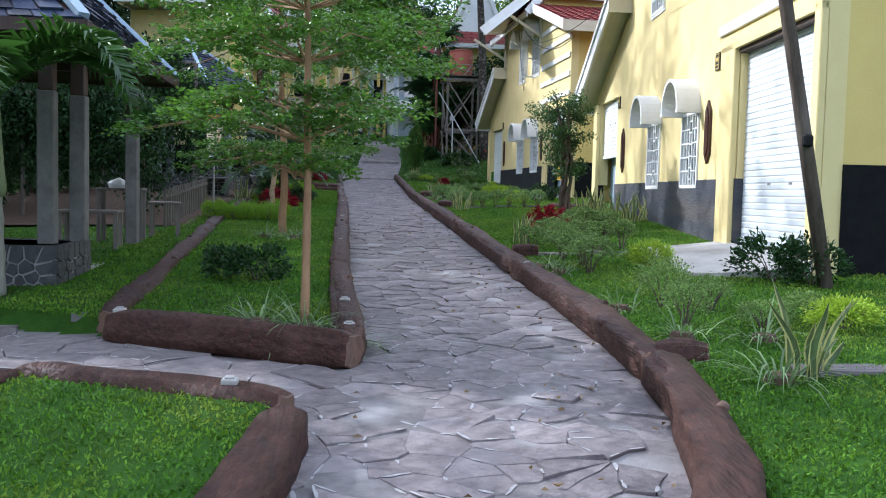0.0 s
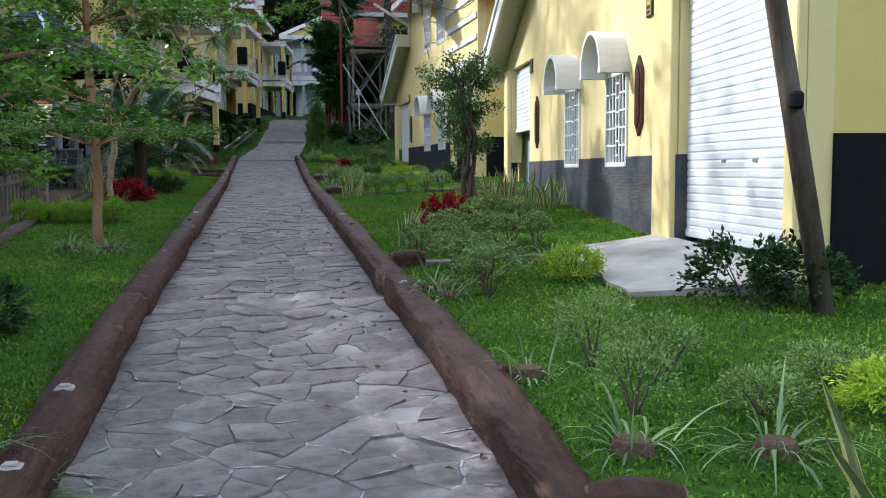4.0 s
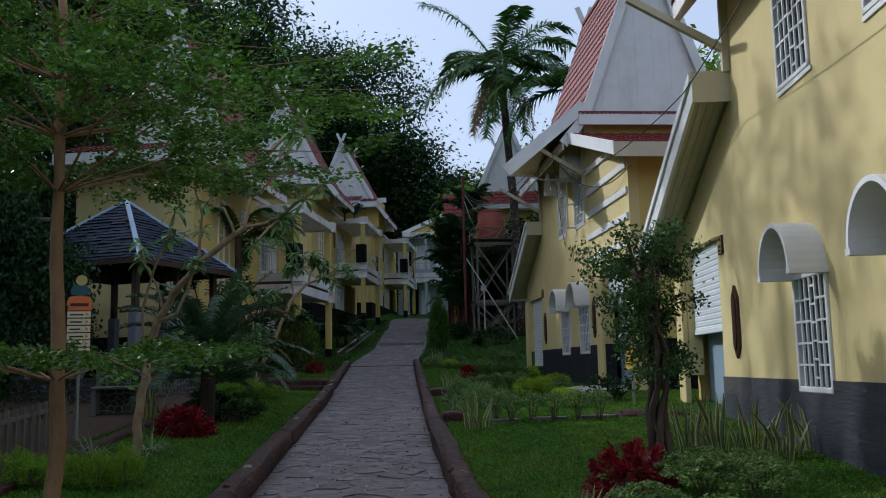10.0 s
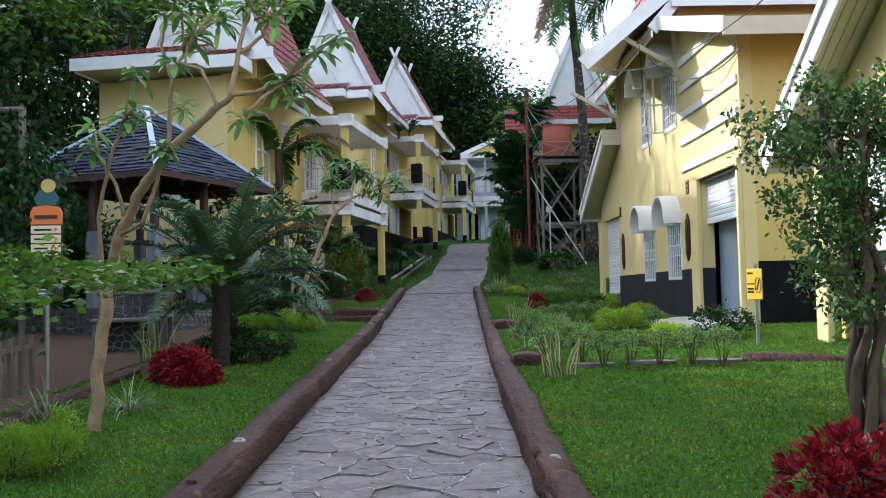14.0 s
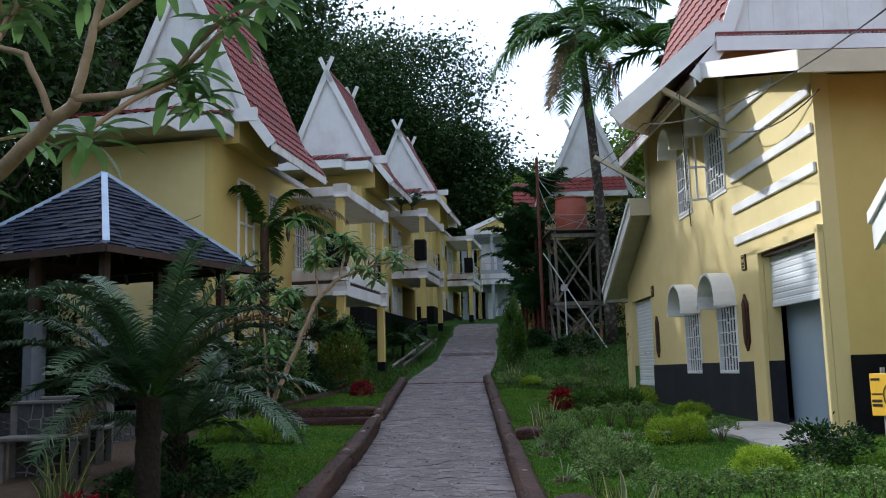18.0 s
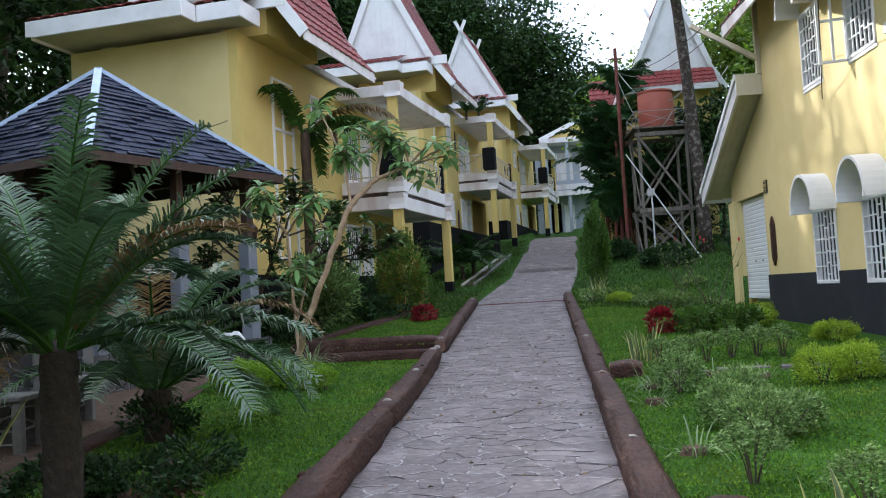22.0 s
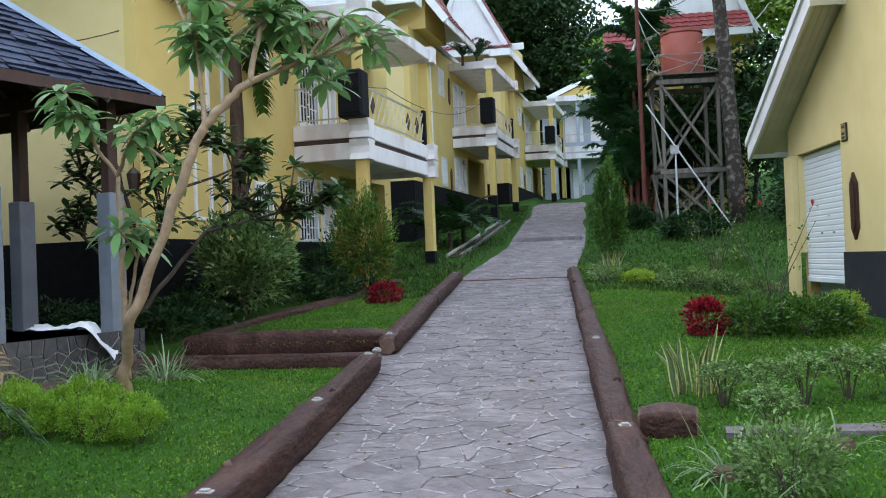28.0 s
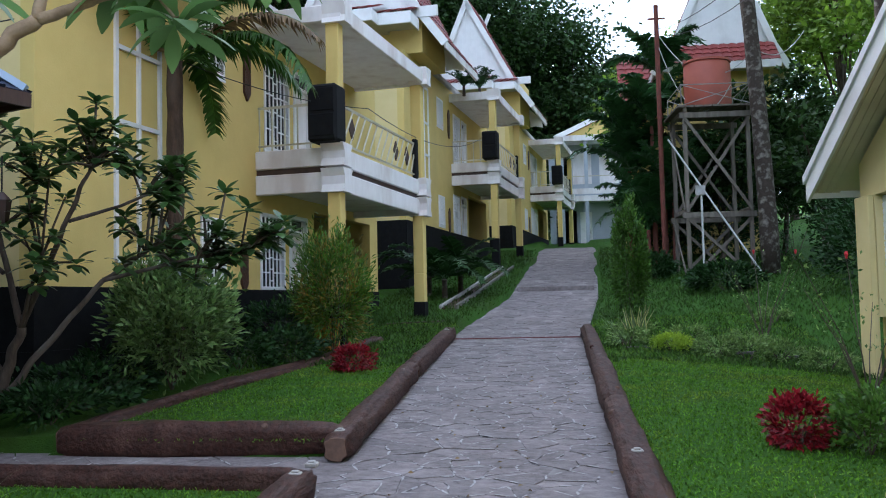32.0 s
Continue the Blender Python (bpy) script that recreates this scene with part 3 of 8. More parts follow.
def flagstones():
    """Irregular stones by splitting the path among scattered seeds."""
    rng = np.random.default_rng(3)
    seeds = []
    for y in np.arange(-9.5, 60, 0.18):
        l, r = lerp(LEFT_EDGE, y), lerp(RIGHT_EDGE, y)
        if y < -3.3:
            l, r = -3.2, 2.4
        for x in np.arange(l + 0.1, r, 0.275):
            seeds.append((x + rng.uniform(-0.19, 0.19), y + rng.uniform(-0.14, 0.14)))
    for x in np.arange(-7, -0.5, 0.4):
        for dy in np.arange(0.2, 1.5, 0.28):
            y = -2.45 - 0.45 * (x + 0.42) + dy
            if cross_path(x, y):
                seeds.append((x + rng.uniform(-0.15, 0.15), y + rng.uniform(-0.13, 0.13)))
        for dy in (0.08, 0.33, 0.58, 0.83):
            seeds.append((x + rng.uniform(-0.12, 0.12), 24.25 - 0.05 * (x + 0.4) + dy))
    seeds = np.array(seeds)
    seeds = seeds[rng.random(len(seeds)) > 0.2]

    def warp(p):
        q = Vector((p[0] * 3.1, p[1] * 3.1, 0.0))
        r = Vector((p[0] * 9.0, p[1] * 9.0, 4.0))
        return np.array([p[0] + 0.05 * noise.noise(q) + 0.018 * noise.noise(r), p[1] + 0.05 * noise.noise(q + Vector((0, 0, 9))) + 0.018 * noise.noise(r + Vector((0, 0, 9)))])

    bed = thing("path", "grey irregular flagstone footpath with pale mortar joints", "path", kind="structure")
    strip = G()
    ys = np.arange(-10, 60.5, 0.5)
    for y in ys:
        l, r = lerp(LEFT_EDGE, y) - 0.1, lerp(RIGHT_EDGE, y) + 0.1
        if y < -3.0:
            l, r = -3.4, max(r, 2.5)
        for k in range(5):
            strip.v.append((l + (r - l) * k / 4, y, path_z(y) - 0.002))
    for j in range(len(ys) - 1):
        for k in range(4):
            a = j * 5 + k
            strip.f.append((a, a + 1, a + 6, a + 5))
    part("mortar_bed", strip, "mortar", bed)
    side = G()
    for x0 in np.arange(-7.5, -0.2, 0.5):
        q = []
        for x in (x0, x0 + 0.5):
            lo, hi = -2.45 - 0.45 * (x + 0.42), -1.05 - 0.47 * (x + 0.1)
            q.append(((x, lo, path_z(lo) - 0.02), (x, hi, path_z(hi) - 0.02)))
            lo, hi = 24.16 - 0.05 * (x + 0.4), 25.26 - 0.05 * (x + 0.4)
            q.append(((x, lo, path_z(lo) - 0.02), (x, hi, path_z(hi) - 0.02)))
        side.add([q[0][0], q[2][0], q[2][1], q[0][1]], [(0, 1, 2, 3)])
        side.add([q[1][0], q[3][0], q[3][1], q[1][1]], [(0, 1, 2, 3)])
    part("side_mortar_bed", side, "mortar", bed)
    far, smear = G(), G()
    count = 0
    for i, s in enumerate(seeds):
        near = seeds[np.abs(seeds - s).max(1) < 1.1]
        poly = [s + np.array(d) for d in ((-0.5, -0.5), (0.5, -0.5), (0.5, 0.5), (-0.5, 0.5))]
        gap = rng.uniform(0.001, 0.006)
        for o in near:
            d = o - s
            L = np.hypot(*d)
            if L < 1e-6:
                continue
            poly = half_plane(poly, s + d * 0.5 - d / L * gap, d / L)
            if len(poly) < 3:
                break
        if len(poly) < 3:
            continue
        onside = s[0] < lerp(LEFT_EDGE, s[1]) and s[1] > -3
        if not onside and s[1] > -3:
            l, r = lerp(LEFT_EDGE, s[1]), lerp(RIGHT_EDGE, s[1])
            poly = half_plane(poly, np.array([r + 0.05, s[1]]), np.array([1.0, 0.0]))
            if not (-2.2 < s[1] < -0.9 or 24.15 < s[1] < 25.4):
                poly = half_plane(poly, np.array([l - 0.05, s[1]]), np.array([-1.0, 0.0]))
        if len(poly) < 3:
            continue
        poly = [q for a, b in zip(poly, poly[1:] + poly[:1]) for q in ((a, (a * 2 + b) / 3, (a + b * 2) / 3) if np.hypot(*(b - a)) > 0.16 else (a,))]
        poly = [warp(q) for q in poly]
        calm = 1.0 if s[1] < 8 else max(0.4, 1.0 - (s[1] - 8) * 0.06)
        tip, dz = rng.normal(0, 0.026, 2) * calm, rng.uniform(-0.010, 0.012) * calm
        top = [(p[0], p[1], path_z(p[1]) + dz + tip @ (p - s)) for p in poly]
        for a, b in zip(top, top[1:] + top[:1]):
            L = math.hypot(b[0] - a[0], b[1] - a[1])
            if rng.random() < (0.14 if a[1] < 1 else 0.04 if a[1] < 8 else 0.34) and 0.04 < L < 0.3 and abs(a[1] - 12) < 24:
                nx, ny = (b[1] - a[1]) / L, -(b[0] - a[0]) / L
                ring = []
                for side in (1, -1):
                    for t in ((0.05, 0.35, 0.65, 0.95) if side > 0 else (0.95, 0.65, 0.35, 0.05)):
                        w = side * rng.uniform(0.002, 0.015) * (0.5 if t in (0.05, 0.95) else 1.0)
                        ring.append((a[0] + (b[0] - a[0]) * t + nx * w, a[1] + (b[1] - a[1]) * t + ny * w, a[2] + (b[2] - a[2]) * t + 0.007))
                smear.add(ring, [tuple(range(8))])
        edge = [s + (p - s) * rng.uniform(0.972, 0.994) for p in poly]
        n = len(poly)
        vs = [(e[0], e[1], t[2] + 0.003) for e, t in zip(edge, top)] + [(t[0], t[1], t[2] - 0.003) for t in top] + [(t[0], t[1], t[2] - 0.05) for t in top]
        fs = [tuple(range(n))] + [(k + a, (k + 1) % n + a, (k + 1) % n + n + a, k + n + a) for a in (0, n) for k in range(n)]
        if -2.8 < s[1] < 13.2 and not onside and count < 300:
            g = G()
            g.add([(x - s[0], y - s[1], z) for x, y, z in vs], fs)
            ob = part("flagstone", g, "stone", bed)
            ob.location = (s[0], s[1], 0)
            count += 1
        else:
            far.add(vs, fs)
    tagged(part("flagstone_rest", far, "stone_stuff", bed), kind="stuff")
    tagged(part("mortar_smear", smear, "smear", bed), kind="stuff")
    step = G()
    for y in (42.7,):
        l, r = lerp(LEFT_EDGE, y), lerp(RIGHT_EDGE, y)
        step.box(l, r, y, y + 1.0, path_z(y) - 0.1, path_z(y) + 0.125, 0.012)
    part("step", step, "stone_stuff", bed)
    line = G().box(lerp(LEFT_EDGE, 34.8) + 0.02, lerp(RIGHT_EDGE, 34.8), 34.76, 34.84, path_z(34.8) - 0.02, path_z(34.8) + 0.024)
    part("red_strip", line, "red_line", bed)
    return bed


# ---- log edging ----
def log_edging(pts, r=0.15, lift=0.08, knots=0, seed=0, label="reddish brown log edging with rough bark along the path"):
    """One log laid along a line of plan points."""
    rng = random.Random(seed)
    P = []
    for (x0, y0), (x1, y1) in zip(pts, pts[1:]):
        n = max(2, int(math.hypot(x1 - x0, y1 - y0) / 0.09))
        P += [(x0 + (x1 - x0) * k / n, y0 + (y1 - y0) * k / n) for k in range(n)]
    P.append(pts[-1])
    g = G()
    N = 20
    ph = rng.uniform(0, 50)
    rows = len(P)
    for i, (x, y) in enumerate(P):
        a, b = P[max(i - 1, 0)], P[min(i + 1, rows - 1)]
        d = math.hypot(b[0] - a[0], b[1] - a[1]) or 1
        sx, sy = (b[1] - a[1]) / d, -(b[0] - a[0]) / d
        end = min(i, rows - 1 - i)
        k = 0.80 if end == 0 else 0.96 if end == 1 else 1.0
        for j in range(N):
            t = 2 * math.pi * j / N
            q = Vector((i * 0.05, ph, 0)) + Vector((0, math.cos(t), math.sin(t))) * 1.6
            rr = r * k * (1 + 0.22 * noise.noise(q * 1.2) + 0.13 * noise.noise(q * 3.7) + 0.06 * math.sin(j * 2.4 + 3 * noise.noise(q * 0.7)) + 0.06 * noise.noise(Vector((i * 0.9, ph, j * 2.3))))
            c, d2 = math.cos(t), math.sin(t)
            u, w = math.copysign(abs(c) ** 0.62, c) * rr * 0.96, math.copysign(abs(d2) ** 0.62, d2) * rr
            g.v.append((x + sx * u, y + sy * u, path_z(y) + lift + w))
    for i in range(rows - 1):
        for j in range(N):
            a, b = i * N + j, i * N + (j + 1) % N
            g.f.append((a, b, b + N, a + N))
    ends = []
    for i, turn in ((0, -1), (rows - 1, 1)):
        ring = [Vector(g.v[i * N + j]) for j in range(N)]
        mid = sum(ring, Vector()) / N
        a, b = P[max(i - 1, 0)], P[min(i + 1, rows - 1)]
        out = Vector((b[0] - a[0], b[1] - a[1], 0)).normalized() * turn * 0.012
        c = G()
        c.add([*ring, *[mid + (q - mid) * 0.93 + out for q in ring]], [tuple(range(N, 2 * N)[::turn])] + [(j, (j + 1) % N, N + (j + 1) % N, N + j)[::turn] for j in range(N)])
        ends.append(c)
    e = thing("log_edging", label, "log edging", group="logs along the path")
    part("bark", g, "log", e, smooth=True)
    for c in ends:
        part("cut_end", c, "log_end", e, "pale sawn end")
    for k in range(rows // 28):
        i = rng.randrange(3, max(4, rows - 3))
        if i >= rows - 1:
            continue
        j = rng.choice((3, 4, 5, 6, 7))
        q = Vector(g.v[i * N + j])
        mid = sum((Vector(g.v[i * N + a]) for a in range(N)), Vector()) / N
        d = (q - mid).normalized()
        part("knot", G().tube([q - d * 0.03, q + d * 0.012, q + d * 0.02], [0.035, 0.03, 0.018], 9), "log_end" if k % 3 == 0 else "log", e, smooth=True)
    return e


def edge_line(table, off, y0, y1, step=1.0):
    n = max(1, int(round((y1 - y0) / step)))
    return [(lerp(table, y0 + (y1 - y0) * k / n) + off, y0 + (y1 - y0) * k / n) for k in range(n + 1)]


for k, (a, b) in enumerate(((-1.0, 3.2), (3.25, 8.0), (8.05, 13.2), (13.25, 18.6), (18.65, 23.98), (25.1, 29.8), (29.85, 35.0))):
    log_edging(edge_line(LEFT_EDGE, -0.11, a, b), 0.125, 0.11, seed=k)
for k, (a, b) in enumerate(((-1.5, 3.75), (3.8, 9.0), (9.05, 14.3), (14.35, 20.6), (20.65, 27.0), (27.05, 34.9))):
    log_edging(edge_line(RIGHT_EDGE, 0.11, a, b), 0.13, 0.11, seed=20 + k)
log_edging([(0.95, -4.5), (1.33, -3.65), (1.62, -2.5), (1.76, -1.52)], 0.135, 0.11, seed=40)
log_edging([(1.8, -1.32), (2.12, -1.42)], 0.14, 0.13, seed=41, label="short cut log stub with a ragged end beside the path")
log_edging([(1.9, 4.72), (2.22, 4.68)], 0.13, 0.18, seed=42, label="short cut log stub beside the path")
log_edging([(1.83, 14.55), (2.15, 14.5)], 0.14, 0.18, seed=43, label="short cut log stub beside the path")
log_edging([(1.85, 20.5), (2.2, 20.45)], 0.15, 0.2, seed=50, label="short cut log stub beside the path")
log_edging([(-0.24, -1.05), (-1.0, -0.68), (-2.05, -0.18)], 0.15, 0.09, seed=44, label="thick brown log across the end of a lawn bed")
log_edging([(-0.6, -2.5), (-1.2, -2.2), (-2.15, -1.82)], 0.13, 0.08, seed=45, label="thick brown log across the end of a lawn bed")
log_edging([(-2.2, -1.9), (-2.45, -2.6), (-2.6, -3.6)], 0.12, 0.08, seed=52)
log_edging([(-0.58, -2.7), (-0.7, -4.0), (-0.8, -6.0)], 0.14, 0.08, seed=46)
log_edging([(-0.66, 24.1), (-2.2, 24.16), (-4.2, 24.28)], 0.115, 0.09, seed=47, label="low brown log beside the side path")
log_edging([(-0.7, 25.42), (-2.0, 25.45), (-3.3, 25.5)], 0.16, 0.12, seed=48, label="thick brown log across the end of a lawn bed")
log_edging([(-3.3, 25.5), (-3.0, 27.5), (-2.2, 30.5), (-1.9, 33.5)], 0.13, 0.1, seed=49)
for k, pts in enumerate((([-2.1, -0.1], [-2.35, 4.0], [-2.6, 8.0]), ([-2.6, 8.05], [-2.75, 12.0], [-2.8, 14.5]), ([-2.8, 14.55], [-2.95, 17.0], [-3.25, 19.5]), ([-3.25, 19.55], [-3.2, 22.0], [-3.2, 24.05]))):
    log_edging([tuple(p) for p in pts], 0.12, 0.1, seed=60 + k, label="weathered brown log edging at the back of a lawn bed")
log_edging([(4.35, 13.75), (4.75, 13.55), (5.3, 13.25)], 0.13, 0.22, seed=71, label="dark log edging beside the house drive")
GUT, SLAB = G(), G()
for (x0, y0), (x1, y1) in (((-2.36, 0.15), (-2.56, 4.0)), ((-2.56, 4.0), (-2.82, 8.0)), ((-2.82, 8.0), (-3.0, 14.5))):
    SLAB.beam((x0, y0, path_z(y0) + 0.1), (x1, y1, path_z(y1) + 0.1), 0.2, 0.07)
    for off in (-0.045, 0.045):
        GUT.beam((x0 + off, y0, path_z(y0) + 0.115), (x1 + off, y1, path_z(y1) + 0.115), 0.035, 0.048)
GUTTER = [G(), G(), G()]
for k in range(10):
    ya, yb = 38.1 + k, 39.1 + k
    for off, w, h, g in ((0.0, 0.06, 0.12, GUTTER[0]), (0.36, 0.06, 0.12, GUTTER[1]), (0.18, 0.3, 0.05, GUTTER[2])):
        xa, xb = -1.36 + 0.09 * k + off, -1.27 + 0.09 * k + off
        g.beam((xa, ya, ground_z(xa, ya) + h / 2 - 0.02), (xb, yb, ground_z(xb, yb) + h / 2 - 0.02), w, h)
OPEN_DRAIN = thing("open_drain", "narrow concrete drain with pale kerbs running up the lawn", "drain", kind="structure")
part("kerb", GUTTER[0], "concrete", OPEN_DRAIN)
part("kerb", GUTTER[1], "concrete_old", OPEN_DRAIN)
part("drain_bed", GUTTER[2], "log", OPEN_DRAIN)
log_edging([(-2.4, 35.95), (-1.7, 36.1), (-0.95, 36.3)], 0.09, 0.07, seed=77, label="low brown log across the lawn")
DRAIN = thing("drain_channel", "narrow slotted drain channel beside the log edging", "drain", kind="structure")
part("drain_slab", SLAB, "concrete_old", DRAIN)
# raised black bars colour in the dark of the two slots
part("slot_shade_bar", GUT, "black", DRAIN)


def log_marker(x, y):
    e = thing("path_marker", "small pale stud set into the log edging", "marker", pose(x, y, path_z(y) + 0.235), group="marker blocks")
    part("base", G().box(-0.045, 0.045, -0.04, 0.04, -0.03, 0.004, 0.008), "concrete", e)
    part("cap", G().box(-0.026, 0.026, -0.022, 0.022, 0.004, 0.016, 0.006), "concrete", e)


for y in (-0.7, 0.4, 5.6, 10.0, 14.8, 19.0, 21.5, 23.8, 25.3, 29.0, 34.4):
    log_marker(lerp(LEFT_EDGE, y) - 0.11, y)
for y in (3.2, 9.3, 16.6, 20.4, 24.5, 30.2):
    log_marker(lerp(RIGHT_EDGE, y) + 0.11, y)
for x, y in ((-0.9, -2.35), (-2.0, -0.2), (-0.6, 24.1), (-2.9, 25.5)):
    log_marker(x, y)


# ---- houses ----
def wall_holes(y0, y1, base, top, holes, breaks=()):
    """Solid stretches of a wall: (ya, yb, low, top a, top b). top is a function of y."""
    cuts = sorted({y0, y1, *[v for h in holes for v in h[:2]], *breaks})
    cuts = [c for c in cuts if y0 <= c <= y1]
    out = []
    levels = sorted({v for h in holes for v in h[2:4]})

    def piece(a, b, low, ta, tb):
        for z in levels:
            if low < z < min(ta, tb):
                out.append((a, b, low, z, z))
                low = z
        out.append((a, b, low, ta, tb))

    for a, b in zip(cuts, cuts[1:]):
        low = base
        for h in sorted((h for h in holes if h[0] <= a + 1e-6 and h[1] >= b - 1e-6), key=lambda h: h[2]):
            if h[2] > low:
                piece(a, b, low, h[2], h[2])
            low = h[3]
        ta, tb = top(a + 1e-4), top(b - 1e-4)
        if min(ta, tb) > low:
            piece(a, b, low, round(ta, 3), round(tb, 3))
    return out


def split_wall(name, g, material, parent, label=""):
    """Each loose piece of a wall as a part of its own."""
    for q in islands(g):
        part(name, q, material, parent, label)


def wall_y(x0, x1, pieces):
    """One closed wall of several stretches: two faces that share their corners, and the edges round the whole and round each opening."""
    pieces = list(pieces)
    g, at = G(), {}
    lines = collections.defaultdict(set)
    for a, b, low, ta, tb in pieces:
        lines[round(a, 4)] |= {round(low, 4), round(ta, 4)}
        lines[round(b, 4)] |= {round(low, 4), round(tb, 4)}

    def vert(y, z):
        if (y, z) not in at:
            at[y, z] = len(g.v)
            g.v += [(x0, y, z), (x1, y, z)]
        return at[y, z]

    edges = collections.Counter()
    for a, b, low, ta, tb in pieces:
        a, b, low, ta, tb = (round(v, 4) for v in (a, b, low, ta, tb))
        ring = [(a, low)] + [(b, z) for z in sorted(lines[b]) if low <= z <= tb] + [(a, z) for z in sorted(lines[a], reverse=True) if low < z <= ta]
        ids = [vert(*p) for p in ring]
        g.f.append(tuple(ids[::-1]))
        g.f.append(tuple(k + 1 for k in ids))
        for p, q in zip(ids, ids[1:] + ids[:1]):
            edges[min(p, q), max(p, q)] += 1
    g.f += [(p, q, q + 1, p + 1) for (p, q), n in edges.items() if n == 1]
    return g


def tiled(p0, along, down, L, D, pitch=0.3, course=0.33, rise=0.035):
    """A slope of pantiles: courses that overlap, waved across. p0: the top corner."""
    g = G()
    p0, u, d = Vector(p0), Vector(along).normalized(), Vector(down).normalized()
    n = u.cross(d).normalized()
    if n.z < 0:
        n = -n
    across = max(2, int(L / pitch))
    prof = [(0, 0.0), (0.3, 0.9), (0.5, 1.0), (0.7, 0.9)]
    cols = [((k + a) / across * L, h * rise) for k in range(across) for a, h in prof] + [(L, 0)]
    rows = max(1, int(round(D / course)))
    for r in range(rows):
        a, b = D * r / rows, min(D, D * (r + 1) / rows + 0.03)
        o = len(g.v)
        for s, h in cols:
            g.v.append(tuple(p0 + u * s + d * a + n * (h + 0.005)))
            g.v.append(tuple(p0 + u * s + d * b + n * (h + 0.04)))
            g.v.append(tuple(p0 + u * s + d * b + n * (h + 0.018)))
        for k in range(len(cols) - 1):
            i = o + 3 * k
            g.f += [(i, i + 3, i + 4, i + 1), (i + 1, i + 4, i + 5, i + 2)]
    return g


def window_parts(parent, y0, y1, z0, z1, x=0.0, face=-1, cols=5, rows=5, open_leaf=False):
    """A white barred window in a wall that faces along x (face -1 or 1)."""
    w = part("window", G().box(min(x, x + face * 0.02), max(x, x + face * 0.02), y0 - 0.03, y1 + 0.03, z0 - 0.05, z0 - 0.0), "white", parent, "white barred window")
    f = face
    X = lambda a, b: sorted((x + f * a, x + f * b))
    fr = G()
    for a, b, c, d in ((y0, y0 + 0.05, z0, z1), (y1 - 0.05, y1, z0, z1), (y0, y1, z0, z0 + 0.06), (y0, y1, z1 - 0.06, z1)):
        fr.box(*X(-0.06, 0.03), a, b, c, d, 0.008)
    part("window_frame", fr, "white", w)
    part("pane", G().box(*X(-0.07, -0.05), y0 + 0.04, y1 - 0.04, z0 + 0.05, z1 - 0.05), "pane", w)
    gr = G()
    W, H = y1 - y0 - 0.1, z1 - z0 - 0.12
    for c in range(1, cols + 1):
        yy = y0 + 0.05 + W * c / (cols + 1)
        gr.box(*X(0.0, 0.022), yy - 0.012, yy + 0.012, z0 + 0.05, z1 - 0.05)
    for c in range(cols + 1):
        for r in range(1, rows + (2 if c == cols // 2 else 0)):
            zz = z0 + 0.06 + H * ((r - 0.5) / (rows + 1) if c == cols // 2 else r / rows)
            ya, yb = y0 + 0.05 + W * c / (cols + 1), y0 + 0.05 + W * (c + 1) / (cols + 1)
            gr.box(*X(0.002, 0.02), ya, yb, zz - 0.011, zz + 0.011)
    part("grille", gr, "white", w)
    if open_leaf:
        leaf = G()
        for d in (0.02, 0.2, 0.38):
            leaf.box(x - d - 0.02, x - d + 0.02, y1 + 0.02 + d * 0.3 - 0.015, y1 + 0.02 + d * 0.3 + 0.015, z0, z1)
        for z in (z0 + 0.02, (z0 + z1) / 2, z1 - 0.02):
            leaf.beam((x - 0.02, y1 + 0.026, z), (x - 0.38, y1 + 0.134, z), 0.03, 0.04)
        part("open_leaf", leaf, "white", parent, "white window leaf standing open")
    return w


def canopy(parent, yc, z, r=0.5, depth=0.45):
    g = G()
    N = 18
    a = [(yc + r * math.cos(math.pi * k / N), z + 1.08 * r * math.sin(math.pi * k / N)) for k in range(N + 1)]
    b = [(yc + (r - 0.045) * math.cos(math.pi * k / N), z + 1.08 * (r - 0.045) * math.sin(math.pi * k / N)) for k in range(N + 1)]
    for k in range(N):
        g.prism([a[k], a[k + 1], b[k + 1], b[k]], 0, -depth, 0.0)
    g.box(-depth, 0, yc + r - 0.07, yc + r + 0.03, z - 0.05, z + 0.01)
    g.box(-depth, 0, yc - r - 0.03, yc - r + 0.07, z - 0.05, z + 0.01)
    part("canopy", g, "white", parent, "white arched window canopy")


def plaque(parent, yc, z0, z1, w=0.13, x=0.0):
    e = 0.16
    pts = [(yc, z0), (yc + w, z0 + e), (yc + w, z1 - e), (yc, z1), (yc - w, z1 - e), (yc - w, z0 + e)]
    p = part("plaque", G().prism(pts, 0, x - 0.035, x), "carved", parent, "dark carved wooden plaque")
    k = 0.7
    zc = (z0 + z1) / 2
    part("carving", G().prism([(yc + (a - yc) * k * 0.8, zc + (b - zc) * k * 1.12) for a, b in pts], 0, x - 0.05, x - 0.034), "carved", p)


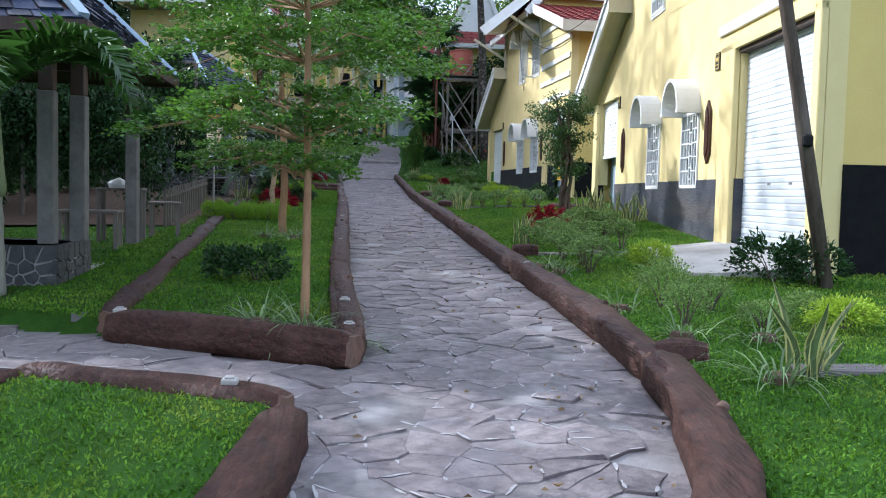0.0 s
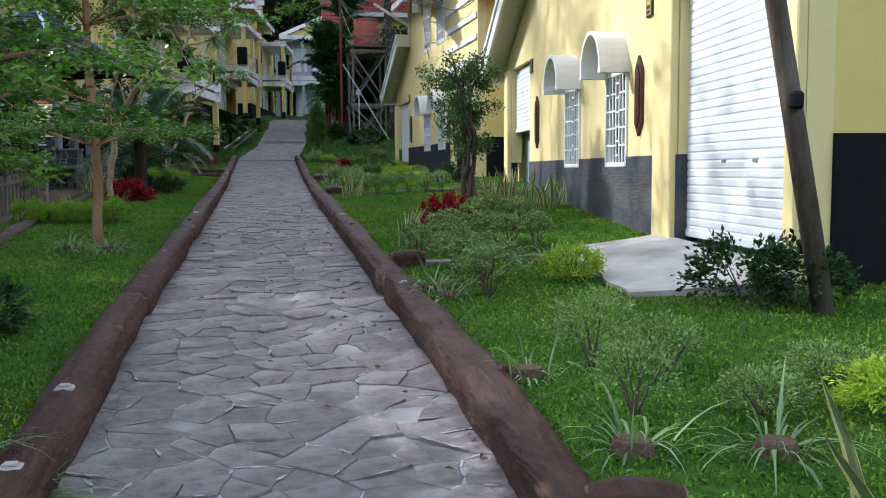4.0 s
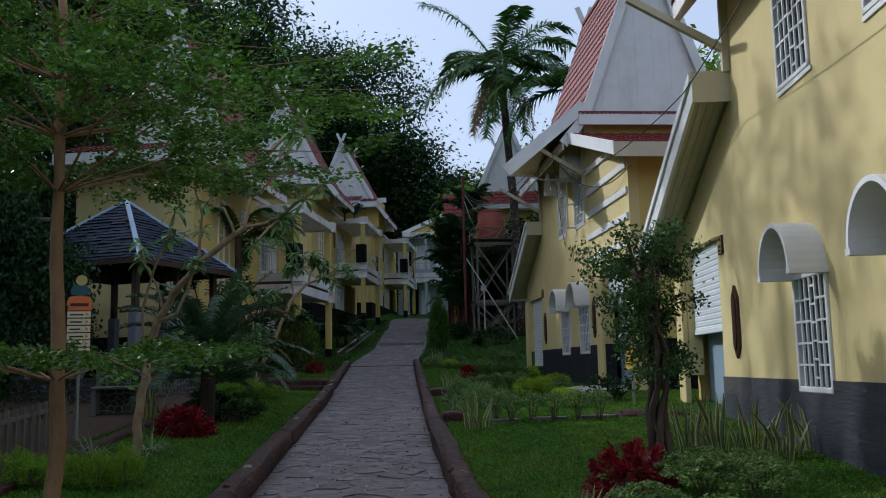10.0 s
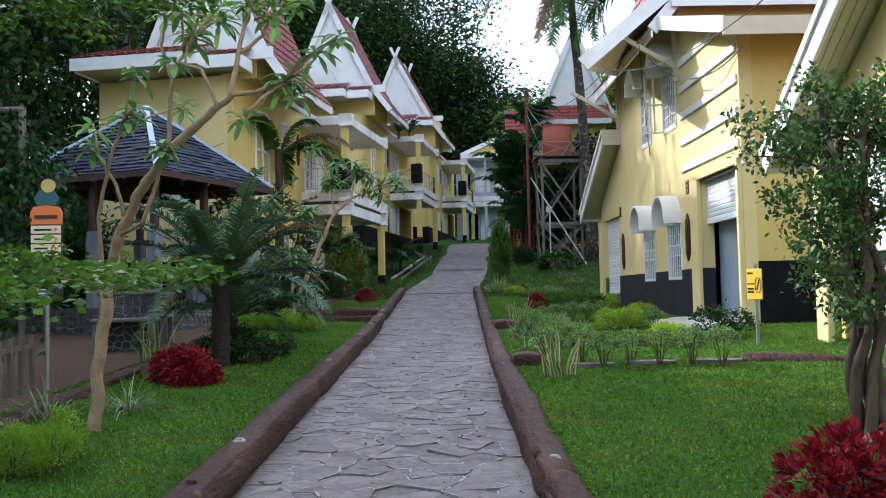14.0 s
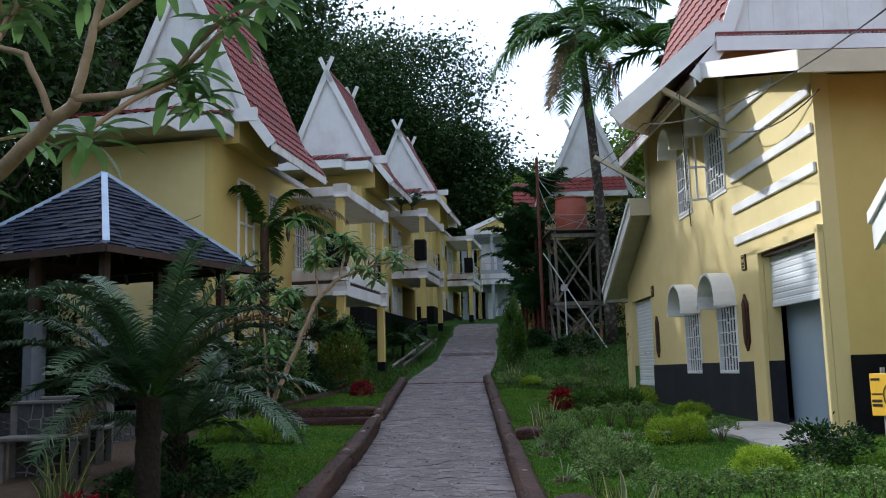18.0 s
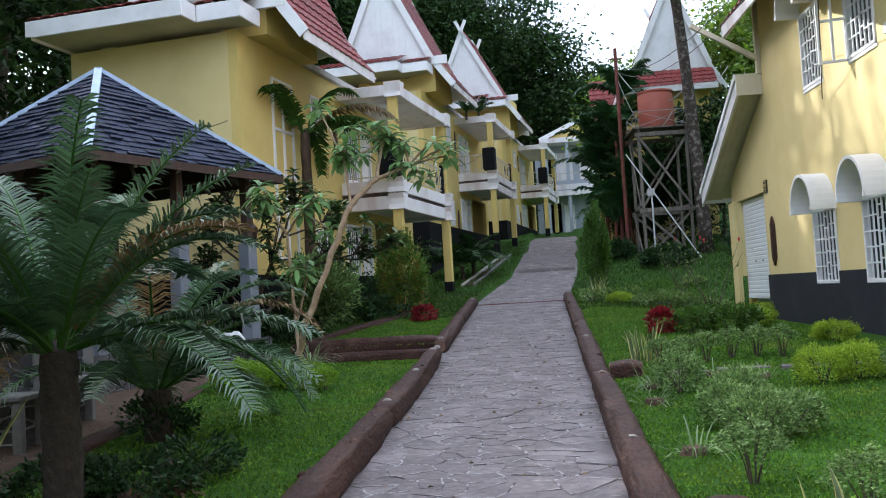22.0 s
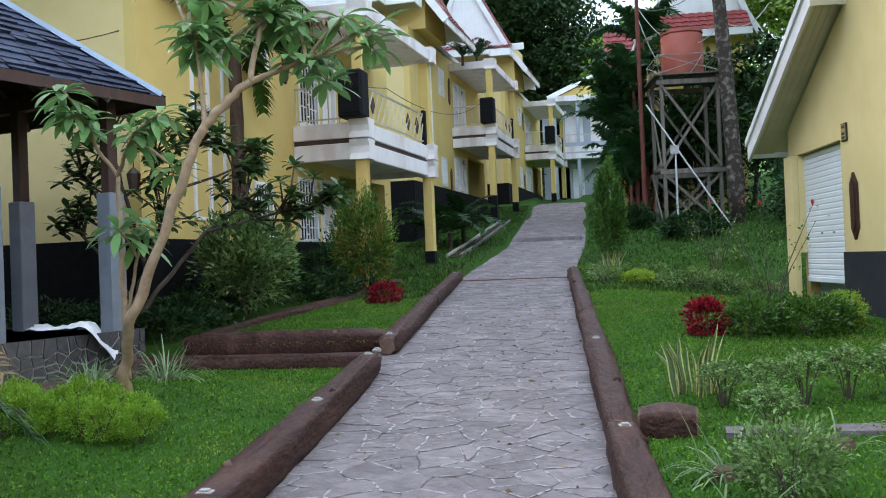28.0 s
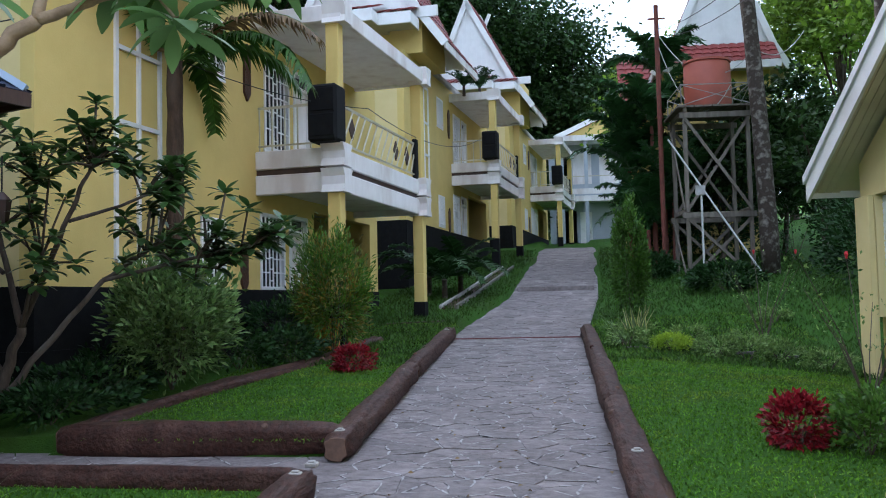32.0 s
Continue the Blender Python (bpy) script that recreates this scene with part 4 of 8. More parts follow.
def shutter(parent, y0, y1, z0, z1, material, x=0.12, rib=0.085):
    g = G()
    n = max(2, int((z1 - z0) / rib))
    pts = []
    for k in range(n):
        za, zb = z0 + (z1 - z0) * k / n, z0 + (z1 - z0) * (k + 1) / n
        h = zb - za
        pts += [(x + 0.010, za), (x, za + h * 0.2), (x, za + h * 0.8), (x + 0.010, zb)]
    o = len(g.v)
    for yy in (y0, y1):
        g.v += [(a, yy, b) for a, b in pts]
    m = len(pts)
    g.f += [(i, i + 1, m + i + 1, m + i) for i in range(m - 1)]
    s = part("roller_shutter", g, material, parent, "ribbed metal roller shutter")
    part("bottom_bar", G().box(x - 0.015, x + 0.03, y0, y1, z0 - 0.03, z0 + 0.05, 0.008), material, s)
    for yy in (y0 + (y1 - y0) * 0.35, y0 + (y1 - y0) * 0.62):
        part("lock", G().box(x - 0.012, x + 0.002, yy - 0.04, yy + 0.04, z0 + 0.75, z0 + 0.78), "metal", s)
    return s


def planks(outline, y, w=0.22, thick=0.05):
    """A boarded gable: upright boards that fill a triangle (left x, right x, apex x, base z, apex z)."""
    xl, xr, xa, z0, z1 = outline
    g = G()
    top = lambda x: z0 + (z1 - z0) * ((x - xl) / (xa - xl) if x < xa else (xr - x) / (xr - xa))
    n = int((xr - xl) / w)
    for k in range(n):
        a, b = xl + (xr - xl) * k / n + 0.0015, xl + (xr - xl) * (k + 1) / n - 0.0015
        mids = [a, b] if not a < xa < b else [a, xa, b]
        pts = [(a, z0), (b, z0)] + [(m, max(z0 + 0.01, top(m))) for m in mids[::-1]]
        g.prism(pts, 1, y + (0.003 if k % 2 else 0.0), y + thick)
    return g


def steep_roof(house, ya, yb, xa, zw, za, flare, xl, xr):
    """The tall saddle roof: ridge along y at xa, steep slopes down to (xl, zw) and (xr, zw), then flares. flare: (left x, left z, right x, right z)."""
    fx0, fz0, fx1, fz1 = flare
    roof = part("roof", G().prism([(xl + 0.12, zw), (xr - 0.12, zw), (xa, za - 0.3)], 1, ya + 0.25, yb - 0.25), "white", house, "steep red tiled roof with white boarded gables")
    L = yb - ya
    for (x, z, fx, fz) in ((xl, zw, fx0, fz0), (xr, zw, fx1, fz1)):
        d = Vector((x - xa, 0, zw - za))
        part("tiled_slope", tiled((xa, ya, za), (0, 1, 0), d, L, d.length), "tile", roof)
        e = Vector((fx - x, 0, fz - zw))
        part("tiled_flare", tiled((x, ya, zw), (0, 1, 0), e, L, e.length), "tile", roof)
        under = G()
        under.prism([(x, zw - 0.02), (fx, fz - 0.02), (fx, fz - 0.14), (x, zw - 0.16)], 1, ya + 0.03, yb - 0.03)
        part("soffit", under, "cream", roof)
        eave = G().beam((fx, ya, fz - 0.08), (fx, yb, fz - 0.08), 0.04, 0.24)
        part("eave_board", eave, "white_dirty", roof)
        for y in (ya, yb):
            g = G()
            drop, deep = (0.06, 0.24) if y == ya else (0.16, 0.16)
            for p, q in (((xa, y, za), (x, y, zw)), ((x, y, zw), (fx, y, fz))):
                g.beam((p[0], y, p[2] - drop), (q[0], y, q[2] - drop), 0.05, deep)
            part("rake_board", g, "white", roof)
    for y in (ya + 0.12, yb - 0.17):
        for board in islands(planks((xl + 0.08, xr - 0.08, xa, zw, za - 0.15), y)):
            part("gable_board", board, "white", roof)
    for y in (ya, yb):
        g = G()
        sx = (xa - xl) / (za - zw)
        for s in (-1, 1):
            g.beam((xa - s * sx * 0.5, y, za - 0.5), (xa + s * sx * 0.65, y, za + 0.62), 0.05, 0.17)
        part("finial", g, "white", roof, "crossed white boards at the gable peak")
    part("ridge", G().beam((xa, ya, za + 0.03), (xa, yb, za + 0.03), 0.2, 0.1), "tile", roof)
    return roof


def bay_house(m, p, label, open_main=False):
    """A yellow two-storey house whose long front with garage faces the path. Local: y along the front, x into the house, z from the floor."""
    h = thing("house", label, "house", m, group="yellow houses along the path")
    g0, g1 = p["garage"]
    d0, d1 = p["door"]
    end, mid0, mid1 = p["end"], p["mid0"], p["mid1"]
    D = 6.5
    base, lin = p["base"], p["lintel"]

    def top(y):
        if y < mid0:
            return 4.9 + (y / mid0) * 1.05
        if y < mid1:
            return 6.85
        return 4.55 - (y - mid1) / (end - mid1) * 1.45

    wins = [(a, b, 0.76, 2.0) for a, b in p["wins"]] + [(a, b, p["up"][0], p["up"][1]) for a, b in p["upwins"]]
    holes = [(g0, g1, -0.6, 2.66), (d0, d1, -0.6, lin)] + wins
    up_holes = [(a, b, max(c, base), d) for a, b, c, d in holes]
    split_wall("front_wall", wall_y(0, 0.22, wall_holes(0, end, base, top, up_holes, (mid0, mid1))), "wall_l", h, "pale lemon rendered wall")
    low = [(a, b, c, base) for a, b, c, d in holes if c < base]
    split_wall("front_plinth", wall_y(-0.025, 0.22, wall_holes(g1, d0, -0.7, lambda y: base, low)), "plinth_dark" if open_main else "plinth", h, "dark grey painted plinth")
    side = G().box(0.22, D, 0.0, 0.2, 1.0, 4.85)
    part("south_wall", side, "wall_y", h, "yellow ochre rendered wall")
    part("south_plinth", G().box(0.22, D, -0.025, 0.2, -0.8, 1.0), "black", h, "dark plinth")
    part("north_wall", G().box(0.22, D, end - 0.2, end, -0.8, 3.0), "wall_y", h)
    split_wall("back_wall", wall_y(D - 0.2, D, wall_holes(0.2, end - 0.2, -0.8, top, (), (mid0, mid1))), "wall_y", h)
    part("upper_south_wall", G().box(0.22, D - 0.2, mid0, mid0 + 0.2, 4.6, 6.85), "wall_y", h)
    part("upper_north_wall", G().box(0.22, D - 0.2, mid1 - 0.2, mid1, 4.3, 6.85), "wall_y", h)
    part("floor", G().box(0.22, D - 0.2, 0.2, end - 0.2, -0.3, 0.0), "concrete", h)
    # black sheet added behind the openings for the darkness of the rooms
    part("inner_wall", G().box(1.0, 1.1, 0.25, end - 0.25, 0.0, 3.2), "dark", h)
    for a, b in ((0.0, g0 - 0.02), (g1 + 0.02, g1 + p["pil"]), (d1 + 0.02, end)):
        if b - a > 0.05:
            part("pilaster", G().box(-0.09, 0.0, a, b, -0.6, 2.75 if b < 6 else lin, 0.012), "wall_l", h)
    ln = G().box(-0.09, 0.0, 0.0, g1 + p["pil"], 2.66, 2.76)
    part("lintel", ln, "wall_l", h)
    part("corner_foot", G().box(0.0, 0.22, 0.0, g0, -0.7, base), "wall_l", h)
    part("dark_trim", G().box(-0.03, 0.1, g0, g1, 2.6, 2.66), "wood_dark", h)
    if open_main:
        shutter(h, g0, g1, 1.82, 2.62, "shutter", 0.1)
        part("inner_door", G().box(0.34, 0.38, g0 - 0.1, g1 + 0.1, 0.0, 2.66), "shutter_blue", h, "blue grey inner door")
    else:
        shutter(h, g0, g1, 0.04, 2.62, "shutter", 0.1)
    shutter(h, d0, d1, p["door_open"], lin - 0.02, "shutter", 0.1)
    if p["door_open"] > 0.1:
        part("inner_door", G().box(0.32, 0.36, d0 - 0.1, d1 + 0.1, 0.0, lin), "shutter_blue", h, "blue grey inner door")
    for a, b in p["wins"]:
        window_parts(h, a, b, 0.76, 2.0)
        canopy(h, (a + b) / 2, 1.99, (b - a) / 2 + 0.01, 0.38)
    for k, (a, b) in enumerate(p["upwins"]):
        window_parts(h, a, b, p["up"][0], p["up"][1], open_leaf=open_main and k == 0)
        canopy(h, (a + b) / 2, p["up"][1] + 0.02, (b - a) / 2 + 0.02, 0.4)
    for y in p["loz"]:
        plaque(h, y, 1.13, 2.09, x=-0.0)
    for k in range(5):
        near = max(0.06, (3.1 + 0.545 * k - 4.68) / 0.29 - 0.75)
        if near < p["bands"] - 0.3:
            part("white_band", G().box(-0.045, 0.0, near, p["bands"], 2.95 + 0.545 * k, 3.10 + 0.545 * k, 0.01), "white", h, "white raised band")
    for y, z in ((g1 + p["pil"] + 0.35, 2.62), (d0 - 0.22, 2.70)):
        s = part("number_plate", G().box(-0.03, 0.0, y - 0.1, y + 0.1, z - 0.13, z + 0.13, 0.006), "sign_black", h, "small black number plate with gold lettering")
        fr = G()
        for a, b, c, d in ((-0.085, 0.085, 0.1, 0.112), (-0.085, 0.085, -0.112, -0.1), (-0.085, -0.073, -0.1, 0.1), (0.073, 0.085, -0.1, 0.1)):
            fr.box(-0.034, -0.03, y + a, y + b, z + c, z + d)
        fr.box(-0.034, -0.03, y - 0.05, y + 0.05, z + 0.0, z + 0.055)
        fr.box(-0.034, -0.03, y - 0.055, y + 0.055, z - 0.06, z - 0.045)
        part("lettering", fr, "gold", s)
    # north lean-to roof
    ov = 0.5
    ya, za, yb, zb = mid1 - 0.05, 4.78, end + 0.75, 2.92
    low = part("low_roof", G().prism([(ya, za), (yb, zb), (yb, zb - 0.1), (ya, za - 0.1)], 0, -ov + 0.04, D + 0.4), "cream", h, "low sloping roof with white rake board")
    part("rake_board", G().prism([(ya - 0.02, za + 0.06), (yb + 0.03, zb + 0.06), (yb + 0.03, zb - 0.26), (ya - 0.02, za - 0.26)], 0, -ov, -ov + 0.045), "white", low)
    part("upper_rake_board", G().prism([(ya - 0.02, za + 0.14), (yb + 0.06, zb + 0.14), (yb + 0.06, zb + 0.02), (ya - 0.02, za + 0.02)], 0, -ov - 0.035, -ov), "white", low)
    part("end_board", G().box(-ov, 0.0, ya - 0.04, ya, za - 0.28, za + 0.14), "cream", low)
    part("tiled_slope", tiled((-ov, ya, za + 0.02), (1, 0, 0), (0, yb - ya, zb - za), D + 0.8, math.hypot(yb - ya, zb - za)), "tile", low)
    part("eave_board", G().box(-ov, D + 0.4, yb, yb + 0.04, zb - 0.2, zb + 0.1), "white", low)
    sof = G()
    for k in range(4):
        sof.prism([(ya, za - 0.11), (yb, zb - 0.11), (yb, zb - 0.125), (ya, za - 0.125)], 0, -ov + 0.05 + k * 0.11, -ov + 0.15 + k * 0.11)
    part("soffit_lining", sof, "cream", low)
    # south lean-to roof
    ya, za, yb, zb = -0.75, 4.85, mid0 - 0.02, 6.15
    so = part("south_roof", G().prism([(ya, za), (yb, zb), (yb, zb - 0.1), (ya, za - 0.1)], 0, -ov + 0.04, D + 0.4), "cream", h, "low sloping red tiled roof with white fascia")
    part("rake_board", G().prism([(ya, za + 0.1), (yb, zb + 0.1), (yb, zb - 0.18), (ya, za - 0.18)], 0, -ov, -ov + 0.045), "white", so)
    part("eave_board", G().box(-ov, D + 0.4, ya - 0.04, ya, za - 0.22, za + 0.08), "cream", so)
    part("tiled_slope", tiled((-ov, yb, zb + 0.02), (1, 0, 0), (0, ya - yb, za - zb), D + 0.8, math.hypot(yb - ya, zb - za)), "tile", so)
    # main roof
    steep_roof(h, mid0 - 0.25, mid1 + 0.25, 1.7, 6.6, 11.4, (-0.6, 5.95, 4.0, 5.95), -0.05, 3.45)
    y0 = mid0 - 0.25
    porch = part("porch_roof", G().add([(-0.05, y0, 6.95), (-2.0, y0, 5.3), (-0.6, y0 + 3.4, 5.95), (-0.05, y0 + 3.4, 6.9), (-0.05, y0, 6.8), (-2.0, y0, 5.15), (-0.6, y0 + 3.4, 5.8), (-0.05, y0 + 3.4, 6.75)],
                                       [(0, 1, 2, 3), (7, 6, 5, 4), (0, 4, 5, 1), (1, 5, 6, 2), (2, 6, 7, 3), (3, 7, 4, 0)]), "cream", h, "projecting porch roof with white rake board")
    part("rake_board", G().beam((-0.05, y0 - 0.02, 6.86), (-2.05, y0 - 0.02, 5.2), 0.05, 0.3), "white", porch)
    part("eave_board", G().beam((-2.0, y0, 5.2), (-0.6, y0 + 3.4, 5.88), 0.05, 0.22), "white_dirty", porch)
    part("porch_tiles", tiled((-0.05, y0, 6.97), (0, 1, 0), (-0.75, 0, -0.63), 2.6, 1.0), "tile", porch)
    part("pent_board", G().box(-0.2, D, mid0 - 0.35, mid0 - 0.3, 6.36, 6.66), "white", h)
    part("pent_ledge", G().box(-0.2, D, mid0 - 0.35, mid0 + 0.2, 6.62, 6.70), "tile", h)
    for y in (mid0 + 0.1, mid1 - 0.1):
        part("bracket", G().beam((-0.05, y, 5.2), (-1.3, y, 5.95), 0.09, 0.09), "cream", h)
        part("bracket_post", G().beam((-0.05, y, 4.9), (-0.05, y, 6.5), 0.09, 0.09), "cream", h)
    return h


H1 = dict(base=0.89, lintel=2.86, garage=(0.2, 2.72), pil=0.6, door=(10.75, 12.75), end=13.2, mid0=3.75, mid1=9.75, wins=((4.5, 5.45), (6.87, 7.8)), upwins=((4.6, 5.6), (6.9, 7.85)), up=(4.05, 5.3), loz=(4.02, 10.0), bands=3.6, door_open=1.55)
H2 = dict(base=0.96, lintel=2.62, garage=(0.12, 2.25), pil=0.52, door=(9.7, 11.75), end=12.25, mid0=3.5, mid1=9.3, wins=((3.68, 4.72), (5.82, 6.86)), upwins=((3.78, 4.76), (5.88, 6.8)), up=(4.02, 5.3), loz=(3.2, 9.2), bands=3.45, door_open=0.5)
WHITE = "lemon yellow two-storey house with garage, barred windows, steep red roof"
bay_house(pose(4.775, 2.1, 0.03, 0, 0, -4.75), H1, WHITE)
bay_house(pose(5.98, 18.7, 0.62, 0, 0, 2.05), H2, WHITE, True)


def gable_house(m):
    """The house behind the water tower: its boarded gable end with a tiled pent roof faces down the path."""
    h = thing("house", "yellow house with white boarded gable and red pent roof", "house", m, group="yellow houses along the path")
    part("front_wall", G().box(-1.9, 1.75, 0.0, 0.2, -2.0, 5.9), "wall_y", h, "yellow rendered wall")
    part("side_wall", G().box(-1.9, -1.7, 0.2, 6.0, -2.0, 5.9), "wall_y", h)
    part("right_wall", G().box(1.55, 1.75, 0.2, 6.0, -2.0, 5.9), "wall_y", h)
    part("back_wall", G().box(-1.7, 1.55, 5.8, 6.0, -2.0, 5.9), "wall_y", h)
    pent = part("pent_roof", G().prism([(0.1, 6.15), (-0.8, 5.3), (-0.8, 5.2), (0.1, 5.2)], 0, -2.1, 1.9), "cream", h, "tiled pent roof with white fascia")
    part("pent_tiles", tiled((-2.15, 0.1, 6.2), (1, 0, 0), (0, -0.95, -0.88), 4.1, 1.3), "tile", pent)
    part("fascia", G().box(-2.15, 1.95, -0.88, -0.83, 5.08, 5.36, 0.01), "white", pent)
    steep_roof(h, 0.05, 6.2, 0.3, 6.15, 10.25, (-2.25, 5.3, 2.45, 5.3), -1.55, 1.95)
    side = part("side_roof", G().prism([(3.1, 6.55), (0.9, 3.85), (0.9, 3.7), (3.3, 3.7), (3.3, 6.55)], 0, -3.2, -2.0), "wall_y", h, "lower red tiled side roof")
    part("side_tiles", tiled((-3.3, 3.1, 6.62), (1, 0, 0), (0, -2.3, -2.8), 1.25, 3.6), "tile", side)
    part("side_room", G().box(-3.15, -2.05, 1.3, 3.2, -2.0, 3.72), "wall_y", h)
    return h


gable_house(pose(7.2, 50.0, 4.6, 0, 0, 0))


def balcony_house(m, label, dx=0.0, dz=0.0):
    """A two-storey house whose balcony side faces the path. Local: origin at the front right corner, x right, y back, z from the ground floor."""
    h = thing("house", label, "house", m, group="balcony houses across the path")
    W, Lh, ht = 3.9, 11.5, 4.95
    tall = (1.5, 2.5, 0.35, 4.3)
    holes = [tall, (3.6, 4.35, 0.12, 1.12), (3.6, 4.35, 3.4, 4.35), (5.55, 6.5, 0.0, 1.35), (6.7, 7.5, 0.0, 1.4), (5.75, 6.75, 2.5, 4.2), (6.95, 7.75, 2.35, 4.2), (7.85, 11.0, 0.0, 1.55)]
    # unseen slab added to darken the ground-floor opening in the side wall
    part("upper_floor", G().box(-W + 0.2, -0.2, 0.2, Lh - 0.2, 1.8, 2.0), "concrete", h)
    split_wall("side_wall", wall_y(-0.2, 0.0, wall_holes(0.0, Lh, 0.0, lambda y: ht, holes[1:])), "wall_y", h, "yellow rendered wall")
    part("front_wall", G().box(-W, -0.2, 0.0, 0.2, 0.0, ht), "wall_l", h, "lemon rendered wall")
    part("left_wall", G().box(-W, -W + 0.2, 0.2, Lh, 0.0, ht), "wall_y", h)
    part("back_wall", G().box(-W + 0.2, -0.2, Lh - 0.2, Lh, 0.0, ht), "wall_y", h)
    part("plinth", G().box(-W - 0.02, 0.025, -0.025, Lh, -0.75, 0.0), "black", h, "black painted plinth")
    # footing coloured black to stand for the dark undercroft
    part("footing", G().box(-W - 0.06, 0.06, -0.06, Lh, -2.6, -0.75), "black", h)
    fr = G()
    for a in (1.5, 2.0, 2.5):
        fr.box(0.0, 0.04, a - 0.03, a + 0.03, 0.35, 4.3)
    for z in (0.35, 2.2, 3.2, 4.3):
        fr.box(0.0, 0.04, 1.5, 2.5, z - 0.03, z + 0.03)
    part("tall_frame", fr, "white", h, "tall white painted frame on the wall")
    window_parts(h, 3.6, 4.35, 0.12, 1.12, 0.0, 1)
    window_parts(h, 3.6, 4.35, 3.4, 4.35, 0.0, 1)
    window_parts(h, 5.55, 6.5, 0.0, 1.35, 0.0, 1)
    window_parts(h, 5.75, 6.75, 2.5, 4.2, 0.0, 1)
    for a, b, z0, z1 in ((6.7, 7.5, 0.0, 1.4), (6.95, 7.75, 2.35, 4.2)):
        d = part("door", G().box(-0.12, -0.07, a + 0.06, b - 0.06, z0, z1 - 0.3), "white_dirty", h, "white panelled door")
        f = G()
        f.box(-0.15, 0.03, a, a + 0.07, z0, z1, 0.008).box(-0.15, 0.03, b - 0.07, b, z0, z1, 0.008).box(-0.15, 0.03, a, b, z1 - 0.07, z1, 0.008).box(-0.15, 0.03, a, b, z1 - 0.34, z1 - 0.28, 0.008)
        part("door_frame", f, "white", d)
        part("fanlight", G().box(-0.1, -0.08, a + 0.06, b - 0.06, z1 - 0.28, z1 - 0.07), "pane", d)
    for y, z0, z1 in ((4.95, -0.05, 0.8), (5.1, 3.2, 4.2)):
        p = G().prism([(y, z0), (y + 0.11, z0 + 0.14), (y + 0.11, z1 - 0.14), (y, z1), (y - 0.11, z1 - 0.14), (y - 0.11, z0 + 0.14)], 0, 0.0, 0.04)
        part("plaque", p, "carved", h, "dark carved wooden plaque")
    # balcony
    x1, y0, y1 = 1.55, 5.4, 10.1
    b = part("balcony", G().box(0.0, x1 - 0.1, y0 + 0.1, y1 - 0.1, 1.75, 2.32), "white_dirty", h, "white banded balcony")
    for z0, z1 in ((1.62, 1.96), (2.06, 2.38)):
        g = G().box(0.0, x1, y0, y0 + 0.12, z0, z1, 0.015).box(x1 - 0.12, x1, y0 + 0.12, y1, z0, z1, 0.015).box(0.0, x1 - 0.12, y1 - 0.12, y1, z0, z1, 0.015)
        part("band", g, "white_dirty", b)
        for yy in (y0, y1):
            k = G().prism([(yy - 0.2, z0 - 0.03), (yy + 0.2, z0 - 0.03), (yy + 0.14, z0 + 0.1), (yy + 0.14, z1 - 0.1), (yy + 0.22, z1 + 0.03), (yy - 0.22, z1 + 0.03), (yy - 0.14, z1 - 0.1), (yy - 0.14, z0 + 0.1)], 0, x1 - 0.24, x1 + 0.17)
            part("corner_block", k, "white_dirty", b)
    # dark fill colours in the shade of the slot between the two bands
    part("shadow_gap", G().box(0.0, x1 - 0.05, y0 + 0.05, y1 - 0.05, 1.96, 2.06), "wood_dark", b)
    for yy in (y0 + 0.02, y1 - 0.02):
        low = -2.4
        part("post", G().box(x1 - 0.17, x1 + 0.06, yy - 0.115, yy + 0.115, 0.35, 1.62, 0.012).box(x1 - 0.17, x1 + 0.06, yy - 0.115, yy + 0.115, -0.28, 0.35, 0.012), "wall_y", h)
        # black foot, drawn on downward to stand for the dark shade below
        part("post_foot", G().box(x1 - 0.18, x1 + 0.07, yy - 0.125, yy + 0.125, low, -0.26), "black", h)
        part("upper_post", G().box(x1 - 0.17, x1 + 0.06, yy - 0.115, yy + 0.115, 2.38, 4.5, 0.012), "wall_y", h)
    rail = part("railing", G().box(0.04, x1 - 0.2, y0 + 0.04, y0 + 0.08, 3.12, 3.16).box(x1 - 0.08, x1 - 0.04, y0 + 0.2, y1 - 0.2, 3.12, 3.16), "rail", h, "brass coloured railing with slanted bars and diamonds")
    bars = G().box(0.04, x1 - 0.2, y0 + 0.045, y0 + 0.075, 2.46, 2.49).box(x1 - 0.075, x1 - 0.045, y0 + 0.2, y1 - 0.2, 2.46, 2.49)
    for k in range(6):
        x = 0.06 + k * 0.24
        bars.tube([(x, y0 + 0.06, 2.38), (x, y0 + 0.06, 3.13)], 0.016, 5)
    for k in range(13):
        y = y0 + 0.35 + k * 0.32
        bars.tube([(x1 - 0.06, y, 2.48), (x1 - 0.06, min(y + 0.5, y1 - 0.2), 3.13)], 0.017, 5)
    for y in (y0 + 0.25, y1 - 0.22):
        bars.tube([(x1 - 0.06, y, 2.38), (x1 - 0.06, y, 3.14)], 0.016, 5)
    for q in islands(bars):
        part("bar", q, "rail", rail)
    for y in (y0 + 0.8, y1 - 1.5, y1 - 0.8):
        part("diamond", G().prism([(y, 2.6), (y + 0.14, 2.8), (y, 3.0), (y - 0.14, 2.8)], 0, x1 - 0.075, x1 - 0.05), "wood_dark", rail)
    part("end_panel", G().box(x1 - 0.1, x1 + 0.0, y1 - 0.32, y1 - 0.16, 2.38, 3.25, 0.02), "speaker", h, "black upright panel")
    # balcony roof
    z0, z1 = 4.5, 4.78
